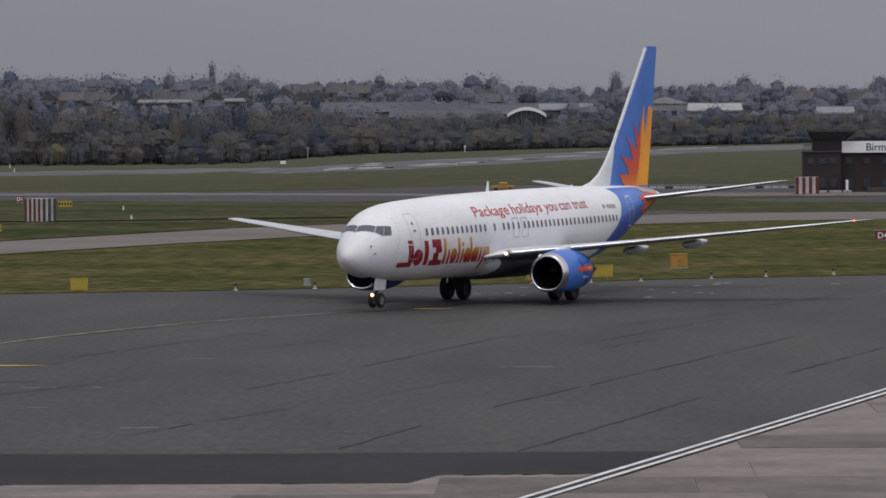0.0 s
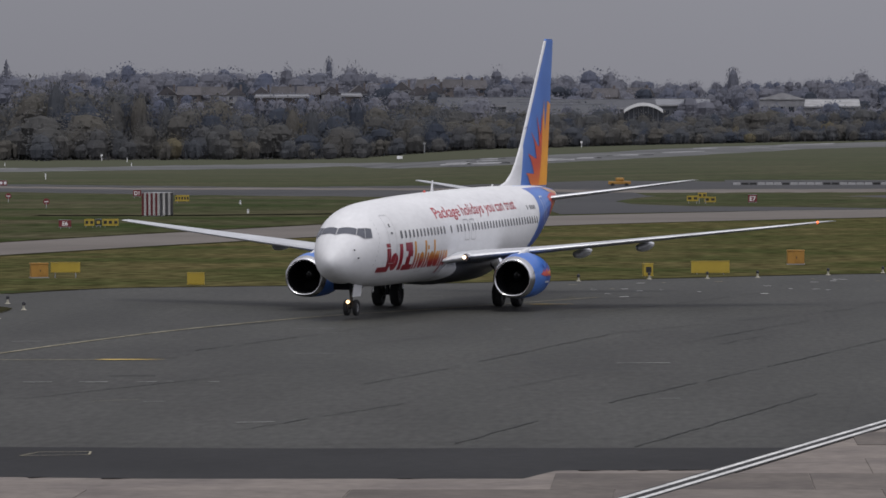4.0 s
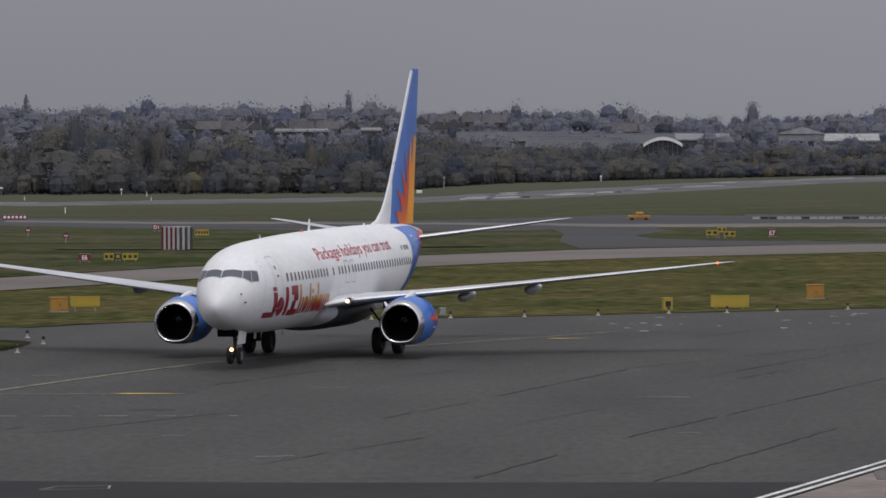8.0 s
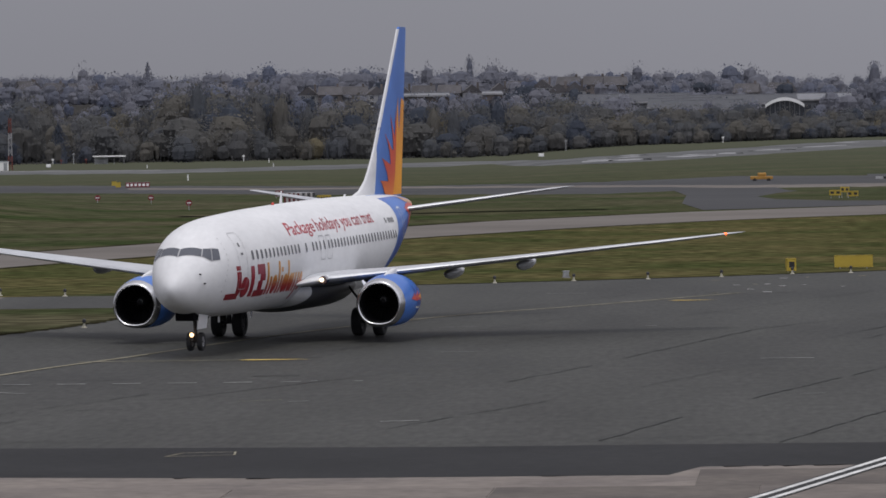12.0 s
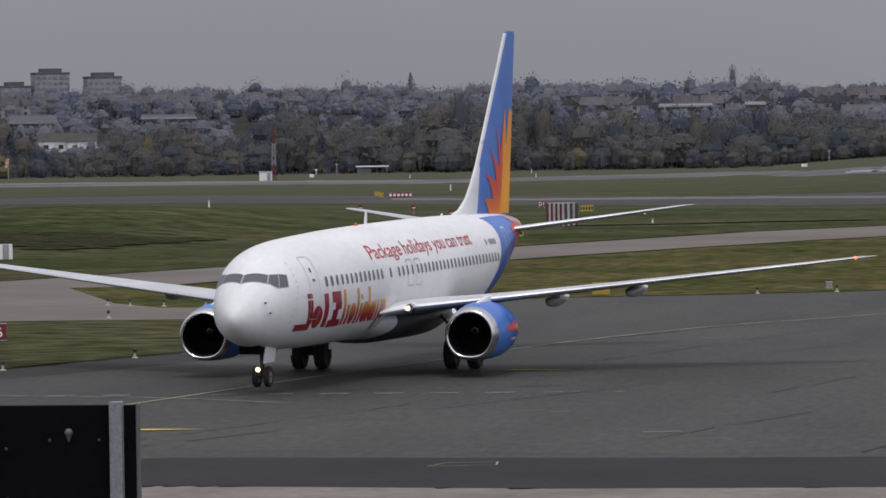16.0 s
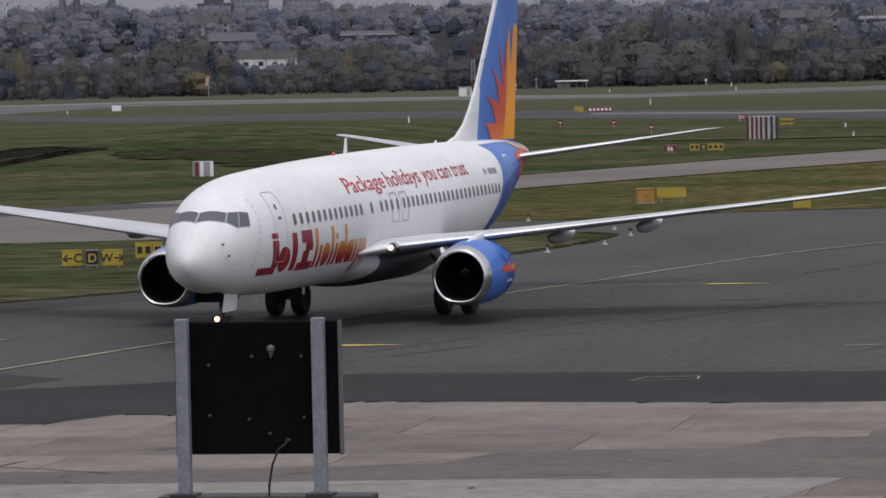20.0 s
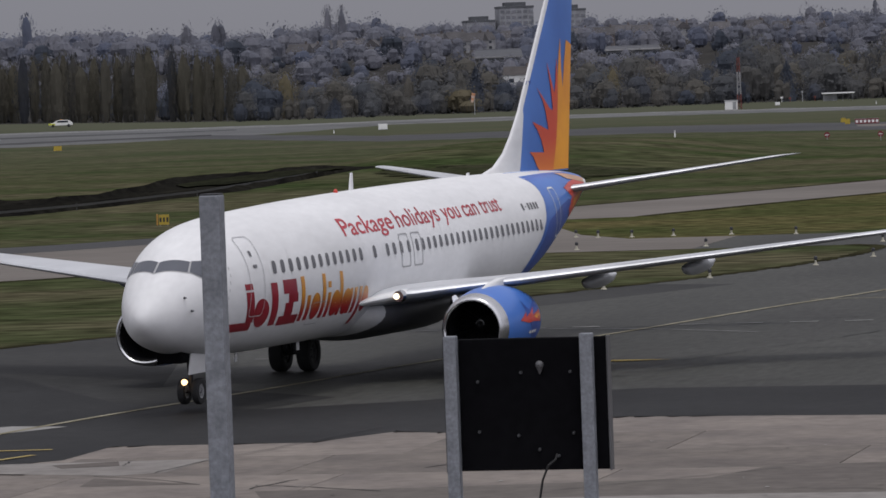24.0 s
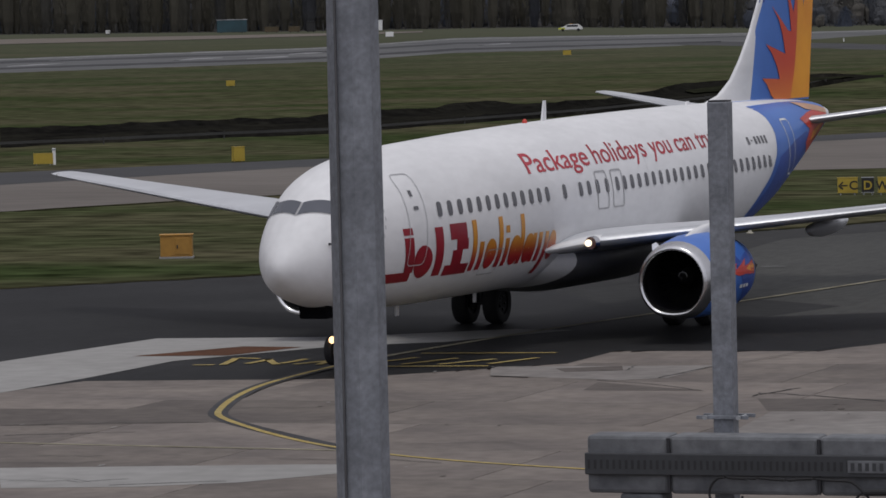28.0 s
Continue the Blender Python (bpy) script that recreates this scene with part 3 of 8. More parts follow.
ribbon("line_border", curve_pts([(-38.6, 101), (-38.3, 95.5), (-37.1, 90.3), (-35.6, 87.1), (-31.2, 81.9)], 8), 0.42, ASPHALT_OLD, 0.042, LINES)
ribbon("edge_line", [(-46, 82.9), (-38.5, 82.4), (-31.1, 81.6)], 0.16, LINE_FADED, 0.044, LINES)
for x0, x1, y in ((-20.6, -18.5, 166.7), (-27.3, -25.65, 133.8), (-7.0, -5.2, 217.4)):
    sheet("yellow_dash", [(x0 - .2, y - .10), (x0 + .4, y - .42), (x1 - .2, y - .12), (x1 + .3, y), (x1 - .3, y + .14), (x0 + .2, y + .34)], LINE_DASH, 0.032, LINES)
ribbon("pale_line", [(-26.5, 166.6), (-20.6, 166.7)], 0.20, LINE_FADED, 0.029, LINES)
for k in range(11):
    x = -19.46 - 1.81 * k
    if k != 6:
        sheet("worn_dash", [(x, 151.95), (x + .93, 152.0), (x + .93, 152.26), (x, 152.2)], LINE_WORN, 0.030, LINES)
for x, w, dy in ((-17.6, .7, 0), (-16.7, .3, .3), (-15.3, .4, .1)):
    sheet("worn_dash", [(x, 152.0 + dy), (x + w, 152.06 + dy), (x + w * .9, 152.24 + dy), (x + .1, 152.2 + dy)], LINE_WORN, 0.030, LINES)
ribbon("pale_line", curve_pts([(-36, 152.4), (-30, 150.5), (-25, 146.8)], 4), 0.14, LINE_WORN, 0.028, LINES)
for pts in (((-16.6, 118), (-14.9, 118.4)), ((-16.3, 119.3), (-15.0, 119.5)), ((-16.6, 118), (-16.3, 119.3)), ((-14.9, 118.4), (-15.0, 119.5)), ((-17.7, 141.5), (-16.4, 142.2))):
    ribbon("marking_box", pts, 0.06, LINE_FADED, 0.030, LINES)
DOUBLE = thing("stand_boundary", pose(0, 0, 0), "double white stand boundary line", "marking", kind="structure")
for off in (0.0, 0.42):
    a = Vector((-4.2 + off, 93.0)) 
    ribbon("white_line", [a + LINE_DIR * (20.0 * i) for i in range(7)], 0.17, LINE_WHITE, 0.048, DOUBLE)
ribbon("line_border", [Vector((-3.99, 93.0)) + LINE_DIR * (20.0 * i) for i in range(7)], 0.75, CRACK, 0.044, DOUBLE)
# worn yellow writing on the dark patch: bars only
for pts in (((-41.5, 101.1), (-41.9, 103.0)), ((-41.9, 103.0), (-41.3, 102.9)), ((-41.0, 101.4), (-41.0, 102.7)), ((-41.0, 102.7), (-40.2, 101.2)), ((-40.2, 101.5), (-40.1, 102.8)), ((-39.8, 101.3), (-39.3, 102.5)), ((-39.3, 102.5), (-39.2, 101.2)), ((-38.1, 101.6), (-37.5, 103.4)), ((-37.2, 101.4), (-36.5, 103.2)), ((-36.3, 101.4), (-35.5, 103.0)), ((-35.2, 101.6), (-34.6, 103.4)), ((-37.9, 104.6), (-34.6, 104.9)), ((-42.2, 101.0), (-41.7, 101.0)), ((-38.6, 100.7), (-35.0, 101.0))):
    ribbon("worn_bar", [pts[0], ((pts[0][0] + pts[1][0]) / 2, (pts[0][1] + pts[1][1]) / 2), pts[1]], 0.19, LINE_YELLOW, 0.034, LINES, wobble=.03)

# odd slabs, patches and cracks in the concrete
for nm, out, mat_ in (("pale_slab", [(-36.4, 77.8), (-31.1, 79.0), (-30.3, 79.1), (-29.7, 77.6), (-30.9, 75.9), (-32.5, 75.0), (-34.8, 74.5)], CONCRETE_PALE), ("dark_slab", [(-41.8, 89.5), (-37.1, 89.8), (-36.0, 86.8), (-40.1, 85.8)], CONCRETE_DARK), ("pale_slab", [(-34.8, 100.7), (-29.7, 101.3), (-29.8, 97.9), (-30.7, 97.3), (-34.0, 98.3)], CONCRETE_MID), ("dark_slab", [(-31.0, 96.7), (-28.1, 94.8), (-30.7, 94.7)], CONCRETE_DARK)):
    sheet(nm, out, mat_, 0.040, label="odd slab in the concrete apron")
sheet("dark_slab", [(-26.4, 93.0), (-23.3, 93.1), (-17.2, 94.4), (-16.3, 97.3), (-11.7, 97.6), (-10.8, 100.2), (-8.6, 100.3), (-7.8, 90.3), (-16.5, 90.8), (-25.4, 90.2)], CONCRETE_WORN, 0.039, label="dark worn strip of the concrete apron")
sheet("pale_slab", [(-25.3, 90.1), (-16.5, 90.7), (-8.6, 90.6), (-9.3, 87.1), (-11, 83), (-24.6, 83)], CONCRETE_MID, 0.041, label="pale odd slab in the concrete apron")
sheet("dark_slot", [(-33.1, 100.2), (-31.8, 101.0), (-31.4, 99.8), (-32.6, 99.3)], CONCRETE_DARK, 0.044, label="dark patch in a pale slab")
FLAWS = thing("concrete_cracks", pose(0, 0, 0), "dark cracks in the concrete apron", "crack", kind="structure")
for pts in (((-31.2, 97.3), (-29.7, 96.3), (-28.1, 94.8)), ((-26.8, 94.3), (-25.4, 93.7), (-23.6, 92.5)), ((-30.0, 97.9), (-29.6, 101.0), (-28.9, 104.9), (-28.0, 110.1)), ((-40.1, 94.7), (-39.4, 95.1)), ((-40.1, 85.8), (-38.0, 86.6), (-36.2, 86.8)), ((-39.1, 83.8), (-36.6, 84.8)), ((-26.7, 93.5), (-26.2, 95.6)), ((-31.5, 101.1), (-31.3, 99.8)), ((-33, 75.2), (-31.2, 76.1)), ((-24, 98), (-21, 104)), ((-20, 92), (-16, 96.5))):
    line = curve_pts(pts, 5)
    ribbon("crack", line, random.uniform(.03, .065), CRACK, 0.047, FLAWS, wobble=.07)

# chipped edge of the concrete and small spalls
chip_rg = random.Random(5)
for a, b in zip(APRON_EDGE[2:], APRON_EDGE[3:]):
    a, b = Vector(a), Vector(b)
    far, q = (b - a).length, 0.0
    while q < far:
        e = min(far, q + chip_rg.uniform(.3, 1.3))
        p0, p1 = a + (b - a) * (q / far), a + (b - a) * (e / far)
        if chip_rg.random() < .6:
            w = chip_rg.uniform(.1, .45)
            sheet("chip", [p0 + Vector((0, .15)), p0 + Vector((chip_rg.uniform(0, .2), -w)), (p0 + p1) / 2 + Vector((0, -w * chip_rg.uniform(.4, 1))), p1 + Vector((0, .15))], ASPHALT_NEW, 0.043, FLAWS)
        q = e
for i in range(80):
    x, y = chip_rg.uniform(-41, -2), chip_rg.uniform(70, 105)
    w, d = chip_rg.uniform(.03, .11), chip_rg.uniform(.08, .22)
    ring = [(x + w * chip_rg.uniform(.25, 1) * math.cos(t), y + d * chip_rg.uniform(.25, 1) * math.sin(t)) for t in [2 * math.pi * k / 9 for k in range(9)]]
    sheet("spall", ring, CONCRETE_DARK if i % 3 else CONCRETE_PALE, 0.0485 + .0001 * i, FLAWS)
for i in range(26):
    x, y = chip_rg.uniform(-40, -6), chip_rg.uniform(72, 104)
    L = chip_rg.uniform(.8, 3.5)
    line = [(x + L * k / 6, y + .35 * L * k / 6 * chip_rg.uniform(-.5, .8)) for k in range(7)]
    ribbon("hair_crack", line, chip_rg.uniform(.015, .035), CRACK, 0.0482, FLAWS, wobble=.05)

# sealed cracks and bay joints in the asphalt
JOINTS = thing("asphalt_joints", pose(0, 0, 0), "dark sealed joints and cracks in the asphalt", "joint", kind="structure")
joint_rg = random.Random(21)
for pts in (((-10.1, 150.9), (-7.9, 160.4)), ((-5.7, 147.3), (-3.2, 157)), ((-2.2, 140.4), (3.1, 161.9)), ((3.1, 161.9), (9.1, 187)), ((-5.9, 122.4), (-4, 131.8)), ((-7.1, 164.8), (-2.7, 187)), ((-2.7, 187), (7.8, 211.8)), ((-1.2, 121.2), (4.1, 144.8)), ((0, 178.9), (6.8, 204.4)), ((1.5, 178.0), (3.2, 184.5)), ((7.6, 159.5), (12, 177.5)), ((-17.9, 173.4), (-10.6, 200.9)), ((-13, 176), (-9, 186)), ((-24, 181), (-17, 199)), ((-20, 143), (-14, 158)), ((-27, 127), (-21, 146)), ((-12, 128), (-8, 141)), ((-16, 205), (-9, 226)), ((-29, 119), (-23, 133)), ((-45, 120), (-38, 139)), ((-6, 200), (4, 232)), ((8, 215), (15, 238))):
    a, b = Vector(pts[0]), Vector(pts[1])
    far, q = (b - a).length, 0.0
    way = (b - a).normalized()
    while q < far:
        e = min(far, q + joint_rg.uniform(1.6, 6.0))
        n = max(2, int((e - q) / .9))
        ribbon("joint", [a + way * (q + (e - q) * i / n) for i in range(n + 1)], joint_rg.uniform(.030, .085), CRACK, 0.026, JOINTS, wobble=0.07)
        q = e + (joint_rg.uniform(.3, 1.6) if joint_rg.random() < .3 else 0)
for i in range(34):
    x, y = random.uniform(-45, 14), random.uniform(124, 235)
    if x < -30 and y > 150:
        continue
    ribbon("scuff", [(x, y), (x + random.uniform(.4, 2.2), y + random.uniform(-.1, .3))], random.uniform(.08, .22), LINE_WORN if i % 3 else CRACK, 0.027, JOINTS)
flecks = random.Random(77)
for i in range(30):
    x = flecks.uniform(-6, 20)
    y = 252 + x * .55 - flecks.uniform(3, 24)
    ribbon("pale_fleck", [(x, y), (x + flecks.uniform(.15, .45), y + .05)], flecks.uniform(.25, .5), LINE_WHITE if i % 3 else LINE_FADED, 0.028, JOINTS)


def inside(x, y, poly):
    r = False
    for (x0, y0), (x1, y1) in zip(poly, poly[1:] + poly[:1]):
        if (y0 > y) != (y1 > y) and x < (x1 - x0) * (y - y0) / (y1 - y0) + x0:
            r = not r
    return r


def apron_slabs():
    """Single concrete slabs of the apron, with open joints."""
    me_ob = BM()
    bx(me_ob, -2.985, 2.985, -2.485, 2.485, -0.06, 0.0, 0.012)
    me = bpy.data.meshes.new("slab")
    me_ob.to_mesh(me)
    me_ob.free()
    me.materials.append(CONCRETE)
    apron = bpy.data.objects["concrete_apron"]
    for i in range(-9, 6):
        for j in range(13, 34):
            x, y = i * 6.0 + (1.5 if j % 2 else 0), j * 5.0 - 0.6
            if y > 112 and x < 0:
                continue
            if all(inside(x + a, y + b, APRON) for a in (-2.9, 2.9) for b in (-2.4, 2.4)):
                o = new("slab", me)
                o.parent = apron
                o.location = (x, y, 0.036)


apron_slabs()


# ---- the airliner ----
PLANE_WHITE = material("aircraft_white", (0.67, 0.67, 0.675), 0.52, vary=0.05, grain=5, blotch=0.7, second=(0.60, 0.60, 0.605), coat=0.0, stretch=(0.4, 1, 1), spec=0.28)
PLANE_GREY = material("wing_grey", (0.50, 0.51, 0.53), 0.35, vary=0.05, grain=3, blotch=0.7, second=(0.44, 0.45, 0.47), stretch=(0.3, 1, 1))
PLANE_BLUE = material("livery_blue", (0.062, 0.175, 0.52), 0.33, vary=0.03, grain=2, blotch=0.35, second=(0.045, 0.135, 0.44), spec=0.35)
BLUE_DEEP = material("livery_blue_deep", (0.035, 0.085, 0.36), 0.38, vary=0.03, spec=0.35)
LIVERY_ORANGE = material("livery_orange", (0.78, 0.33, 0.020), 0.35, vary=0.05, grain=2, blotch=0.6, second=(0.70, 0.25, 0.02))
LIVERY_RED = material("livery_red", (0.58, 0.055, 0.026), 0.35, vary=0.05, grain=2, blotch=0.7, second=(0.48, 0.035, 0.024))
LIVERY_PEACH = material("livery_peach", (0.62, 0.36, 0.22), 0.4, vary=0.06, grain=2)
LIVERY_CRIMSON = material("livery_crimson", (0.27, 0.010, 0.022), 0.35, vary=0.05, grain=2)
TEXT_RED = material("lettering_red", (0.42, 0.020, 0.035), 0.4, vary=0.04)
WING_UNDER = material("wing_underside_shaded_grey", (0.27, 0.28, 0.30), 0.45, vary=0.08, grain=3, blotch=0.7, stretch=(0.3, 1, 1))
SEAM = material("panel_seam", (0.36, 0.36, 0.37), 0.5, vary=0.05)
TEXT_GREY = material("lettering_grey", (0.12, 0.12, 0.13), 0.5, vary=0.05)
FAIRING_SHADE = material("fairing_shade", (0.10, 0.10, 0.105), 0.4, vary=0.1, grain=3)
DOOR_LINE = material("door_line", (0.46, 0.46, 0.47), 0.5, vary=0.05)
MARK_GREY = material("mark_grey", (0.33, 0.33, 0.34), 0.5, vary=0.05)
SKIN_LINE = material("skin_line", (0.68, 0.68, 0.69), 0.5, vary=0.02)
LENS_CLEAR = material("lens_glass", (0.5, 0.5, 0.5), 0.1, vary=0.02)


def gradient(name, low, high, z0, z1):
    """Paint that changes from one colour to another with height on its thing."""
    m = bpy.data.materials.new(name)
    m.use_nodes = True
    n, l = m.node_tree.nodes, m.node_tree.links
    b = n["Principled BSDF"]
    b.inputs["Roughness"].default_value = 0.35
    tc, sp = n.new("ShaderNodeTexCoord"), n.new("ShaderNodeSeparateXYZ")
    l.new(tc.outputs["Object"], sp.inputs[0])
    r = n.new("ShaderNodeMapRange")
    r.interpolation_type = 'SMOOTHSTEP'
    r.inputs["From Min"].default_value, r.inputs["From Max"].default_value = z0, z1
    l.new(sp.outputs["Z"], r.inputs["Value"])
    mx = n.new("ShaderNodeMix")
    mx.data_type = 'RGBA'
    mx.inputs["A"].default_value, mx.inputs["B"].default_value = (*low, 1), (*high, 1)
    l.new(r.outputs[0], mx.inputs["Factor"])
    l.new(mx.outputs["Result"], b.inputs["Base Color"])
    return m


FLAME_RED = gradient("flame_orange_to_red", (0.72, 0.20, 0.030), (0.56, 0.060, 0.026), 4.9, 6.5)
LOGO_WARM = gradient("logo_orange_to_red", (0.34, 0.018, 0.022), (0.60, 0.26, 0.02), 2.2, 2.8)

FS = (0.9, .98, 1.15, 1.4, 1.75, 2.05, 2.35, 2.65, 3.1, 3.7, 4.7, 6.0, 7.6, 9.5, 12, 24, 26, 28, 30, 32, 34, 36, 37.4, 38.0)
FTOP = (2.50, 2.75, 2.97, 3.23, 3.53, 3.74, 3.95, 4.15, 4.40, 4.62, 4.82, 4.95, 5.03, 5.10, 5.18, 5.36, 5.37, 5.37, 5.37, 5.36, 5.32, 5.22, 5.08, 4.96)
FBOT = (2.50, 2.28, 2.12, 1.95, 1.79, 1.70, 1.63, 1.57, 1.49, 1.43, 1.37, 1.33, 1.30, 1.30, 1.30, 1.38, 1.47, 1.76, 2.20, 2.78, 3.38, 3.98, 4.42, 4.62)
FHW = (0.0, .21, .41, .62, .84, .98, 1.09, 1.18, 1.30, 1.44, 1.60, 1.73, 1.83, 1.87, 1.88, 1.88, 1.86, 1.78, 1.60, 1.32, .99, .62, .34, .20)


def smooth_rows(xs, ys):
    """A smooth curve through rows of a table that does not overshoot."""
    x, y = np.array(xs, float), np.array(ys, float)
    h, d = np.diff(x), np.diff(y) / np.diff(x)
    m = np.concatenate([[d[0]], np.zeros(len(d) - 1), [d[-1]]])
    for i in range(1, len(d)):
        if d[i - 1] * d[i] > 0:
            a, b = 2 * h[i] + h[i - 1], h[i] + 2 * h[i - 1]
            m[i] = (a + b) / (a / d[i - 1] + b / d[i])

    def value(q):
        i = min(len(h) - 1, max(0, int(np.searchsorted(x, q)) - 1))
        t = min(1.0, max(0.0, (q - x[i]) / h[i]))
        return float((1 + 2 * t) * (1 - t) ** 2 * y[i] + t * (1 - t) ** 2 * h[i] * m[i] + t * t * (3 - 2 * t) * y[i + 1] + t * t * (t - 1) * h[i] * m[i + 1])
    return value


FU = [math.sqrt(q - .9) for q in FS]             # blunt nose: even in the root of the way back
TOP_AT, BOT_AT, WIDE_AT = smooth_rows(FU, FTOP), smooth_rows(FU, FBOT), smooth_rows(FU, FHW)


def hull(s):
    """Top, bottom, half width and height of greatest width of the fuselage s metres behind the nose."""
    u = math.sqrt(max(0.0, s - .9))
    t, b, w = TOP_AT(u), BOT_AT(u), max(WIDE_AT(u), 1e-4)
    return t, b, w, b + (t - b) * 0.5


def side_y(s, z, lift=0.0):
    t, b, w, c = hull(s)
    q = (z - c) / ((t - c) + lift + 1e-6)
    q = max(-0.9999, min(0.9999, q))
    return (w + lift) * (1 - abs(q) ** 2.1) ** (1 / 2.1)


def at(s, y, z):
    return Vector((4.0 - s, y, z))


def wrap(bm, side=1, lift=0.008):
    """Lays a flat drawing (x: metres behind the nose, z: height) on the fuselage's skin."""
    for v in bm.verts:
        s, z = v.co.x, v.co.z
        v.co = at(s, side * side_y(s, z, lift), z)


def cut_grid(bm, axis, lo, hi, step):
    no = (1, 0, 0) if axis == 0 else (0, 0, 1)
    k = lo + step
    while k < hi:
        co = (k, 0, 0) if axis == 0 else (0, 0, k)
        bmesh.ops.bisect_plane(bm, geom=bm.verts[:] + bm.edges[:] + bm.faces[:], plane_co=co, plane_no=no)
        k += step


def drawn(name, polys, mat, parent, side=1, lift=0.008, label="", step=0.12, sstep=0.5):
    """Flat shapes, given as outlines of (s, z), laid on the fuselage."""
    bm = BM()
    for poly in polys:
        bm.faces.new([bm.verts.new((s, 0, z)) for s, z in poly])
    xs, zs = [v.co.x for v in bm.verts], [v.co.z for v in bm.verts]
    cut_grid(bm, 2, min(zs), max(zs), step)
    cut_grid(bm, 0, min(xs), max(xs), sstep)
    bmesh.ops.triangulate(bm, faces=bm.faces[:])
    wrap(bm, side, lift)
    ob = part(name, bm, mat, parent, label)
    return ob


def words(name, text, s0, z0, height, s1, mat, parent, lean=0.0, rise=0.0, thick=0.0):
    """Lettering on the port side, from station s0 to s1, its baseline rising by rise."""
    cu = bpy.data.curves.new(name, 'FONT')
    cu.body, cu.size, cu.offset = text, 1.0, thick
    tmp = bpy.data.objects.new("lettering", cu)
    scene.collection.objects.link(tmp)
    me = bpy.data.meshes.new_from_object(tmp.evaluated_get(bpy.context.evaluated_depsgraph_get()))
    bpy.data.objects.remove(tmp)
    bm = BM()
    bm.from_mesh(me)
    bpy.data.meshes.remove(me)
    xs = [v.co.x for v in bm.verts]
    lo, hi = min(xs), max(xs)
    for v in bm.verts:
        u = (v.co.x - lo) / (hi - lo)
        zz = v.co.y * height / 0.72
        v.co = Vector((s0 + u * (s1 - s0) + lean * zz, 0, z0 + rise * u + zz))
    zs = [v.co.z for v in bm.verts]
    cut_grid(bm, 2, min(zs), max(zs), 0.12)
    bmesh.ops.triangulate(bm, faces=bm.faces[:])
    wrap(bm, 1, 0.010)
    return part(name, bm, mat, parent)


def window_turn(s):
    """Turn of a window so that it lies along the tapering skin."""
    return math.atan2(side_y(s - .2, 3.7) - side_y(s + .2, 3.7), .4)


def ring_skin(stations, seg, fn, caps=True):
    bm = BM()
    rings = []
    for s in stations:
        rings.append([bm.verts.new(fn(s, 2 * math.pi * k / seg)) for k in range(seg)])
    for a, b in zip(rings, rings[1:]):
        for k in range(seg):
            bm.faces.new((a[k], a[(k + 1) % seg], b[(k + 1) % seg], b[k]))
    if caps:
        bm.faces.new(rings[0])
        bm.faces.new(rings[-1][::-1])
    return bm


def hull_point(s, a):
    t, b, w, c = hull(s)
    ca, sa = math.cos(a), math.sin(a)
    return at(s, w * math.copysign(abs(ca) ** (2 / 2.1), ca), c + (t - c) * math.copysign(abs(sa) ** (2 / 2.1), sa))


def lift_surface(sections, n=14, closed_tip=True):
    """A wing or fin lofted through sections: (leading point, chord, thickness, up direction)."""
    bm = BM()
    rings = []
    prof = []
    for i in range(n + 1):
        u = 0.5 - 0.5 * math.cos(math.pi * i / n)
        prof.append((u, 2.6 * (0.2969 * math.sqrt(u) - 0.126 * u - 0.3516 * u * u + 0.2843 * u ** 3 - 0.1036 * u ** 4)))
    loop = prof + [(u, -0.8 * t) for u, t in prof[-2:0:-1]]
    for p, chord, thick, up in sections:
        ring = []
        for u, t in loop:
            ring.append(bm.verts.new(Vector(p) + Vector((-chord * u, 0, 0)) + Vector(up) * (t * thick * 1.25)))
        rings.append(ring)
    m = len(loop)
    for a, b in zip(rings, rings[1:]):
        for k in range(m):
            bm.faces.new((a[k], a[(k + 1) % m], b[(k + 1) % m], b[k]))
    bm.faces.new(rings[0])
    bm.faces.new(rings[-1][::-1])
    return bm


# fin outline: leading and trailing edge by height
def fin_le(z):
    return table(z, (5.3, 5.55, 5.95, 6.5, 7.25, 12.45), (27.7, 29.2, 30.2, 31.0, 31.85, 36.5))


def fin_te(z):
    return table(z, (5.0, 12.55), (36.75, 38.15))


def fin_half(s, z):
    u = (s - fin_le(z)) / (fin_te(z) - fin_le(z))
    u = min(1, max(0, u))
    t = table(z, (5.2, 12.5), (0.27, 0.10))
    return t * (2.6 * (0.2969 * math.sqrt(u) - 0.126 * u - 0.3516 * u * u + 0.2843 * u ** 3 - 0.1036 * u ** 4)) * 1.9 + 0.004


def fin_shape(name, polys, mat, parent, lift, label=""):
    bm = BM()
    for side in (1, -1):
        for poly in polys:
            fs = [bm.verts.new((s, side, z)) for s, z in poly]
            bm.faces.new(fs)
    xs, zs = [v.co.x for v in bm.verts], [v.co.z for v in bm.verts]
    cut_grid(bm, 2, min(zs), max(zs), 0.35)
    cut_grid(bm, 0, min(xs), max(xs), 0.35)
    bmesh.ops.triangulate(bm, faces=bm.faces[:])
    for v in bm.verts:
        side = v.co.y
        v.co = at(v.co.x, side * (fin_half(v.co.x, v.co.z) + lift), v.co.z)
    return part(name, bm, mat, parent, label, smooth=True)


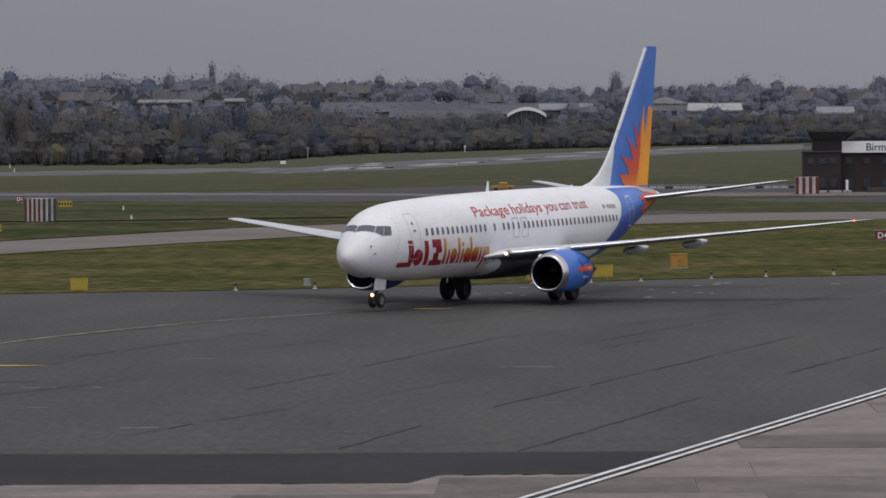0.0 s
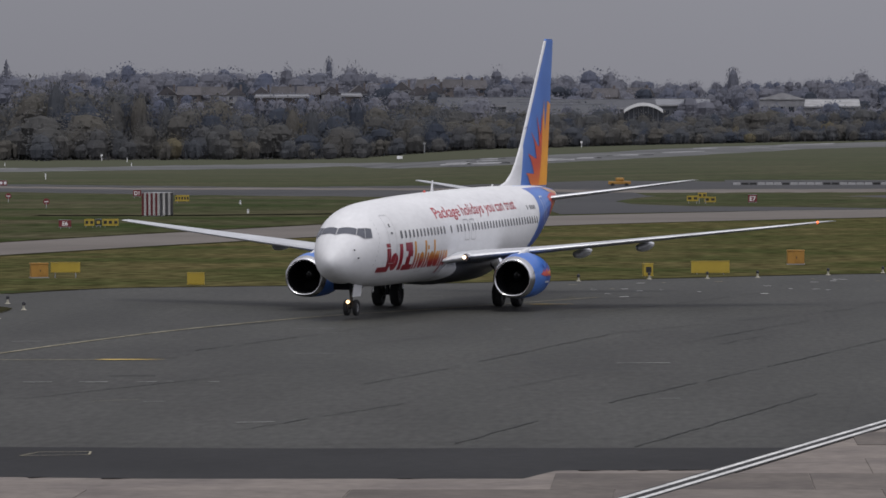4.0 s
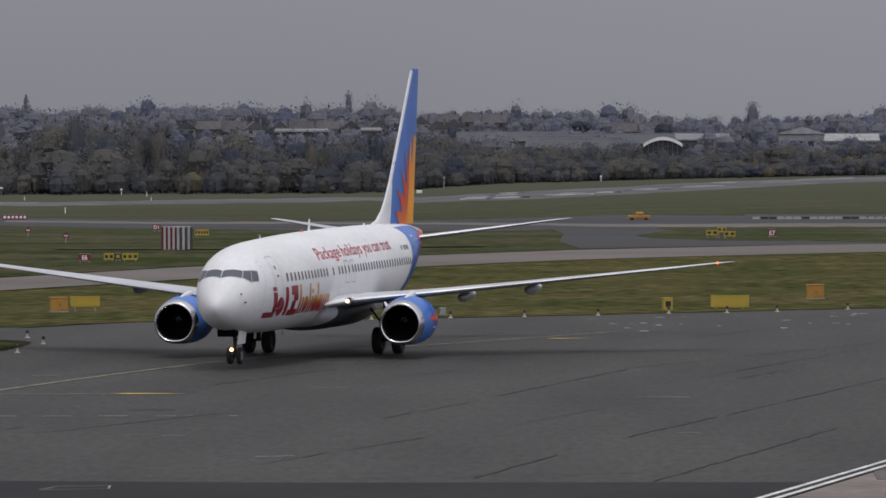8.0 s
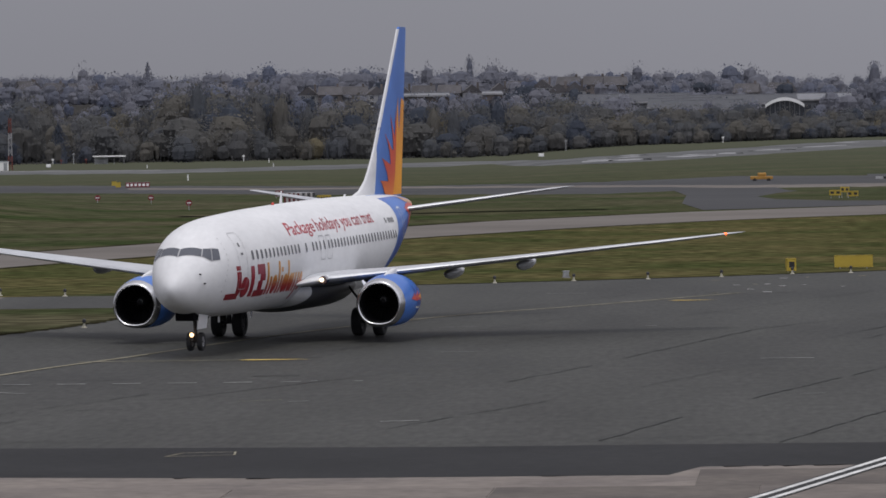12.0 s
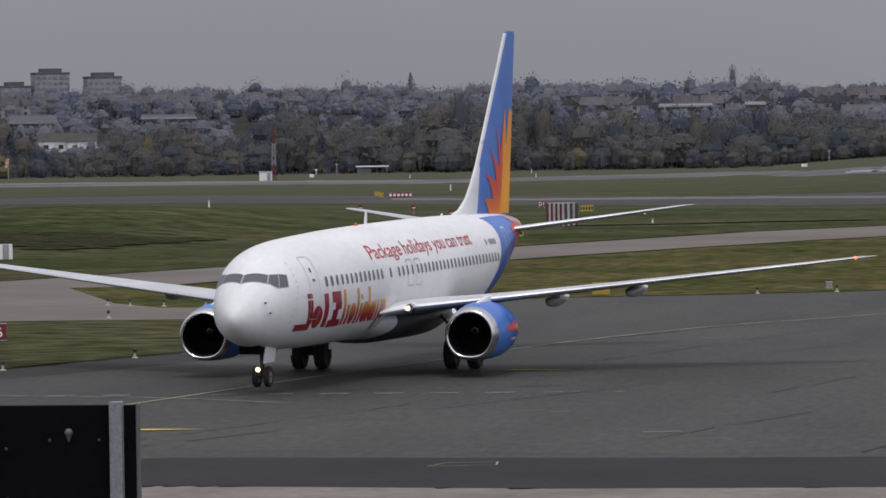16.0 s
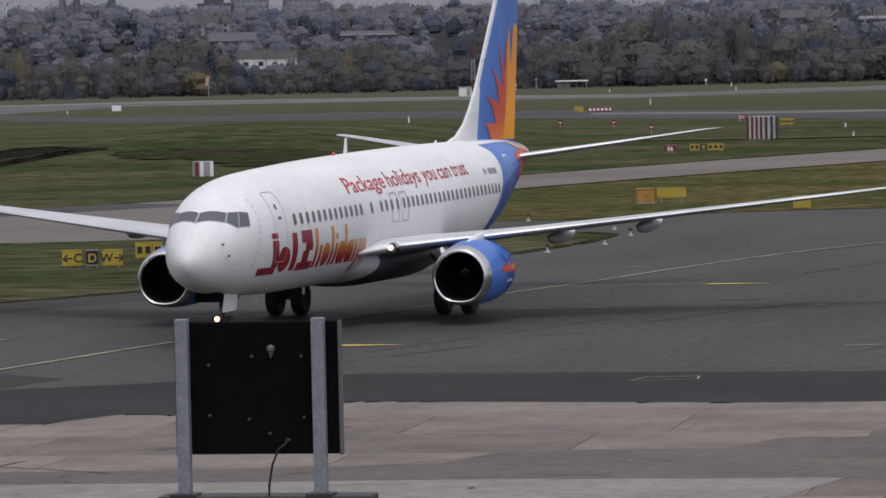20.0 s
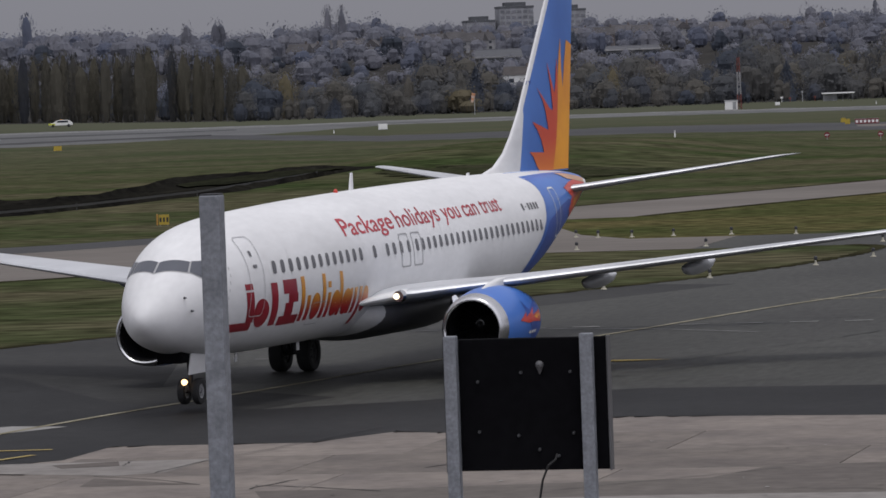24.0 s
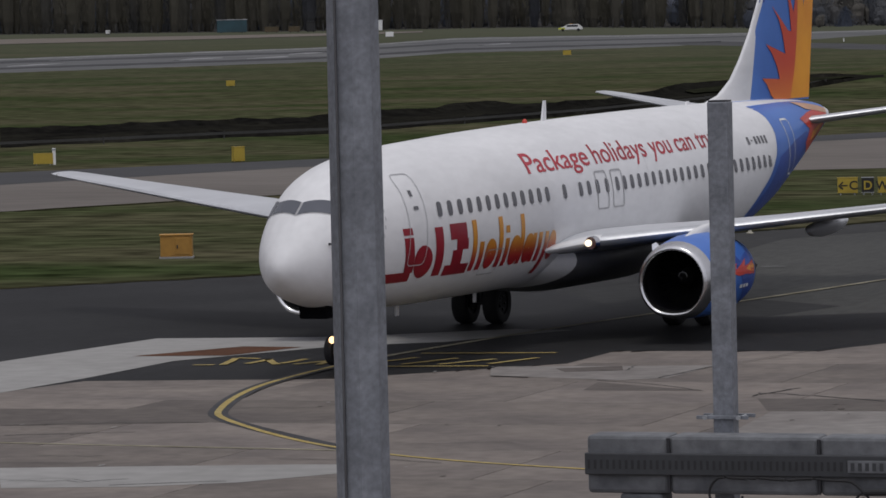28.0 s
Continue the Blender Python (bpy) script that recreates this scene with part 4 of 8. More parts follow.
def wheel_mesh(r, w, seg=28):
    """Tyre with rounded shoulders round the y axis."""
    bm = BM()
    prof = [(0.55, -0.42), (0.80, -0.5), (0.93, -0.44), (0.99, -0.28), (1.0, 0), (0.99, 0.28), (0.93, 0.44), (0.80, 0.5), (0.55, 0.42)]
    rings = []
    for pr, pw in prof:
        rings.append([bm.verts.new((r * pr * math.cos(2 * math.pi * k / seg), w * pw, r * pr * math.sin(2 * math.pi * k / seg))) for k in range(seg)])
    for a, b in zip(rings, rings[1:]):
        for k in range(seg):
            bm.faces.new((a[k], a[(k + 1) % seg], b[(k + 1) % seg], b[k]))
    for k in range(seg):
        bm.faces.new((rings[-1][k], rings[-1][(k + 1) % seg], rings[0][(k + 1) % seg], rings[0][k]))
    return bm


def rim_mesh(r, w, seg=20):
    bm = BM()
    for y, rr in ((-w * 0.36, r * 0.56), (w * 0.36, r * 0.56)):
        rim = [bm.verts.new((rr * math.cos(2 * math.pi * k / seg), y, rr * math.sin(2 * math.pi * k / seg))) for k in range(seg)]
        inner = [bm.verts.new((rr * 0.45 * math.cos(2 * math.pi * k / seg), y * 0.45, rr * 0.45 * math.sin(2 * math.pi * k / seg))) for k in range(seg)]
        hub = bm.verts.new((0, y * 0.8, 0))
        for k in range(seg):
            bm.faces.new((rim[k], rim[(k + 1) % seg], inner[(k + 1) % seg], inner[k]))
            bm.faces.new((inner[k], inner[(k + 1) % seg], hub))
    for k in range(5):                       # wheel bolts, so that the turning shows
        a = 2 * math.pi * k / 5
        for sg in (-1, 1):
            bx(bm, r * .3 * math.cos(a) - .03, r * .3 * math.cos(a) + .03, sg * w * .36 - .02, sg * w * .36 + .02, r * .3 * math.sin(a) - .03, r * .3 * math.sin(a) + .03)
    return bm


def make_plane():
    plane = thing("airliner", pose(0, 0, 0), "white twin-engine airliner with blue tail and orange flame, taxiing", "aircraft")
    st = [.9 + (.03 + .075 * i) ** 2 for i in range(40)] + [10 + .7 * i for i in range(40)] + [38.0]
    fus = part("fuselage", ring_skin(st, 72, hull_point), PLANE_WHITE, plane, "white painted fuselage", smooth=True, angle=50)
    # blue rear end
    edge = [(25.9, 1.6), (27.0, 2.42), (27.75, 2.96), (28.55, 3.38), (29.2, 3.92), (29.6, 4.5), (29.75, 5.0), (29.3, 5.3)]
    for side in (1, -1):
        poly = [(s, z) for s, z in edge]
        bm = BM()
        rows = 26
        cols = []
        zmin_, zmax_ = 1.60, 5.36
        for i in range(rows + 1):
            q = i / rows
            row = []
            for s in np.linspace(0, 1, 22):
                # height as a share of the section, so that the skin tapers with the tail
                zz0 = zmin_ + (zmax_ - zmin_) * q
                s_e = table(zz0, [e[1] for e in edge], [e[0] for e in edge])
                ss = s_e + (37.3 - s_e) * s
                t, b, w, c = hull(ss)
                t0, b0, _, _ = hull(s_e)
                f = (zz0 - b0) / (t0 - b0)
                z = b + (t - b) * min(0.999, max(0.001, f))
                row.append(bm.verts.new(at(ss, side * side_y(ss, z, 0.006), z)))
            cols.append(row)
        for a, b in zip(cols, cols[1:]):
            for k in range(21):
                bm.faces.new((a[k], a[k + 1], b[k + 1], b[k]))
        part("tail_paint", bm, PLANE_BLUE, plane, "blue painted rear fuselage", smooth=True)
    drawn("tail_shade", [[(27.2, 2.45), (28.6, 3.15), (29.6, 3.85), (31.6, 4.22), (33.3, 4.42), (34.0, 4.30), (33.0, 3.75), (31.0, 2.95), (29.0, 2.3), (27.4, 1.9)]], BLUE_DEEP, plane, 1, 0.012, "deeper blue sweep on the tail")
    drawn("flame_patch", [[(33.0, 4.78), (34.2, 4.92), (35.6, 5.0), (37.2, 4.86), (37.2, 4.70), (35.8, 4.32), (34.4, 4.0), (33.6, 3.78), (33.2, 4.1), (33.9, 4.45)]], LIVERY_RED, plane, 1, 0.018, "red and orange flame on the tail")
    drawn("flame_glow", [[(33.6, 5.24), (35.0, 5.17), (36.4, 5.06), (37.2, 4.97), (37.2, 4.82), (35.6, 4.94), (34.4, 5.02)]], LIVERY_PEACH, plane, 1, 0.024, "pale peach tail end")
    drawn("flame_stroke", [[(33.9, 4.1), (35.0, 4.3), (36.4, 4.62), (35.4, 4.52), (34.4, 4.38)]], LIVERY_ORANGE, plane, 1, 0.022)
    # cockpit panes (port and starboard), surrounded by thin frames
    # each pane: corners as station and angle round the nose (90 is the top)
    panes = (((1.93, 88.6), (2.3, 88.6), (2.62, 54.0), (2.34, 47.3)), ((2.38, 45.1), (2.67, 52.4), (2.96, 43.2), (2.66, 27.4)), ((2.71, 26.7), (3.0, 42.2), (3.32, 35.1), (3.16, 20.8)))

    def patch(name, q, grow, lift, mat, side, label="", sag=0.0):
        c = (sum(p[0] for p in q) / 4, sum(p[1] for p in q) / 4)
        q = [(c[0] + (p[0] - c[0]) * grow, min(90.0, c[1] + (p[1] - c[1]) * grow)) for p in q]
        C = [hull_point(p[0], radians(p[1])) for p in q]      # straight edges between the corners
        bm = BM()
        grid = []
        for i in range(8):
            row = []
            for j in range(8):
                u, v = i / 7, j / 7
                flat = (C[0] * (1 - u) + C[1] * u) * (1 - v) + (C[3] * (1 - u) + C[2] * u) * v
                flat.z -= sag * 4 * v * (1 - v) * (1 - .35 * u)
                s_ = 4.0 - flat.x
                t_, b_, w_, c_ = hull(s_)
                a_ = math.degrees(math.atan2((max(0.0, flat.z - c_) / (t_ - c_)) ** 1.05, (max(0.0, flat.y) / w_) ** 1.05))
                p0 = hull_point(s_, radians(a_))
                n0 = (hull_point(s_ + .02, radians(a_)) - p0).cross(hull_point(s_, radians(a_ + 1)) - p0).normalized()
                if n0.x + n0.y + n0.z < 0:
                    n0 = -n0
                p0 = p0 + n0 * lift
                row.append(bm.verts.new((p0.x, side * p0.y, p0.z)))
            grid.append(row)
        for i in range(7):
            for j in range(7):
                bm.faces.new((grid[i][j], grid[i + 1][j], grid[i + 1][j + 1], grid[i][j + 1]))
        return part(name, bm, mat, plane, label, smooth=True)

    for side in (1, -1):
        for p, sag in zip(panes, (.09, .03, 0)):
            patch("window_frame", p, 1.12, .006, SEAM, side, "", sag)
            patch("windscreen_pane", p, 1.0, .014, GLASS_DARK, side, "dark cockpit glass", sag)
    # cabin windows: one mesh for all
    bm = BM()
    outl = [(0.115 * math.copysign(abs(math.cos(a)) ** .6, math.cos(a)), 0.175 * math.copysign(abs(math.sin(a)) ** .6, math.sin(a))) for a in [2 * math.pi * k / 16 for k in range(16)]]
    bm.faces.new([bm.verts.new((x, 0, z)) for x, z in outl])
    cut_grid(bm, 2, -0.175, 0.175, 0.09)
    for v in bm.verts:
        v.co.y = side_y(15, 3.72 + v.co.z, 0.010) - side_y(15, 3.72, 0.010)
    me = bpy.data.meshes.new("cabin_window")
    bm.to_mesh(me)
    bm.free()
    me.materials.append(PANE_DARK)
    for s in [6.0 + .512 * k for k in range(13)] + [13.25, 14.3, 14.85, 15.42, 16.05] + [16.75 + .508 * k for k in range(24)]:
        wz = 3.58 + .0095 * (s - 6)
        w = new("cabin_window", me)
        w.parent = plane
        w.matrix_basis = Matrix.Translation(at(s, side_y(s, wz, 0.012), wz)) @ Matrix.Rotation(window_turn(s), 4, 'Z')
        w = new("cabin_window", me)
        w.parent = plane
        w.matrix_basis = Matrix.Translation(at(s, -side_y(s, wz, 0.012), wz)) @ Matrix.Rotation(math.pi - window_turn(s), 4, 'Z')
    # doors and hatches: thin outlines

    def outline(name, s0, s1, z0, z1, r=0.12, w=0.035, mat=None):
        pts, inn = [], []
        for cx, cz, a0 in ((s1 - r, z1 - r, 0), (s0 + r, z1 - r, 90), (s0 + r, z0 + r, 180), (s1 - r, z0 + r, 270)):
            for k in range(5):
                a = radians(a0 + 22.5 * k)
                pts.append((cx + r * math.cos(a), cz + r * math.sin(a)))
                inn.append((cx + (r - w) * math.cos(a), cz + (r - w) * math.sin(a)))
        bm = BM()
        A = [bm.verts.new((s, 0, z)) for s, z in pts]
        B = [bm.verts.new((s, 0, z)) for s, z in inn]
        n = len(A)
        for k in range(n):
            bm.faces.new((A[k], A[(k + 1) % n], B[(k + 1) % n], B[k]))
        cut_grid(bm, 2, z0, z1, 0.1)
        wrap(bm, 1, 0.016)
        return part(name, bm, mat or SEAM, plane, "white seam round a door" if mat is WHITE else "grey seam round a door")

    d1 = outline("door_seam", 4.55, 5.35, 2.35, 4.44, 0.16, .022, DOOR_LINE)
    drawn("door_pane", [[(4.87, 3.92), (4.99, 3.92), (4.99, 4.06), (4.87, 4.06)]], PANE_DARK, d1, 1, 0.014)
    drawn("door_handle", [[(4.86, 3.62), (5.06, 3.62), (5.06, 3.70), (4.86, 3.70)]], TEXT_GREY, d1, 1, 0.016)
    outline("exit_seam", 15.35, 16.1, 3.10, 4.05, 0.1)
    outline("exit_seam", 16.38, 17.13, 3.10, 4.05, 0.1)
    outline("door_seam", 30.7, 31.5, 3.3, 4.85, 0.15, .05, WHITE)
    outline("hatch_seam", 8.6, 9.6, 1.9, 2.5, 0.1, 0.02)
    for s in (7.0, 12.4, 19.0, 24.2):
        top = hull(s)[0] - .03
        drawn("skin_seam", [[(s, 1.55), (s + .012, 1.55), (s + .012, top), (s, top)]], SKIN_LINE, plane, 1, 0.005)
    # slogan and livery shapes on the port side
    lett = "Package holidays you can trust".split(" ")
    for word, a_, b_ in zip(lett, (11.4, 15.76, 19.7, 21.52, 23.19), (15.4, 19.34, 21.19, 22.87, 24.95)):
        words("slogan_word", word, a_, 4.15 + .21 * (a_ - 11) / 14.6, 0.49, b_, TEXT_RED, plane, lean=0.15, rise=.21 * (b_ - a_) / 14.6, thick=0.008)
    for k in range(6):
        s = 26.9 + k * 0.30
        drawn("registration_bar", [[(s, 4.27), (s + .17, 4.27), (s + .17, 4.47), (s, 4.47)] if k != 1 else [(s, 4.35), (s + .12, 4.35), (s + .12, 4.39), (s, 4.39)]], TEXT_GREY, plane, 1, 0.010)
    # brand mark as plain slanted shapes
    sl = -0.30                                       # lean of the shapes

    def slab(s0, s1, z0, z1):
        return [(s0 + sl * (z0 - 2), z0), (s1 + sl * (z0 - 2), z0), (s1 + sl * (z1 - 2), z1), (s0 + sl * (z1 - 2), z1)]

    def ringp(cx, cz, rx, rz, hole=0.45, a0=0, a1=360, n=18):
        out = []
        for k in range(n):
            p, q = radians(a0 + (a1 - a0) * k / n), radians(a0 + (a1 - a0) * (k + 1) / n)
            out.append([(cx + rx * math.cos(p) + sl * (cz + rz * math.sin(p) - 2), cz + rz * math.sin(p)), (cx + rx * math.cos(q) + sl * (cz + rz * math.sin(q) - 2), cz + rz * math.sin(q)),
                        (cx + hole * rx * math.cos(q) + sl * (cz + hole * rz * math.sin(q) - 2), cz + hole * rz * math.sin(q)), (cx + hole * rx * math.cos(p) + sl * (cz + hole * rz * math.sin(p) - 2), cz + hole * rz * math.sin(p))])
        return out

    red = [slab(4.62, 5.02, 2.2, 3.0), slab(4.62, 5.02, 3.06, 3.22), slab(3.75, 4.95, 2.0, 2.22), slab(6.02, 6.4, 2.05, 3.18), slab(6.55, 7.8, 2.02, 2.26), slab(6.85, 7.35, 2.26, 2.6), slab(7.05, 7.65, 2.6, 2.85), slab(6.75, 7.6, 2.85, 3.22)] + ringp(5.45, 2.42, .43, .38, .05)
    for k_, poly in enumerate(red[:8]):
        drawn("brand_shape", [poly], LIVERY_CRIMSON, plane, 1, 0.010, step=0.1, sstep=0.4)
    drawn("brand_shape", red[8:], LIVERY_CRIMSON, plane, 1, 0.010, step=0.1, sstep=0.4)
    for poly in (slab(7.9, 8.14, 2.05, 3.25), slab(8.3, 8.54, 2.05, 2.72), slab(9.4, 9.64, 2.05, 3.25), slab(9.8, 10.03, 2.05, 2.72), slab(9.8, 10.03, 2.85, 3.02), slab(10.72, 10.95, 2.05, 3.25), slab(11.5, 11.72, 2.05, 2.75), slab(11.85, 12.08, 2.05, 2.75), slab(12.25, 12.47, 1.72, 2.75)):
        drawn("brand_shape", [poly], LOGO_WARM, plane, 1, 0.010, step=0.1, sstep=0.4)
    for cx, rx in ((8.97, .33), (10.45, .35), (11.3, .33), (12.75, .24)):
        drawn("brand_shape", ringp(cx, 2.40, rx, .36, .05), LOGO_WARM, plane, 1, 0.011, step=0.1, sstep=0.4)
    # fin, dorsal fillet, flames
    bm = BM()
    rings = []
    for z in (5.25, 5.4, 5.55, 5.75, 5.95, 6.2, 6.5, 6.85, 7.25, 7.8, 8.4, 9.6, 10.8, 11.8, 12.35, 12.5):
        sh = 0.25 if z > 12.4 else 0.0
        le, te = fin_le(z) + sh, fin_te(z) - sh * .4
        up = [(le + (te - le) * (0.5 - 0.5 * math.cos(math.pi * i / 14))) for i in range(15)]
        ring = [bm.verts.new(at(s, fin_half(s, z), z)) for s in up] + [bm.verts.new(at(s, -fin_half(s, z), z)) for s in up[::-1]]
        rings.append(ring)
    m = len(rings[0])
    for a, b in zip(rings, rings[1:]):
        for k in range(m):
            bm.faces.new((a[k], a[(k + 1) % m], b[(k + 1) % m], b[k]))
    bm.faces.new(rings[-1])
    fin = part("fin", bm, PLANE_BLUE, plane, "blue tail fin", smooth=True)
    bm = BM()
    prev = None
    for z in (5.27, 5.4, 5.55, 5.75, 5.95, 6.2, 6.5, 6.85, 7.1, 7.25, 7.4, 8.2, 9.2, 10.2, 11.2, 12.0, 12.4):
        le = fin_le(z)
        back = max(le + .24, table(z, (5.2, 7.2, 7.4), (31.35, 32.15, 32.0)))
        side_ = [(le + (back - le) * u_, fin_half(le + (back - le) * u_, z) + .009) for u_ in (1, .8, .6, .4, .2, .08, .03)]
        row = [bm.verts.new(at(a_, b_, z)) for a_, b_ in side_] + [bm.verts.new(at(le - .012, 0, z))] + [bm.verts.new(at(a_, -b_, z)) for a_, b_ in side_[::-1]]
        if prev:
            for k in range(len(row) - 1):
                bm.faces.new((prev[k], prev[k + 1], row[k + 1], row[k]))
        prev = row
    part("leading_edge", bm, PLANE_WHITE, fin, "white leading edge and fillet", smooth=True)
    te = [(fin_te(z) - .03, z) for z in (9.3, 8.6, 7.8, 7.0, 6.2, 5.3)]
    fin_shape("flame_orange", [te + [(34.7, 5.3), (35.1, 5.85), (35.5, 6.65), (35.6, 7.25), (35.75, 8.0), (35.95, 8.9), (36.2, 9.5), (36.25, 8.6), (36.35, 7.9), (36.55, 8.6), (36.9, 9.45)]], LIVERY_ORANGE, fin, 0.012, "orange flame")
    fin_shape("flame_red", [[(35.0, 5.3), (33.55, 5.3), (33.2, 5.45), (32.85, 5.75), (32.45, 5.93), (34.0, 5.88), (33.75, 6.25), (33.35, 6.6), (32.85, 6.88), (34.55, 6.58), (34.3, 7.15), (34.0, 7.55), (33.45, 7.95), (34.8, 7.25), (35.12, 7.2), (34.95, 7.9), (34.6, 8.75), (35.35, 7.75), (35.5, 8.1), (35.7, 8.9), (35.78, 8.3), (35.72, 7.6), (35.6, 6.9), (35.4, 6.2)]], FLAME_RED, fin, 0.018, "red flame tongues, orange at the foot")
    fin_shape("fin_band", [[(fin_le(8.05) + .02, 8.05), (fin_le(8.05) + .34, 8.05), (fin_le(8.17) + .34, 8.17), (fin_le(8.17) + .02, 8.17)]], BLUE_DEEP, fin, 0.016, "narrow blue band across the leading edge")
    for s, z, hgt in ((16.4, 5.22, 0.55), (26.6, 5.32, 0.14)):
        bm = BM()
        for dx, dz, w in ((0, 0, .03), (.26, 0, .03), (.30, hgt, .012), (.14, hgt, .012)):
            for sg in (1, -1):
                bm.verts.new(at(s + dx, sg * w, z + dz))
        v = list(bm.verts)
        for a, b in ((0, 2), (2, 4), (4, 6), (6, 0)):
            bm.faces.new((v[a], v[b], v[b + 1], v[a + 1]))
        bm.faces.new((v[0], v[2], v[4], v[6]))
        bm.faces.new((v[1], v[3], v[5], v[7]))
        part("antenna", bm, PLANE_WHITE, plane)
    bm = BM()
    tube(bm, [at(15.3, 0, 5.18), at(15.3, 0, 5.30), at(15.3, 0, 5.35)], [.07, .06, .025], 12)
    part("beacon", bm, LIVERY_RED, plane, "red beacon on the roof")
    # wing box under the belly
    bm = ring_skin([12.8, 13.2, 13.8, 15, 17, 19, 21, 22.4, 23.4], 32, lambda s, a: at(s, (2.25 * table(s, (12.8, 13.8, 15, 20, 23.4), (.35, .85, 1, 1, .4))) * math.cos(a), 1.95 + (0.85 * table(s, (12.8, 13.8, 15, 20, 23.4), (.4, .8, 1, 1, .45))) * math.sin(a)))
    fair = part("belly_fairing", bm, PLANE_WHITE, plane, "wing-to-body fairing, shade below the wing painted dark", smooth=True)
    # shade under the wing root painted onto the rear of the fairing
    fair.data.materials.append(FAIRING_SHADE)
    for p in fair.data.polygons:
        if p.center.x < 4 - 13.5:
            p.material_index = 1
    # short marks along the joint of the radome
    for k in range(11):
        z_ = 2.3 + .19 * k
        s_ = table(z_, (2.3, 3.4, 4.3), (3.25, 3.66, 3.72))
        drawn("radome_mark", [[(s_, z_), (s_ + .024, z_), (s_ + .024, z_ + .085), (s_, z_ + .085)]], MARK_GREY, plane, 1, 0.010)
    # wings
    for sg, nm in ((1, "wing_port"), (-1, "wing_starboard")):
        secs = []
        for y, le, te, z, th in ((1.2, 12.8, 21.4, 2.25, 1.0), (2.0, 13.1, 21.3, 2.33, .92), (2.6, 13.6, 21.25, 2.40, .85), (4.0, 14.5, 21.1, 2.53, .66), (5.8, 15.55, 21.0, 2.70, .50), (8.5, 17.15, 21.75, 2.96, .40), (12, 19.2, 22.6, 3.31, .29), (15, 21.0, 23.4, 3.61, .21), (16.6, 21.95, 23.8, 3.78, .15), (17.0, 22.35, 23.85, 3.82, .08), (17.15, 22.9, 23.8, 3.835, .03)):
            secs.append((at(le, sg * y, z), te - le, th, (0, 0, 1)))
        wing = part("wing", lift_surface(secs), PLANE_GREY, plane, "swept grey wing", smooth=True, angle=60)
        # underside: its own grey paint, darkened further for the shade below
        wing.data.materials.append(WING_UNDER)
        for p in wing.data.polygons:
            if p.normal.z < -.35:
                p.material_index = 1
        # bright slats along the leading edge
        bm = BM()
        prev = None
        for y, le, z, r in ((2.6, 13.56, 2.42, .19), (2.8, 13.72, 2.43, .19), (4.0, 14.47, 2.55, .15), (5.8, 15.53, 2.715, .12), (8.5, 17.13, 2.975, .10), (12, 19.19, 3.32, .075), (15, 20.99, 3.615, .055), (16.6, 21.94, 3.782, .04)):
            row = [bm.verts.new(at(le + r * dx, sg * y, z + r * dz)) for dx, dz in ((1.9, .95), (1.1, .82), (.5, .62), (.08, .38), (-.15, .1), (-.08, -.12), (.12, -.32), (.7, -.6))]
            if prev:
                for k in range(7):
                    bm.faces.new((prev[k], prev[k + 1], row[k + 1], row[k]))
            prev = row
        part("slat", bm, WHITE_METAL, wing, "pale polished leading edge", smooth=True)
        # white root fairing that runs from the hull into the leading edge
        glove = [(at(12.35, sg * 1.66, 2.26), 3.2, .40, (0, 0, 1)), (at(12.70, sg * 1.94, 2.31), 3.0, .50, (0, 0, 1)), (at(13.0, sg * 2.2, 2.36), 2.7, .54, (0, 0, 1)), (at(13.30, sg * 2.42, 2.40), 2.4, .50, (0, 0, 1)), (at(13.62, sg * 2.68, 2.43), 2.0, .42, (0, 0, 1))]
        part("root_fairing", lift_surface(glove), PLANE_WHITE, wing, "white fairing at the wing root", smooth=True)
        # flap track fairings
        for y, s0, z0 in ((5.95, 19.3, 2.42), (8.7, 20.1, 2.72)):
            bm = ring_skin([s0 - .05, s0, s0 + .3, s0 + .9, s0 + 1.7, s0 + 2.4, s0 + 2.9, s0 + 2.95], 18, lambda s, a, y=y, s0=s0, z0=z0: at(s, sg * y + .24 * table(s - s0, (-.05, 0, .3, .9, 1.7, 2.4, 2.9, 2.95), (.05, .35, .75, 1, 1, .8, .35, .05)) * math.cos(a), z0 - .03 + .10 * (s - s0) * .4 + (.27 if math.sin(a) < 0 else .14) * table(s - s0, (-.05, 0, .3, .9, 1.7, 2.4, 2.9, 2.95), (.05, .35, .75, 1, 1, .8, .35, .05)) * math.sin(a)))
            part("flap_fairing", bm, PLANE_GREY, wing, smooth=True)
        bm = BM()
        tube(bm, [at(13.30, sg * 2.45, 2.40), at(13.20, sg * 2.45, 2.40)], [.05, .082], 16)
        part("landing_light", bm, LAMP_WHITE, wing, "lit landing light in the wing root")
        bm = BM()
        tube(bm, [at(13.42, sg * 2.52, 2.40), at(13.22, sg * 2.50, 2.40)], [.17, .15], 16, squash=None)
        part("light_housing", bm, METAL, wing, "bright metal lamp housing", smooth=True)
        bm = BM()
        bmesh.ops.create_icosphere(bm, subdivisions=2, radius=.055, matrix=Matrix.Translation(at(22.02, sg * 16.62, 3.80)))
        part("wingtip_light", bm, LAMP_RED if sg > 0 else LENS_CLEAR, wing, "glowing red wingtip lamp" if sg > 0 else "")
        # engine with pylon
        ey, ez, e0 = sg * 4.83, 1.56, 12.55
        prof_o = ((e0, .81), (e0 + .03, .86), (e0 + .15, .905), (e0 + .36, .95), (e0 + .8, 1.0), (e0 + 1.3, 1.035), (e0 + 2.1, 1.03), (e0 + 2.9, .95), (e0 + 3.6, .82))

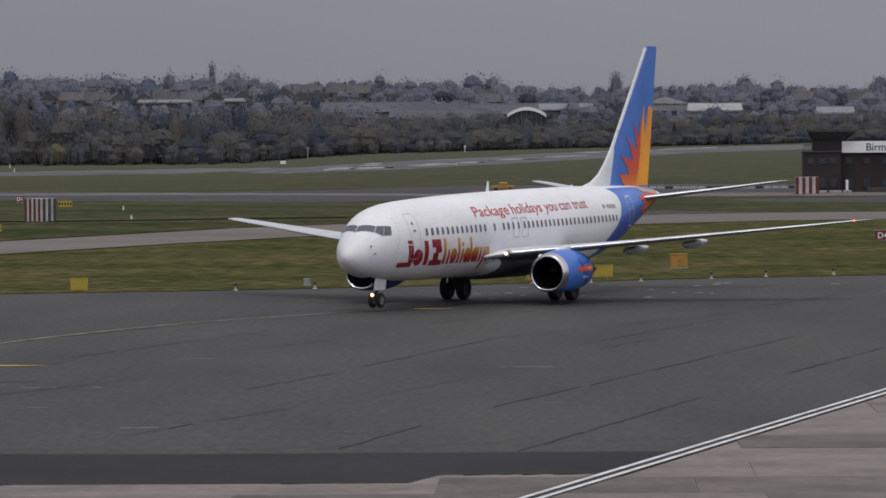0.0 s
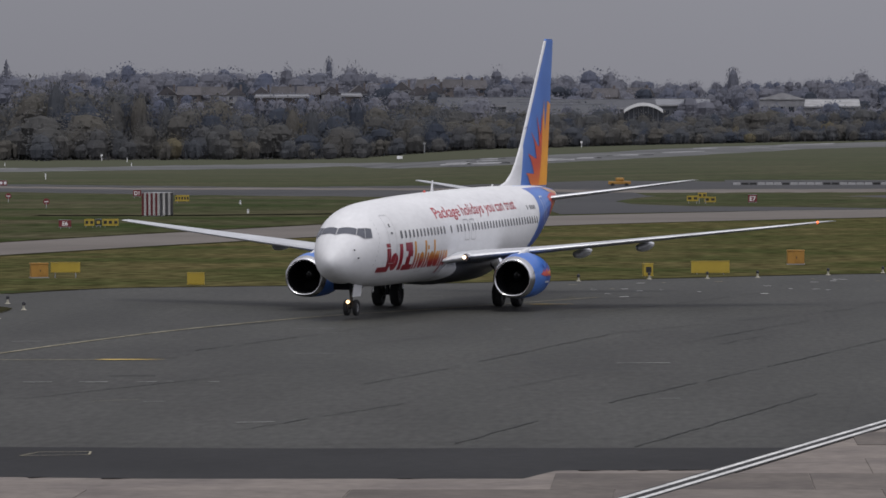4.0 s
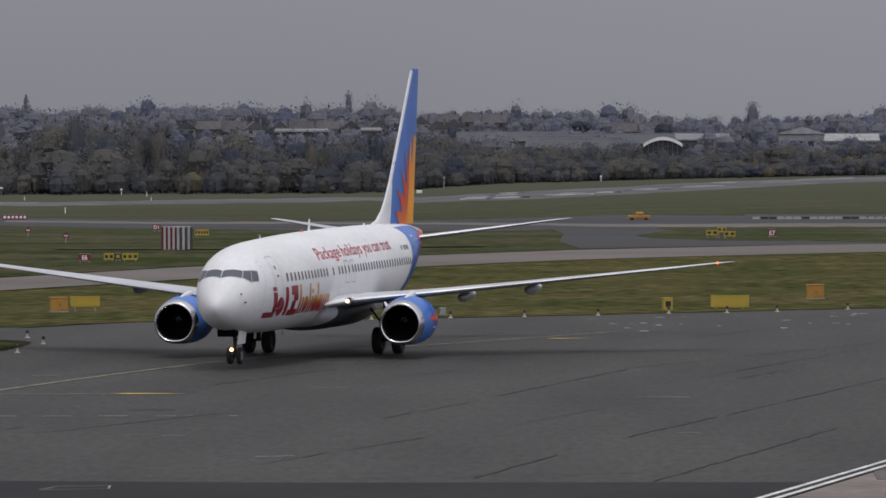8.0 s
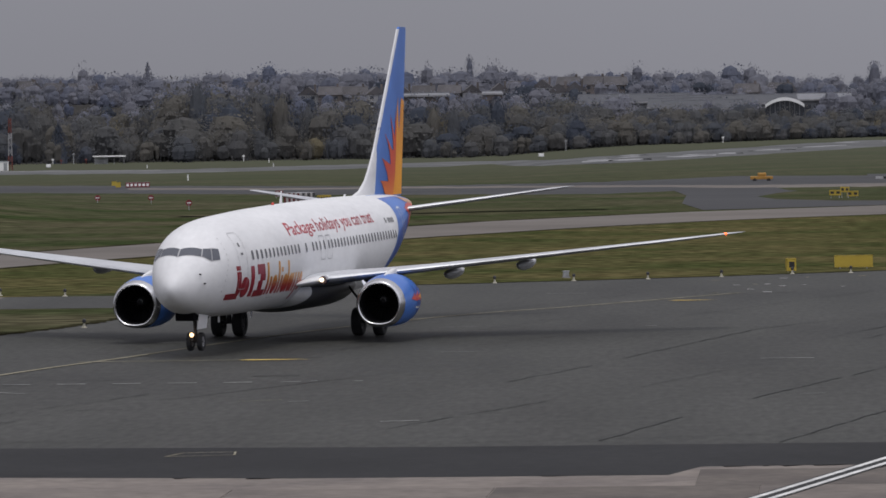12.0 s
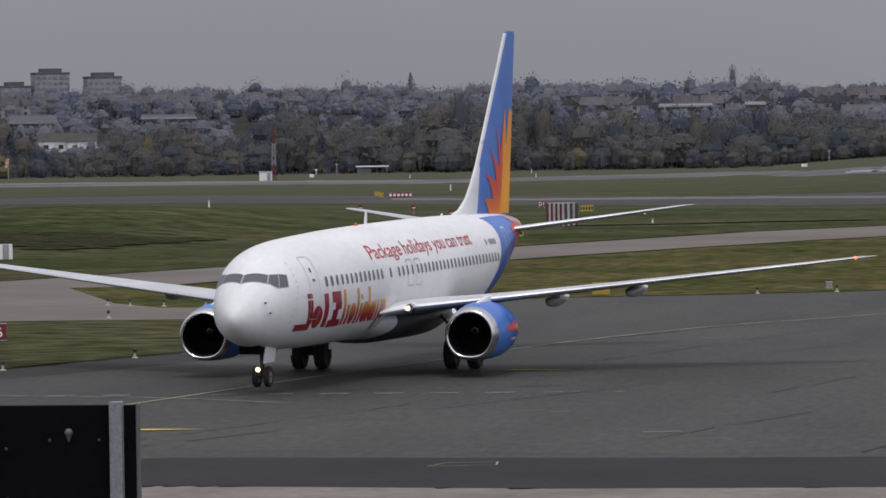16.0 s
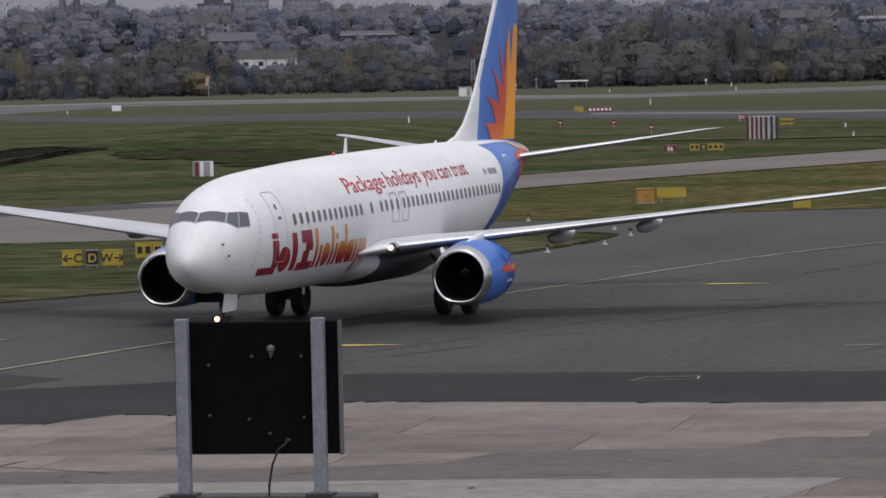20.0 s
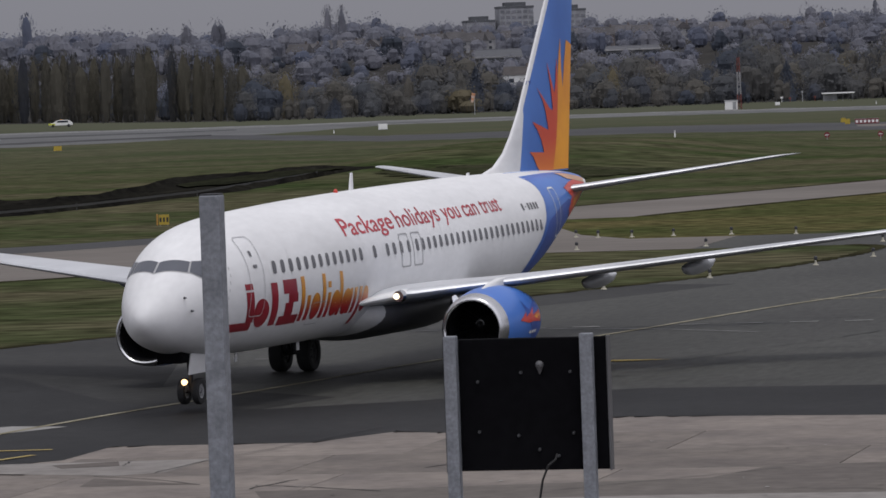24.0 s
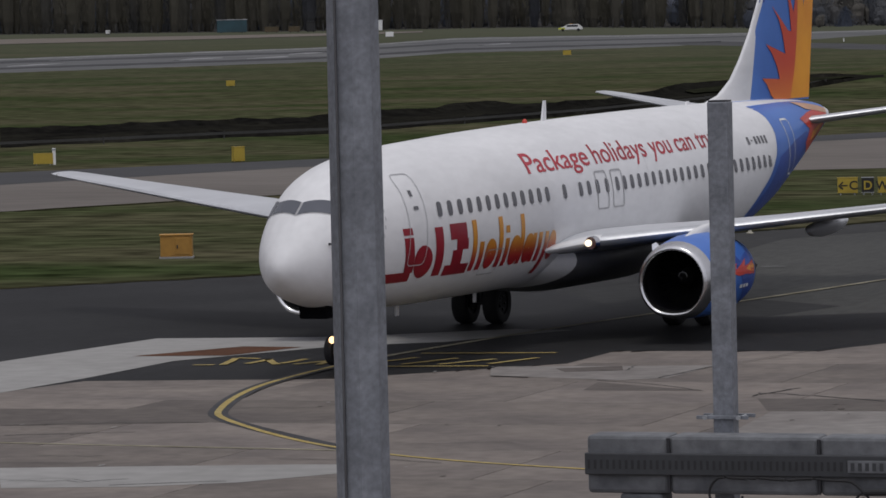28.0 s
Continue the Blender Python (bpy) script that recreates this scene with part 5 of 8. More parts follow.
        def nac(s, r, a):
            zz = math.sin(a) * r
            if zz < -0.86 * r:
                zz = -0.86 * r - (abs(zz) - 0.86 * r) * 0.6      # flattened underside
            return at(s, ey + math.cos(a) * r * 1.0, ez + zz + table(s - e0, (0, .5, 1.5), (-.07, -.05, 0)))   # drooped intake

        def shell(pr, seg=40):
            bm = BM()
            rings = [[bm.verts.new(nac(s, r, 2 * math.pi * k / seg)) for k in range(seg)] for s, r in pr]
            for a, b in zip(rings, rings[1:]):
                for k in range(seg):
                    bm.faces.new((a[k], a[(k + 1) % seg], b[(k + 1) % seg], b[k]))
            return bm

        eng = part("engine_cowl", shell(prof_o[3:]), PLANE_BLUE, plane, "blue engine cowl", smooth=True)
        part("intake_lip", shell([(e0 + .26, .735), (e0 + .12, .745), (e0 + .05, .76), (e0 + .015, .785), (e0, .81), (e0 + .01, .835), (e0 + .03, .86), (e0 + .08, .884), (e0 + .15, .907), (e0 + .25, .932), (e0 + .38, .957)]), METAL, eng, "polished metal intake lip", smooth=True)
        part("intake_duct", shell([(e0 + .26, .735), (e0 + .7, .76), (e0 + 1.3, .79)]), INTAKE, eng, "dark intake duct", smooth=True)
        for k in range(24):
            bm = BM()
            a = 2 * math.pi * k / 24
            b2 = a + 0.20
            q = [at(e0 + 1.15, ey + .22 * math.cos(a), ez + .22 * math.sin(a)), at(e0 + 1.05, ey + .79 * math.cos(a), ez + .79 * math.sin(a)), at(e0 + 1.25, ey + .79 * math.cos(b2), ez + .79 * math.sin(b2)), at(e0 + 1.28, ey + .22 * math.cos(b2), ez + .22 * math.sin(b2))]
            bm.faces.new([bm.verts.new(p) for p in q])
            part("fan_blade", bm, FAN_DARK, eng)
        bm = BM()
        tube(bm, [at(e0 + .62, ey, ez), at(e0 + .72, ey, ez), at(e0 + .95, ey, ez), at(e0 + 1.2, ey, ez)], [.02, .09, .19, .24], 16)
        spin = part("spinner", bm, FAN_DARK, eng, smooth=True)
        bm = BM()
        tube(bm, [at(e0 + .80 + .02 * k - .06, ey + (.10 + .012 * k) * math.cos(.5 * k), ez + (.10 + .012 * k) * math.sin(.5 * k)) for k in range(7)], [.006, .011, .013, .013, .011, .009, .004], 8)
        part("spiral_mark", bm, GREY, spin, "white spiral on the spinner")
        bm = BM()
        tube(bm, [at(e0 + 1.32, ey, ez), at(e0 + 1.36, ey, ez)], [.80, .80], 24)
        part("fan_backing", bm, BLACK, eng)
        bm = BM()
        bmv = [bm.verts.new(at(e0 + s_, ey - sg * (r_ * math.cos(radians(38))), ez + r_ * math.sin(radians(38)) + up_)) for s_, r_, up_ in ((.75, .97, 0), (1.5, 1.02, 0), (1.55, 1.24, .02), (1.15, 1.18, .02), (.75, .97, .03), (1.5, 1.02, .03), (1.55, 1.24, .05), (1.15, 1.18, .05))]
        for f_ in ((0, 1, 2, 3), (7, 6, 5, 4), (0, 4, 5, 1), (1, 5, 6, 2), (2, 6, 7, 3), (3, 7, 4, 0)):
            bm.faces.new([bmv[i_] for i_ in f_])
        part("strake", bm, PLANE_WHITE, eng, "small white strake on the cowl")
        part("core_nozzle", shell([(e0 + 2.9, .72), (e0 + 3.6, .60), (e0 + 4.4, .48), (e0 + 4.8, .40)], 28), DARK_METAL, eng, smooth=True)
        bm = BM()
        tube(bm, [at(e0 + 4.4, ey, ez), at(e0 + 5.0, ey, ez), at(e0 + 5.9, ey, ez)], [.3, .28, .05], 16)
        part("exhaust_cone", bm, DARK_METAL, eng, smooth=True)
        secs = [(at(e0 + .6, ey, ez + .90), 4.9, .34, (0, 1, 0)), (at(e0 + 1.35, ey, ez + 1.08), 4.2, .42, (0, 1, 0)), (at(e0 + 2.2, ey, ez + 1.20), 3.3, .40, (0, 1, 0))]
        part("pylon", lift_surface(secs), PLANE_WHITE, plane, "pale engine pylon", smooth=True)
        # flame strokes on the outer cowl

        def on_cowl(name, polys, mat, lift=.012):
            bm = BM()
            for poly in polys:
                bm.faces.new([bm.verts.new((s, 0, z)) for s, z in poly])
            xs, zs = [v.co.x for v in bm.verts], [v.co.z for v in bm.verts]
            cut_grid(bm, 2, min(zs), max(zs), 0.12)
            cut_grid(bm, 0, min(xs), max(xs), 0.2)
            bmesh.ops.triangulate(bm, faces=bm.faces[:])
            for v in bm.verts:
                r = table(v.co.x, [p[0] for p in prof_o], [p[1] for p in prof_o]) + lift
                z = v.co.z
                v.co = at(v.co.x, ey + sg * math.sqrt(max(0.0, r * r - z * z)), ez + z)
            part(name, bm, mat, eng)

        on_cowl("cowl_sweep", [[(14.25, .60), (14.6, .34), (15.1, .46), (15.95, .58), (15.95, -.55), (15.3, -.72), (14.9, -.45), (14.6, -.12), (14.3, .2)]], BLUE_DEEP, .006)
        on_cowl("flame_stroke", [[(13.7, .08), (14.3, .30), (14.2, .14), (15.1, .38), (14.9, .18), (15.9, .30), (15.9, -.05), (14.9, .0), (14.4, -.02)]], LIVERY_RED)
        on_cowl("flame_stroke", [[(15.0, .12), (15.5, .22), (15.95, .18), (15.95, .02), (15.4, .05)]], LIVERY_ORANGE)
        on_cowl("cowl_mark", [[(14.5 + .28 * k, -.32), (14.7 + .28 * k, -.32), (14.7 + .28 * k, -.24), (14.5 + .28 * k, -.24)] for k in range(3)], WHITE)
        # tailplane
        secs = [(at(33.6, sg * .3, 4.62), 4.1, .42, (0, 0, 1)), (at(34.3, sg * 1.0, 4.70), 3.6, .36, (0, 0, 1)), (at(37.6, sg * 6.6, 5.44), 1.65, .15, (0, 0, 1)), (at(37.95, sg * 7.05, 5.50), 1.35, .08, (0, 0, 1)), (at(38.4, sg * 7.2, 5.52), .8, .02, (0, 0, 1))]
        tp = part("tailplane", lift_surface(secs), PLANE_GREY, plane, "grey tailplane", smooth=True, angle=60)
        # grey underside with shade painted in, as on the wing
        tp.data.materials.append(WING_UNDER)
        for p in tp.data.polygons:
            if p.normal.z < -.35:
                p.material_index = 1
        bm = BM()
        prev = None
        for y, le, z, r in ((.9, 34.18, 4.70, .12), (3.8, 35.93, 5.07, .085), (6.6, 37.58, 5.445, .05), (7.0, 37.89, 5.497, .03)):
            row = [bm.verts.new(at(le + r * dx, sg * y, z + r * dz)) for dx, dz in ((1.9, .95), (1.1, .82), (.5, .62), (.08, .38), (-.15, .1), (-.08, -.12), (.12, -.32), (.7, -.6))]
            if prev:
                for k in range(7):
                    bm.faces.new((prev[k], prev[k + 1], row[k + 1], row[k]))
            prev = row
        part("leading_edge", bm, WHITE_METAL, tp, "bright metal leading edge", smooth=True)
        # main gear
        leg = BM()
        tube(leg, [at(19.05, sg * 2.86, .56), at(19.05, sg * 2.86, 1.2), at(18.95, sg * 2.75, 2.4)], [.09, .11, .14], 12)
        tube(leg, [at(19.05, sg * 2.86, .9), at(18.35, sg * 2.2, 2.0)], .05, 8)
        tube(leg, [at(19.05, sg * 2.86 - .45, .56), at(19.05, sg * 2.86 + .45, .56)], .07, 10)
        gear = part("main_gear_leg", leg, DARK_METAL, plane, "dark main landing gear leg", smooth=True)
        bm = BM()
        bx(bm, 4 - 19.45, 4 - 18.65, sg * 3.12 - .02, sg * 3.12 + .02, 1.15, 2.3, .015)
        part("gear_door", bm, PLANE_WHITE, gear)
    # tail cone exhaust
    bm = BM()
    tube(bm, [at(37.9, 0, 4.78), at(38.12, 0, 4.80)], [.17, .14], 16)
    part("tail_exhaust", bm, DARK_METAL, plane)
    # nose gear
    bm = BM()
    tube(bm, [at(4.15, 0, .49), at(4.12, 0, .9), at(3.98, 0, 1.75)], [.06, .07, .09], 12)
    tube(bm, [at(4.15, -.26, .49), at(4.15, .26, .49)], .05, 10)
    tube(bm, [at(4.14, 0, .85), at(5.0, 0, 1.5)], .04, 8)
    ng = part("nose_gear_leg", bm, DARK_METAL, plane, "dark nose landing gear leg", smooth=True)
    bm = BM()
    tube(bm, [at(3.90, -.06, .75), at(3.80, -.06, .75)], [.06, .082], 14)
    part("taxi_light", bm, LAMP_WARM, ng, "lit taxi lamp on the nose gear")
    for sg in (1,):
        bm = BM()
        bx(bm, 4 - 4.35, 4 - 3.15, -.02, .02, 0, .55, .012, Matrix.Translation((0, sg * .34, .98)) @ Matrix.Rotation(sg * radians(-8), 4, 'X'))
        dr = part("nose_gear_door", bm, PLANE_WHITE, ng, "white nose gear door")
        if sg > 0:
            for k in range(2):
                bm = BM()
                bx(bm, 4 - 3.85 + .16 * k, 4 - 3.74 + .16 * k, .375, .385, 1.18, 1.36)
                part("door_mark", bm, TEXT_GREY, dr)
    bm = BM()
    bx(bm, 4 - 4.7, 4 - 2.7, -.36, .36, 1.30, 1.62, .05)
    part("wheel_bay", bm, BLACK, plane, "dark nose wheel bay")
    # small probes and belly antennas
    for s, z, L in ((1.85, 3.02, .10), (2.0, 2.68, .10)):
        y = side_y(s, z)
        bm = BM()
        tube(bm, [at(s, y, z), at(s - .05, y + L * .7, z), at(s - .22, y + L, z)], [.03, .022, .012], 8)
        part("probe", bm, DARK_METAL, plane)
    for s in (7.2, 11.8):
        bm = BM()
        bx(bm, 4 - s - .18, 4 - s, -.015, .015, 1.05, 1.4, .006)
        part("belly_antenna", bm, PLANE_WHITE, plane)
    wheels = []
    for nm, r, w, spots in (("main_wheel", .56, .43, [(19.05, sg * (2.86 + d)) for sg in (1, -1) for d in (-.43, .43)]), ("nose_wheel", .345, .19, [(4.15, .2), (4.15, -.2)])):
        tyre = rim = None
        for s, y in spots:
            if tyre is None:
                a = part(nm, wheel_mesh(r, w), RUBBER, plane, "black rubber tyre", smooth=True)
                # main wheel hubs are coloured dark for the shade they sit in
                b = part("rim", rim_mesh(r, w), WHEEL_RIM if nm == "nose_wheel" else HUB_SHADED, a, "grey wheel rim")
                tyre, rim = a.data, b.data
            else:
                a = new(nm, tyre)
                a.parent = plane
                a["label"] = "black rubber tyre"
                b = new("rim", rim)
                b.parent = a
                b["label"] = "grey wheel rim"
            wheels.append((a, (4.0 - s, y, r + (.15 if nm == "nose_wheel" else 0)), r))
    return plane, wheels


WHITE_METAL = material("slat_metal", (0.60, 0.61, 0.63), 0.42, metal=0.55, vary=0.06)
# fan metal darkened for the shade inside the duct
FAN_DARK = material("fan_metal_shaded", (0.018, 0.018, 0.02), 0.45, metal=0.5, vary=0.15)
INTAKE = material("intake_liner", (0.007, 0.007, 0.009), 0.7, vary=0.1, spec=0.1)
PLANE, WHEELS = make_plane()


# ---- signs, cabinets and lamps of the airfield ----
def flat_text(text, height, mat, parent, x=0.0, z=0.0, y=-0.06):
    cu = bpy.data.curves.new("sign_text", 'FONT')
    cu.body, cu.size, cu.align_x = text, height / 0.72, 'CENTER'
    cu.extrude, cu.offset = 0.004, 0.01
    tmp = bpy.data.objects.new("lettering", cu)
    scene.collection.objects.link(tmp)
    me = bpy.data.meshes.new_from_object(tmp.evaluated_get(bpy.context.evaluated_depsgraph_get()))
    bpy.data.objects.remove(tmp)
    me.materials.clear()
    me.materials.append(mat)
    me.transform(Matrix.Translation((x, y, z)) @ Matrix.Rotation(math.pi / 2, 4, 'X'))
    ob = new("sign_text", me)
    ob.parent = parent
    return ob


def facing(x, y, turn=0):
    """Pose on the ground at (x, y) with its front towards the terminal, turned by some degrees."""
    return pose(x, y, land(x, y) + 0.0, 0, 0, math.degrees(math.atan2(-x, y)) * -1 * -1 + turn)


def legs_of(root, w, z, n=2):
    for i in range(n):
        bm = BM()
        x = -w * .35 + w * .7 * (i / max(1, n - 1))
        bx(bm, x - .03, x + .03, -.03, .03, 0, z, .006)
        part("leg", bm, GREY, root)


def sign(x, y, w, h, mat, label, text="", ink=None, bars=0, leg=0.18, turn=0, depth=0.14, name="airfield_sign", group=""):
    r = thing(name, facing(x, y, turn), label, "sign", group)
    legs_of(r, w, leg + .02)
    bm = BM()
    bx(bm, -w / 2, w / 2, -depth / 2, depth / 2, leg, leg + h, .02)
    part("panel", bm, mat, r)
    for x0, x1, z0, z1 in ((-w / 2 - .015, w / 2 + .015, leg + h, leg + h + .03), (-w / 2 - .015, w / 2 + .015, leg - .03, leg)):
        bm = BM()
        bx(bm, x0, x1, -depth / 2 - .01, depth / 2 + .01, z0, z1, .006)
        part("rim", bm, GREY if mat is not SIGN_YELLOW else SIGN_YELLOW, r)
    if text:
        flat_text(text, h * .62, ink, r, 0, leg + h * .19, -depth / 2 - .006)
    for i in range(bars):
        bm = BM()
        cx = -w / 2 + w * (i + .5) / bars
        bx(bm, cx - w / bars * .3, cx + w / bars * .3, -depth / 2 - .006, -depth / 2, leg + h * .25, leg + h * .75)
        part("sign_bar", bm, ink, r)
    return r


def cabinet(x, y, w, h, mat, label, turn=0, d=0.5):
    r = thing("electrical_cabinet", facing(x, y, turn), label, "cabinet")
    bm = BM()
    bx(bm, -w / 2, w / 2, -d / 2, d / 2, .06, h, .025)
    part("body", bm, mat, r)
    bm = BM()
    bx(bm, -w / 2 - .04, w / 2 + .04, -d / 2 - .04, d / 2 + .04, 0, .07, .01)
    part("plinth", bm, CONCRETE_PALE, r)
    bm = BM()
    bx(bm, -w / 2 - .03, w / 2 + .03, -d / 2 - .03, d / 2 + .03, h, h + .05, .015)
    part("lid", bm, mat, r)
    bm = BM()
    bx(bm, -w * .03, w * .43, -d / 2 - .02, -d / 2, .14, h - .07, .008)
    dr = part("door", bm, mat, r)
    bm = BM()
    bx(bm, w * .02, w * .06, -d / 2 - .045, -d / 2 - .02, h * .45, h * .6, .005)
    part("handle", bm, DARK_METAL, dr)
    return r


LAMP_TAN = material("weathered_cream", (0.42, 0.40, 0.32), 0.7, vary=0.2, grain=6)


def edge_lamp():
    r = thing("edge_light", pose(0, 0, -50), "small cream airfield edge light with dark cap", "lamp", "edge lights along the asphalt")
    bm = BM()
    tube(bm, [(0, 0, 0), (0, 0, .04), (0, 0, .06)], [.13, .13, .08], 12)
    part("base", bm, LAMP_TAN, r)
    bm = BM()
    tube(bm, [(0, 0, .05), (0, 0, .24)], [.065, .035], 8)
    part("stem", bm, LAMP_TAN, r)
    bm = BM()
    tube(bm, [(0, 0, .23), (0, 0, .26), (0, 0, .36), (0, 0, .40)], [.04, .085, .075, .03], 12)
    part("lens", bm, DARK_METAL, r, "dark lens cap")
    return r


def make_airfield():
    lamp = edge_lamp()
    spots = [(-17, 244), (-13, 245.8), (-9.2, 247.2), (-5.4, 249.2), (-1.7, 252.4), (1.4, 253), (4.1, 254.6), (8, 258.5), (11.1, 261.5), (15, 264.5), (-30.8, 195.4), (-29.4, 202.5), (-33.6, 186), (-36.4, 178.5), (-39.5, 169.5), (-37.6, 232.6), (-31.4, 219.5), (-29.6, 212), (-49.6, 236.6), (-48.2, 235.4), (-46.3, 234.6), (-44.2, 234.8), (-41.2, 234.6), (-46, 219.5), (-39.8, 219.6), (-45, 158)]
    for i, (x, y) in enumerate(spots):
        m = pose(x, y, 0.0)
        if i == 0:
            lamp.matrix_basis = m
        else:
            copy_thing(lamp, m)
    Y, O, R, K = SIGN_YELLOW, SIGN_ORANGE, SIGN_RED, SIGN_BLACK
    yl = "yellow airfield sign board standing in the grass"
    cabinet(-35.03, 257.0, .95, .78, O, "orange electrical cabinet in the grass beside a yellow sign", 8)
    sign(-33.66, 257.6, 1.6, .5, Y, "long yellow sign board beside an orange cabinet", leg=.32)
    sign(-25.2, 245.0, .9, .58, Y, yl, bars=0, turn=-12, leg=.06)
    sign(1.6, 260.5, 2.1, .6, Y, "long plain yellow sign board in the grass", leg=.12, turn=3)
    cabinet(6.7, 278, 1.0, .82, O, "orange electrical cabinet standing in the grass", 4)
    sign(-1.8, 255.5, .52, .62, Y, "small yellow sign with dark panel", "", K, bars=1, leg=.12, turn=20, depth=.3)
    cabinet(-13.7, 251.2, .29, .33, GREY, "small grey cabinet beside the asphalt edge", 10, .3)
    sign(-45.6, 194.2, 1.02, .66, R, "red taxiway sign with white letters in the grass", "D6", WHITE, leg=.1)
    sign(-47.35, 194.6, .42, .6, Y, "yellow sign with black mark beside the red sign", "", K, bars=1, leg=.1)
    sign(-48.0, 194.8, .7, .6, Y, "yellow sign with black marks beside the red sign", "", K, bars=2, leg=.1)
    c = sign(-49.25, 187.6, .82, .58, Y, "yellow direction sign with black arrow and letter", "\u2190C", K, leg=.12)
    sign(-48.4, 187.6, .5, .58, K, "black location sign with yellow letter", "D", Y, leg=.12)
    sign(-47.55, 187.6, .82, .58, Y, "yellow direction sign with black letter and arrow", "W\u2192", K, leg=.12)
    b = sign(-53.2, 175.2, 1.6, .6, O, "long plain orange sign board standing in mown grass", leg=.1, depth=.3)
    for sx in (-.815, .815):
        bm = BM()
        bx(bm, sx - .025, sx + .025, -.18, .18, .06, .74, .01)
        part("end_post", bm, GREY, b)
    b = sign(-83.95, 277.8, .62, .56, Y, "small yellow sign with dark marks and an orange side plate", "", K, bars=3, leg=.1, depth=.12)
    bm = BM()
    bx(bm, -.46, -.36, -.1, .3, .06, .72, .01)
    part("side_plate", bm, O, b, "orange side plate")
    cabinet(-60.9, 144.6, 1.05, .76, O, "orange electrical cabinet standing in mown grass", -4, .55)
    sign(-49.8, 381, 1.0, .55, R, "red taxiway sign with white letters in the grass", "E6", WHITE, leg=.15)
    for i, n in enumerate((2, 1, 3)):
        sign(-48.45 + [0, .75, 1.75][i], 386, [.8, .45, 1.3][i], .5, Y if i != 1 else K, "yellow and black direction sign in the grass", "", K if i != 1 else Y, bars=n, leg=.15, group="direction sign row")
    sign(7.4, 491, .9, .75, R, "red taxiway sign with white letters in the grass", "E7", WHITE, leg=.15)
    for dx, dz, w in ((-.9, .25, 1.2), (.1, .55, .9), (.9, .1, 1.2)):
        sign(2.1 + dx, 489 + dx, w, .5, Y, "yellow sign board of a staggered group", "", K, bars=2, leg=.1 + dz, group="staggered yellow signs")
    sign(-62.6, 543, .9, .7, R, "red sign behind the striped marker block", "D1", WHITE, leg=.2)
    sign(-53.9, 510, 1.5, .6, Y, "yellow sign behind the striped marker block", "", K, bars=5, leg=.15)
    sign(22.8, 340, 1.1, .68, R, "red taxiway sign with white letters in the grass", "D4", WHITE, leg=.12)
    sign(-94.2, 647, 3.3, .7, R, "long red sign with white marks", "", WHITE, bars=6, leg=.15)
    sign(-97.2, 649, .7, .7, Y, "yellow sign at the end of a red sign", leg=.15)
    sign(-185.1, 455, .9, .5, Y, yl, leg=.1)
    sign(-95.1, 234.6, .62, .72, Y, "narrow yellow sign at the grass edge", leg=.06, depth=.35, turn=25)
    sign(-105.6, 232.6, 1.05, .52, Y, "yellow sign with a white post behind", leg=.1)
    sign(-208.7, 640, 1.15, .6, Y, yl, leg=.12)
    sign(-101.4, 673, .7, .6, Y, yl, leg=.12)
    # no-entry discs
    for x, y in ((-79.6, 516), (-73, 511.3), (-63.7, 473)):
        r = thing("no_entry_sign", facing(x, y), "round red no entry sign on a short post", "sign", "no entry discs")
        bm = BM()
        tube(bm, [(0, 0, 0), (0, 0, .8)], .035, 8)
        part("post", bm, GREY, r)
        bm = BM()
        tube(bm, [(0, -.02, .72), (0, .02, .72)], .32, 20)
        part("disc", bm, SIGN_RED, r)
        bm = BM()
        bx(bm, -.2, .2, -.03, -.022, .68, .76)
        part("white_bar", bm, WHITE, r)
    # white marker posts
    for x, y, h in ((-108, 577, 1.0), (-98.8, 733, 1.0), (-40.7, 444, .40), (-46.1, 494, .42), (-105.1, 232.9, .9), (-110.6, 950, .8), (-138.9, 968, .7), (-124.4, 1060, 1.0), (-201, 765, .6)):
        r = thing("marker_post", facing(x, y), "short white marker post in the grass", "post", "white marker posts")
        bm = BM()
        bx(bm, -.09, .09, -.07, .07, 0, h, .02)
        part("post", bm, WHITE, r)
        bm = BM()
        bx(bm, -.11, .11, -.09, .09, h - .12, h - .02, .01)
        part("cap", bm, GREY, r)
    for x, y, w, h in ((-201.1, 799, 1.6, 1.0), (-333, 905, 1.6, 1.0), (-168, 1020, 1.0, .7), (-60, 1010, 1.2, .7)):
        r = thing("marker_box", facing(x, y), "white equipment box beside the runway", "box", "white runway boxes")
        bm = BM()
        bx(bm, -w / 2, w / 2, -.3, .3, .08, h, .03)
        part("body", bm, WHITE, r)
        bm = BM()
        bx(bm, -w / 2 - .05, w / 2 + .05, -.35, .35, 0, .09, .01)
        part("plinth", bm, GREY, r)
    # striped marker blocks

    def striped(x, y, w, h, d, n, label, turn):
        r = thing("striped_marker", facing(x, y, turn), label, "marker")
        bm = BM()
        bx(bm, -w / 2, w / 2, 0, d, 0, h, .02)
        part("core", bm, GREY, r)
        for i in range(n):
            bm = BM()
            a = -w / 2 + w * i / n
            bx(bm, a + .004, a + w / n - .004, -.05, -.001, .06, h - .02, .012)
            part("stripe", bm, MARKER_RED if i % 2 == 0 else MARKER_WHITE, r)
        for i in range(5):
            bm = BM()
            a = d * i / 5
            bx(bm, w / 2 + .001, w / 2 + .05, a + .02, a + d / 5 - .06, .06, h - .02, .01)
            part("side_slat", bm, MARKER_WHITE if i % 2 else CAB_DARK, r)

    striped(-48.6, 432.5, 1.85, 2.15, 2.6, 8, "red and white striped marker block in the grass", -28)
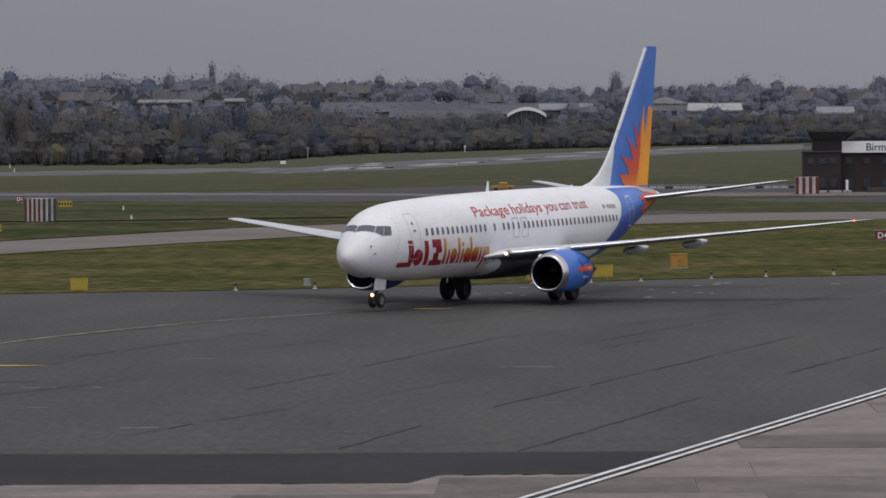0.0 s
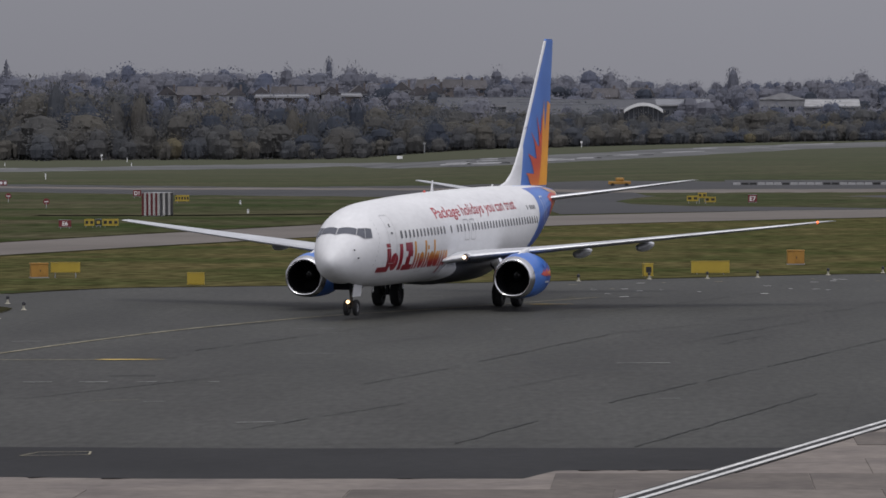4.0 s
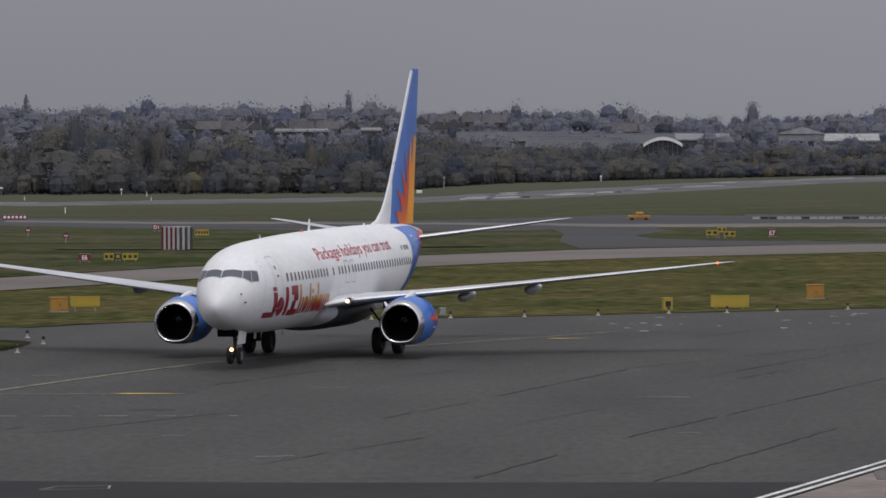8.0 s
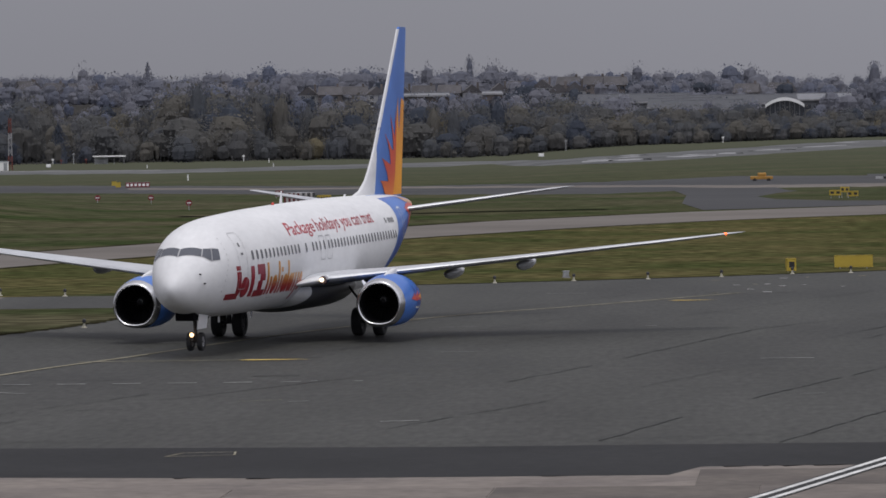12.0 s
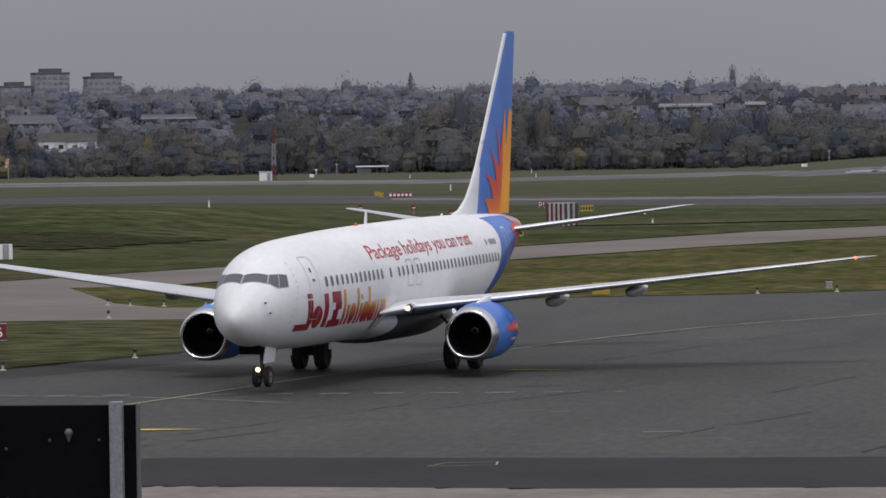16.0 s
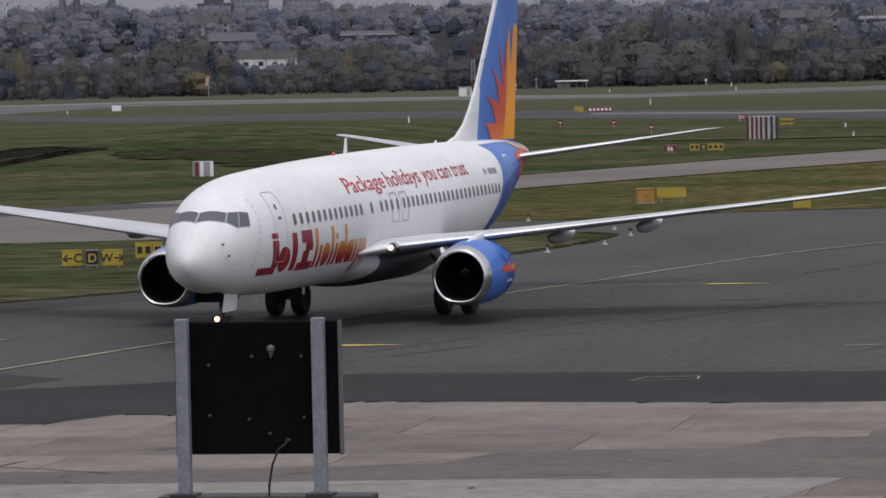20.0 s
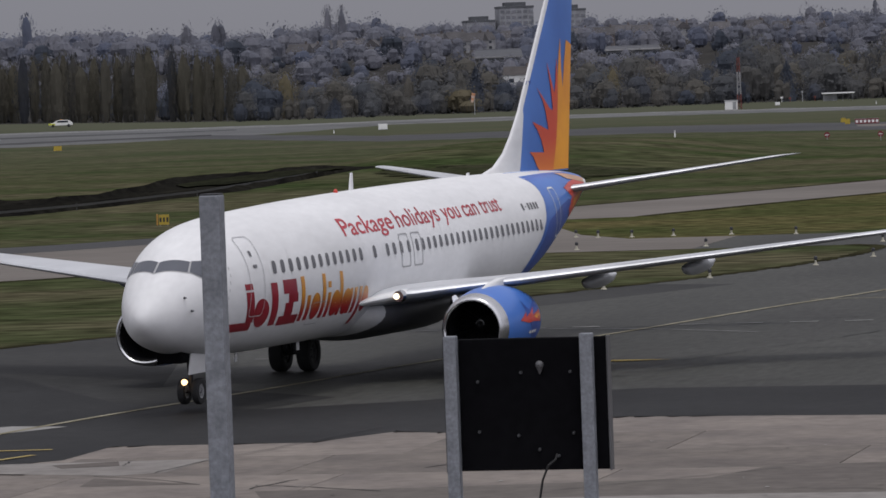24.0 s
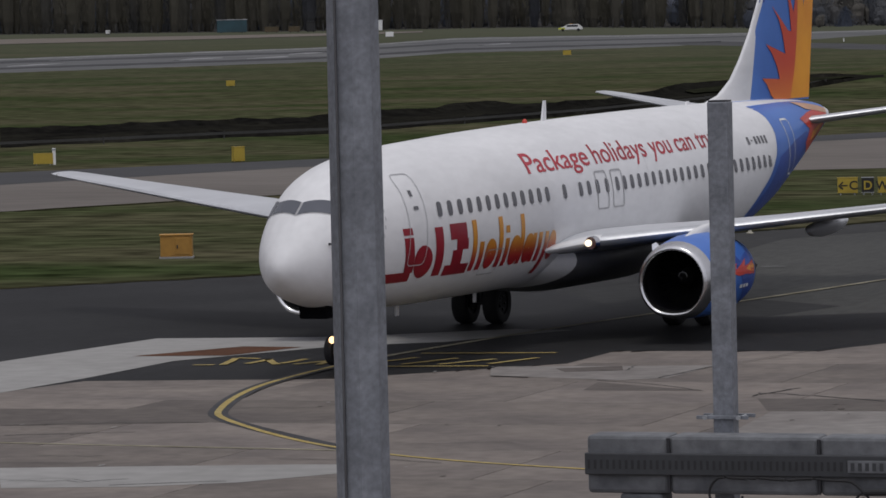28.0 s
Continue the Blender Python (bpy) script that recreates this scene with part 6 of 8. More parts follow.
    striped(29.0, 566, 2.8, 2.2, 1.0, 7, "red and white striped marker block by the control tower", 4)
    r = thing("equipment_block", facing(-77.1, 331.2, 12), "small white and grey equipment block with dark stripes", "box")
    bm = BM()
    bx(bm, -.7, .7, -.4, .4, 0, 1.18, .03)
    part("body", bm, GREY, r)
    for i in range(4):
        bm = BM()
        bx(bm, -.66 + .36 * i, -.40 + .36 * i, -.44, -.40, .06, 1.14, .01)
        part("panel", bm, WHITE if i % 2 else SIGN_RED if i == 0 else GREY, r)
    # low works trailer, orange
    r = thing("works_trailer", facing(-7.9, 610), "low orange works trailer with a light bar", "trailer")
    bm = BM()
    bx(bm, -1.45, 1.45, -.6, .6, .35, .75, .06)
    part("bed", bm, SIGN_ORANGE, r)
    bm = BM()
    bx(bm, -.5, .6, -.5, .5, .75, 1.2, .12)
    part("box", bm, SIGN_ORANGE, r)
    for sx in (-1, 1):
        bm = BM()
        tube(bm, [(sx * .9, -.66, .25), (sx * .9, -.5, .25)], .25, 14)
        part("wheel", bm, RUBBER, r)
    # row of black and white barrier blocks
    for i in range(32):
        x, y = 7.2 + 1.05 * i, 612 - .2 * i
        r = thing("barrier_block", facing(x, y), "low black or white barrier block in a row", "barrier", "barrier row")
        bm = BM()
        bx(bm, -.5, .5, -.25, .25, 0, .26, .05)
        bx(bm, -.46, .46, -.14, .14, .24, .46, .05)
        part("block", bm, SIGN_BLACK if i in (1, 2, 6, 11, 12, 17, 21, 22, 26) else BARRIER, r)
    # frosty paved strip behind the barrier row
    sheet("service_road", [(6, 640), (60, 622), (60, 634), (6, 655)], ASPHALT_OLD, 0.07, label="grey service road")


# distance haze put into the marker colours: dulled red and white
MARKER_RED = material("marker_red", (0.115, 0.014, 0.018), 0.7, vary=0.15, grain=3)
MARKER_WHITE = material("marker_white", (0.42, 0.41, 0.39), 0.7, vary=0.12, grain=3)
CAB_DARK = material("cab_dark", (0.035, 0.033, 0.035), 0.4, vary=0.1, grain=1)
BARRIER = material("barrier_white", (0.30, 0.30, 0.30), 0.6, vary=0.12, grain=4)
make_airfield()


# ---- heap of dark earth with its edge ----
def bank_z(x, y):
    """Height of the low grass bank over the field."""
    x -= (y - 430) * -.06
    e = smoothstep(-66, -86, x) * smoothstep(-126, -100, x) * (0.75 + 0.25 * math.sin(x * .11))
    return e * table(y, (300, 318, 345, 380, 405, 425, 445, 480, 530, 590), (0, .05, .35, .8, 1.5, 2.1, 2.3, 1.9, .8, 0))


def sight(az, dip):
    lo, hi = 250.0, 700.0
    sx, sy, k = math.sin(radians(az)), math.cos(radians(az)), math.tan(radians(dip))
    for d in np.arange(250, 700, .5):
        if EYE - d * k <= bank_z(d * sx, d * sy):
            return d * sx, d * sy
    return 700 * sx, 700 * sy


def make_soil():
    rows = ((-24.93, 1.637, 1.474), (-22.62, 1.595, 1.451), (-20.97, 1.574, 1.396), (-18.92, 1.465, 1.295), (-18.1, 1.423, 1.321), (-17.55, 1.381, 1.286), (-17.21, 1.361, 1.219), (-17, 1.339, 1.189), (-16.76, 1.317, 1.125), (-16.45, 1.296, 1.100), (-15.84, 1.25, 1.080), (-15.02, 1.13, 1.055), (-14.68, 1.07, 1.030), (-14.22, 1.03, 1.010))
    azs = np.arange(rows[0][0], rows[-1][0], .12)
    verts, faces, foot = [], [], []
    n = 16
    for i, a_ in enumerate(azs):
        near = table(a_, [r[0] for r in rows], [r[1] for r in rows]) + .012 * noise.noise(Vector((a_ * 2.2, 1, 0)))
        far_ = table(a_, [r[0] for r in rows], [r[2] for r in rows]) + .020 * noise.noise(Vector((a_ * 2.7, 5, 0)))
        p, q = Vector(sight(a_, near)), Vector(sight(a_, far_))
        foot.append((p.x, p.y))
        for k in range(n + 1):
            u = k / n
            c = p + (q - p) * u
            h = .10 + .30 * noise.noise(Vector((c.x * .10, c.y * .06, 0))) + .16 * noise.noise(Vector((c.x * .45, c.y * .3, 2))) + .45 * math.exp(-((u - .9) / .07) ** 2) + .28 * math.exp(-((u - .06) / .05) ** 2)
            h *= max(.12, smoothstep(-14.25, -15.1, a_))
            verts.append((c.x, c.y, bank_z(c.x, c.y) + (max(.06, h) if 0 < k < n else -.05)))
    for i in range(len(azs) - 1):
        for k in range(n):
            a = i * (n + 1) + k
            faces.append((a, a + n + 1, a + n + 2, a + 1))
    gv, gf = [], []
    inner = [i for i, a_ in enumerate(azs) if -16.7 < a_ < -14.6]
    for j, i in enumerate(inner):
        wide = math.sin(math.pi * (j + .5) / len(inner)) ** .5
        for k in range(7):
            u = .52 + (k / 6 - .5) * .56 * wide
            f = int(u * n)
            a, b = Vector(verts[i * (n + 1) + f]), Vector(verts[i * (n + 1) + f + 1])
            c = a + (b - a) * (u * n - f)
            gv.append((c.x, c.y, c.z + .12))
    for j in range(len(inner) - 1):
        for k in range(6):
            q = j * 7 + k
            gf.append((q, q + 7, q + 8, q + 1))
    tagged(link("regrown_grass", gv, gf, REGROWN), "thin grass growing inside the earth bank", "", "", "structure")
    path = [(x - 8.2, y - 2.5) for x, y in foot[::6]]
    tagged(link("soil_heap", verts, faces, SOIL), "long low bank of dark dug earth on the grass", "earth", "", "stuff")
    fence = thing("silt_fence", pose(0, 0, 0), "low silt fence along the foot of the earth heap", "fence")
    rail = [(x + 8.2, y) for x, y in path[::2]]
    for i, (x, y) in enumerate(rail):
        bm = BM()
        bx(bm, x - .03, x + .03, y - .03, y + .03, bank_z(x, y) - .1, bank_z(x, y) + .5)
        part("post", bm, FENCE_POST, fence)
    vs, fs = [], []
    for x, y in rail:
        vs += [(x, y, bank_z(x, y) + .25), (x, y, bank_z(x, y) + .42)]
    for i in range(len(rail) - 1):
        fs.append((2 * i, 2 * i + 2, 2 * i + 3, 2 * i + 1))
    link("mesh_strip", vs, fs, WHITE_CLOTH, fence)


REGROWN = material("soil_with_grass", (0.011, 0.012, 0.0085), 0.95, vary=0.6, grain=1.2, blotch=0.2, second=(0.020, 0.021, 0.0130), spec=0.0)
BANK_FACE = material("thin_dark_grass", (0.027, 0.031, 0.016), 0.95, vary=0.5, grain=1.4, blotch=0.2, second=(0.038, 0.038, 0.023), spec=0.0)
FENCE_POST = material("weathered_post", (0.035, 0.035, 0.033), 0.9, vary=0.2)
WHITE_CLOTH = material("grey_netting", (0.045, 0.045, 0.042), 0.9, vary=0.2)
make_soil()


def make_bank():
    xs = [-150 + 3 * i for i in range(40)]
    prof = [(300 + 4 * i, 0) for i in range(74)]
    verts, faces = [], []
    for x in xs:
        for y, z in prof:
            verts.append((x, y, bank_z(x, y) - .03))
    n = len(prof)
    for i in range(len(xs) - 1):
        for k in range(n - 1):
            a = i * n + k
            faces.append((a, a + n, a + n + 1, a + 1))
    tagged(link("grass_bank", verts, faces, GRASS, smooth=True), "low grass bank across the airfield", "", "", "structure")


make_bank()


def bank_face():
    """Thin dark grass along the face of the bank: many ragged patches, thinning out to the edges."""
    rg = random.Random(31)
    rows = ((-14.2, 1.05, 1.12), (-13.0, 1.03, 1.25), (-12.26, 1.07, 1.29), (-11.58, 1.12, 1.255), (-10.6, 1.17, 1.2))
    verts, faces = [], []
    for i in range(420):
        a_ = -14.2 + 3.6 * (rg.random() + rg.random()) / 2
        hi, lo = (table(a_, [r[0] for r in rows], [r[k] for r in rows]) for k in (1, 2))
        x, y = sight(a_, lo + (hi - lo) * (rg.random() + rg.random()) / 2)
        w, d = rg.uniform(.7, 2.6), rg.uniform(.7, 2.4)
        ring = []
        for k in range(9):
            t = 2 * math.pi * k / 9
            q = rg.uniform(.6, 1.15)
            px_, py_ = x + w * q * math.cos(t), y + d * q * math.sin(t)
            ring.append(len(verts))
            verts.append((px_, py_, bank_z(px_, py_) + .03 + .0001 * i))
        faces.append(ring)
    tagged(link("bare_bank_face", verts, faces, BANK_FACE), "thin dark grass patches on the face of the bank", "", "", "structure")


bank_face()


# ---- poles, display board and parapet close to the camera ----
def make_near():
    # octagonal lighting column
    r = thing("lighting_column", pose(-9.42, 25.0, 0), "tall galvanised octagonal lighting column, close by", "column")
    bm = BM()
    prof = [(0, .19), (.5, .165), (3, .155), (7, .150), (13, .140)]
    rings = []
    for z, rad in prof:
        rings.append([bm.verts.new((rad * math.cos(math.pi * k / 4 + .3), rad * math.sin(math.pi * k / 4 + .3), z)) for k in range(8)])
    for a, b in zip(rings, rings[1:]):
        for k in range(8):
            bm.faces.new((a[k], a[(k + 1) % 8], b[(k + 1) % 8], b[k]))
    bm.faces.new(rings[-1])
    bmesh.ops.bevel(bm, geom=[e for e in bm.edges if abs(e.verts[0].co.z - e.verts[1].co.z) > .3], offset=.012, segments=2, affect='EDGES')
    part("shaft", bm, STEEL, r)
    bm = BM()
    bx(bm, -.3, .3, -.3, .3, 0, .04, .01)
    part("base_plate", bm, STEEL, r)
    bm = BM()
    bx(bm, -.055, -.043, -.158, -.142, .2, 12.8)
    part("seam", bm, RIM_GREY, r)
    # square post clamped to the parapet
    r = thing("square_post", pose(-11.82, 40.6, 0), "galvanised square steel post clamped to the concrete beam", "post")
    bm = BM()
    bx(bm, -.093, .093, -.093, .093, 0, 7.346, .012)
    part("shaft", bm, STEEL, r)
    bm = BM()
    bx(bm, -.085, .085, -.085, .085, 7.346, 7.36, .004)
    part("cap", bm, DARK_METAL, r)
    for z in (4.53,):
        bm = BM()
        bx(bm, -.24, .24, -.125, -.098, z - .016, z + .016, .004)
        bx(bm, -.24, .24, .098, .125, z - .016, z + .016, .004)
        cl = part("clamp", bm, STEEL, r)
        for sx in (-.155, .155):
            bm = BM()
            tube(bm, [(sx, -.15, z), (sx, .15, z)], .012, 8)
            tube(bm, [(sx, -.155, z), (sx, -.135, z)], .022, 6)
            part("bolt", bm, GREY, cl)
    # parapet beam of concrete units with a cable tray
    r = thing("parapet_beam", pose(-12.98, 40.12, -.02), "grey concrete parapet beam with cable tray", "beam")
    x = 0.0
    for w in (.77, 1.38, 1.4, 1.4, 1.4, 1.4):
        bm = BM()
        bx(bm, x + .006, x + w - .006, -.02, .34, 3.90, 4.42, .035)
        part("unit", bm, PARAPET, r, "concrete beam unit")
        bm = BM()
        bx(bm, x + w - .016, x + w + .016, -.04, -.018, 3.91, 4.40, .006)
        part("joint_strap", bm, DARK_METAL, r)
        x += w
    bm = BM()
    bx(bm, .0, x, -.075, -.02, 4.07, 4.265, .01)
    tray = part("cable_tray", bm, TRAY, r, "dark perforated cable tray")
    for i in range(84):
        bm = BM()
        bx(bm, .03 + i * .058, .052 + i * .058, -.079, -.074, 4.125, 4.205)
        part("slot", bm, SLOT, tray)
    bm = BM()
    bx(bm, 2.42, 2.78, -.088, -.076, 4.11, 4.22, .004)
    lab = part("label_plate", bm, PARAPET, tray, "grey label plate")
    for i in range(5):
        bm = BM()
        bx(bm, 2.45 + .065 * i, 2.485 + .065 * i, -.091, -.087, 4.13, 4.20)
        part("label_bar", bm, TRAY, lab)
    loop = [(1.47, 3.90), (1.45, 3.83), (1.39, 3.785), (1.30, 3.77), (1.215, 3.81), (1.17, 3.89), (1.175, 3.97), (1.22, 4.035), (1.29, 4.062)]
    run = [(1.5 + .13 * i, 4.052 + .008 * math.sin(i * 1.7)) for i in range(7)]
    drop = [(2.44, 4.04), (2.51, 4.0), (2.565, 3.945), (2.61, 3.90), (2.60, 3.83), (2.545, 3.80), (2.50, 3.84), (2.51, 3.90), (2.56, 3.94), (2.66, 3.95)]
    bm = BM()
    tube(bm, [(q[0], -.115, q[1]) for q in curve_pts(loop + run + drop, 3)], .0115, 8)
    part("cable", bm, RUBBER, r, "looped black cable")
    bm = BM()
    tube(bm, [(2.58 + .12 * i, -.125, 3.945 + .006 * math.sin(i)) for i in range(34)], .028, 10)
    part("cable", bm, RUBBER, r, "thick black cable along the beam")
    for px_ in (.5, 3.2, 6.0):
        bm = BM()
        bx(bm, px_ - .2, px_ + .2, 0, .32, .02, 3.9, .03)
        part("pier", bm, PARAPET, r)
    # back of a stand display board on two posts
    r = thing("display_board", pose(-12.18, 55.0, 0), "black back of a stand guidance board on two steel posts", "board")
    for sx in (-.90, .755):
        bm = BM()
        bx(bm, sx - .076, sx + .076, -.20, -.06, 3.0, 5.24, .012)
        part("post", bm, STEEL, r, "galvanised square post")
    bm = BM()
    bx(bm, -1.0, .98, -.05, .10, 3.615, 5.19, .012)
    bd = part("panel", bm, BLACK, r, "black board panel")
    for sx in (-1.005, .985):
        bm = BM()
        bx(bm, sx - .010, sx + .010, -.06, .12, 3.60, 5.20, .004)
        part("edge_trim", bm, RIM_GREY if sx > 0 else DARK_METAL, bd)
    bm = BM()
    bmesh.ops.create_uvsphere(bm, u_segments=16, v_segments=10, radius=.052, matrix=Matrix.Translation((.165, -.07, 4.87)))
    tube(bm, [(.165, -.07, 4.84), (.165, -.07, 4.79), (.165, -.07, 4.76)], [.04, .02, .008], 10)
    part("knob", bm, RIM_GREY, bd, "grey drop-shaped knob")
    for bx_, bz in ((-.07, 4.78), (.53, 4.78), (-.60, 4.68), (-.60, 4.08), (-.12, 4.03), (.55, 4.05), (.13, 3.86), (.36, 3.78)):
        bm = BM()
        tube(bm, [(bx_, -.05, bz), (bx_, -.075, bz)], [.022, .016], 8)
        part("bolt", bm, TRAY, bd)
    bm = BM()
    tube(bm, [(.34, -.06, 3.8), (.33, -.12, 3.74), (.25, -.16, 3.68), (.17, -.14, 3.5), (.12, -.12, 3.25), (.11, -.1, 3.05)], .014, 8)
    part("cable", bm, RUBBER, r)
    bm = BM()
    bx(bm, -1.22, 1.38, -.3, .2, 2.98, 3.13, .02)
    part("base_bar", bm, DARK_METAL, r, "dark base bar")
    for sx in (-.9, .755):
        bm = BM()
        tube(bm, [(sx, 0, 0), (sx, 0, 3.0)], .12, 12)
        part("leg", bm, STEEL, r)
        bm = BM()
        bx(bm, sx - .16, sx + .16, -.3, .0, 3.10, 3.16, .008)
        part("foot_plate", bm, DARK_METAL, r)


PARAPET = material("parapet_concrete", (0.135, 0.14, 0.148), 0.8, vary=0.26, grain=9, blotch=2.2, second=(0.085, 0.089, 0.097), bump=0.003, bump_scale=30)
SLOT = material("tray_slot", (0.022, 0.023, 0.025), 0.8)
TRAY = material("tray_grey", (0.034, 0.036, 0.040), 0.6, vary=0.15, grain=12)
make_near()


# ---- far woods, houses and towers ----
def polar(az, d):
    x, y = d * math.sin(radians(az)), d * math.cos(radians(az))
    return x, y, land(x, y)


def mass(fn, nu, nv):
    """Quads of a closed lumpy form: fn(u, v) gives a point and the way out of it."""
    pt = {(i, j): fn(i / nu, j / nv) for i in range(nu) for j in range(nv + 1)}
    quads, ways = [], []
    for i in range(nu):
        for j in range(nv):
            ring = [pt[i, j], pt[i, j + 1], pt[(i + 1) % nu, j + 1], pt[(i + 1) % nu, j]]
            quads.append([p[0] for p in ring])
            ways.append([p[1] for p in ring])
    return quads, ways


def crown(kind, seed, leaves, size, nu, nv):
    """One tree of height 1 and width 1: an inner body of twigs with small rising leaf clumps round it. Gives quads (n, 4, 3) and the way out of the crown at their corners."""
    rg = np.random.RandomState(seed)

    def lumpy(p):
        return noise.noise(Vector(p) * 7 + Vector((seed, 0, 0))) * .5 + noise.noise(Vector(p) * 17 + Vector((0, seed, 0))) * .3

    if kind in ("poplar", "conifer"):
        def girth(z):
            return np.interp(z, [0, .08, .45, .8, .95, 1], [.6, .85, 1, .86, .55, .2]) if kind == "poplar" else 1.02 - z
        z = rg.beta(1.2, 1.2, leaves) * .97 + .03
        a = rg.uniform(0, 2 * np.pi, leaves)
        rad = .5 * girth(z) * rg.uniform(.3, 1.14, leaves) ** .7 * (1 + .16 * np.sin(3 * a + 5 * z + seed))
        c = np.stack([rad * np.cos(a), rad * np.sin(a), z], 1)
        out = np.stack([np.cos(a), np.sin(a), np.full(leaves, .35)], 1)

        def column(u, v):
            t = 2 * math.pi * u
            r = .27 * girth(v) * (1 + .16 * math.sin(3 * t + 5 * v + seed)) * (1 + .3 * lumpy((math.cos(t) * .4, math.sin(t) * .4, v)))
            return (r * math.cos(t), r * math.sin(t), v * .93), (math.cos(t), math.sin(t), .35)
        quads, ways = mass(column, nu, nv + 2)
    else:
        m = {"round": 3, "bush": 3, "bare": 4}[kind] + rg.randint(0, 3)
        top = .66 if kind != "bush" else .5
        lob = np.stack([rg.uniform(-.28, .28, m), rg.uniform(-.28, .28, m), rg.uniform(.2, top, m)], 1)
        lr = rg.uniform(.22, .33, m)
        lob[0], lr[0] = (rg.uniform(-.06, .06), rg.uniform(-.06, .06), .58), .38
        lob[1], lr[1] = (.05, -.03, .34), .44
        lob[:, 2] = np.minimum(lob[:, 2], .97 - lr)
        k = rg.choice(m, leaves, p=lr ** 2 / (lr ** 2).sum())
        way = rg.normal(size=(leaves, 3))
        way /= np.linalg.norm(way, axis=1)[:, None]
        deep = rg.uniform(.30, 1.08, leaves) ** .6 if kind != "bare" else rg.uniform(.3, 1.10, leaves) ** .8
        deep *= 1 + .10 * np.sin(7 * way[:, 0] + seed) * np.sin(6 * way[:, 1] + 5 * way[:, 2])
        c = lob[k] + way * (lr[k] * deep)[:, None]
        c[:, 2] = np.clip(c[:, 2], .01, 1.04)
        mid = c - np.array([0, 0, .20])
        out = .35 * way + .9 * mid / (np.linalg.norm(mid, axis=1)[:, None] + .05)
        quads, ways = [], []
        for j in range(m):
            full = .62 if kind != "bare" else .45

            def body(u, v, j=j):
                t, b = 2 * math.pi * u, math.pi * v
                d = np.array((math.sin(b) * math.cos(t), math.sin(b) * math.sin(t), math.cos(b)))
                p = lob[j] + d * lr[j] * full * (1 + .35 * lumpy(lob[j] + d * lr[j]))
                if d[2] < 0:
                    p[2] = lob[j][2] * (1 + d[2])          # the skirt reaches the ground
                o = p - np.array((0, 0, .20))
                o = .35 * d + .9 * o / (np.linalg.norm(o) + .05)
                return (p[0], p[1], max(0.0, p[2])), tuple(o)
            q, w_ = mass(body, nu, nv)
            quads += q
            ways += w_
    out = out / np.linalg.norm(out, axis=1)[:, None]
    nrm = out + .45 * rg.normal(size=(leaves, 3))
    nrm /= np.linalg.norm(nrm, axis=1)[:, None]
    u = np.cross(nrm, rg.normal(size=(leaves, 3)))
    u /= np.linalg.norm(u, axis=1)[:, None]
    up, thin = {"bare": (.8, .5), "poplar": (1.0, .5), "conifer": (0, 1), "round": (.3, .85), "bush": (.3, .85)}[kind]
    u = np.array([[0., 0., up]]) + (.6 if up >= .8 else .85) * u      # twigs that rise
    w = np.cross(nrm, u) * thin
    s = (size * rg.uniform(.6, 1.35, leaves))[:, None]
    q = np.stack([c - u * s - w * s, c + u * s - w * s * .6, c + u * s * .8 + w * s, c - u * s * .7 + w * s * .8], 1)
    W = np.array(ways)
    W = np.concatenate([W / np.linalg.norm(W, axis=2)[..., None], np.repeat(out[:, None, :], 4, 1)])
    return np.concatenate([np.array(quads), q]), W * .5 + np.array([0, -.24, .58])


KINDS = ("round", "bush", "poplar", "conifer", "bare")
SHAPES = {k: [crown(k, 11 + i, 1000, .0195, 6, 4) for i in range(7)] for k in KINDS}
COARSE = {k: [crown(k, 51 + i, 430, .0245, 5, 4) for i in range(7)] for k in KINDS}


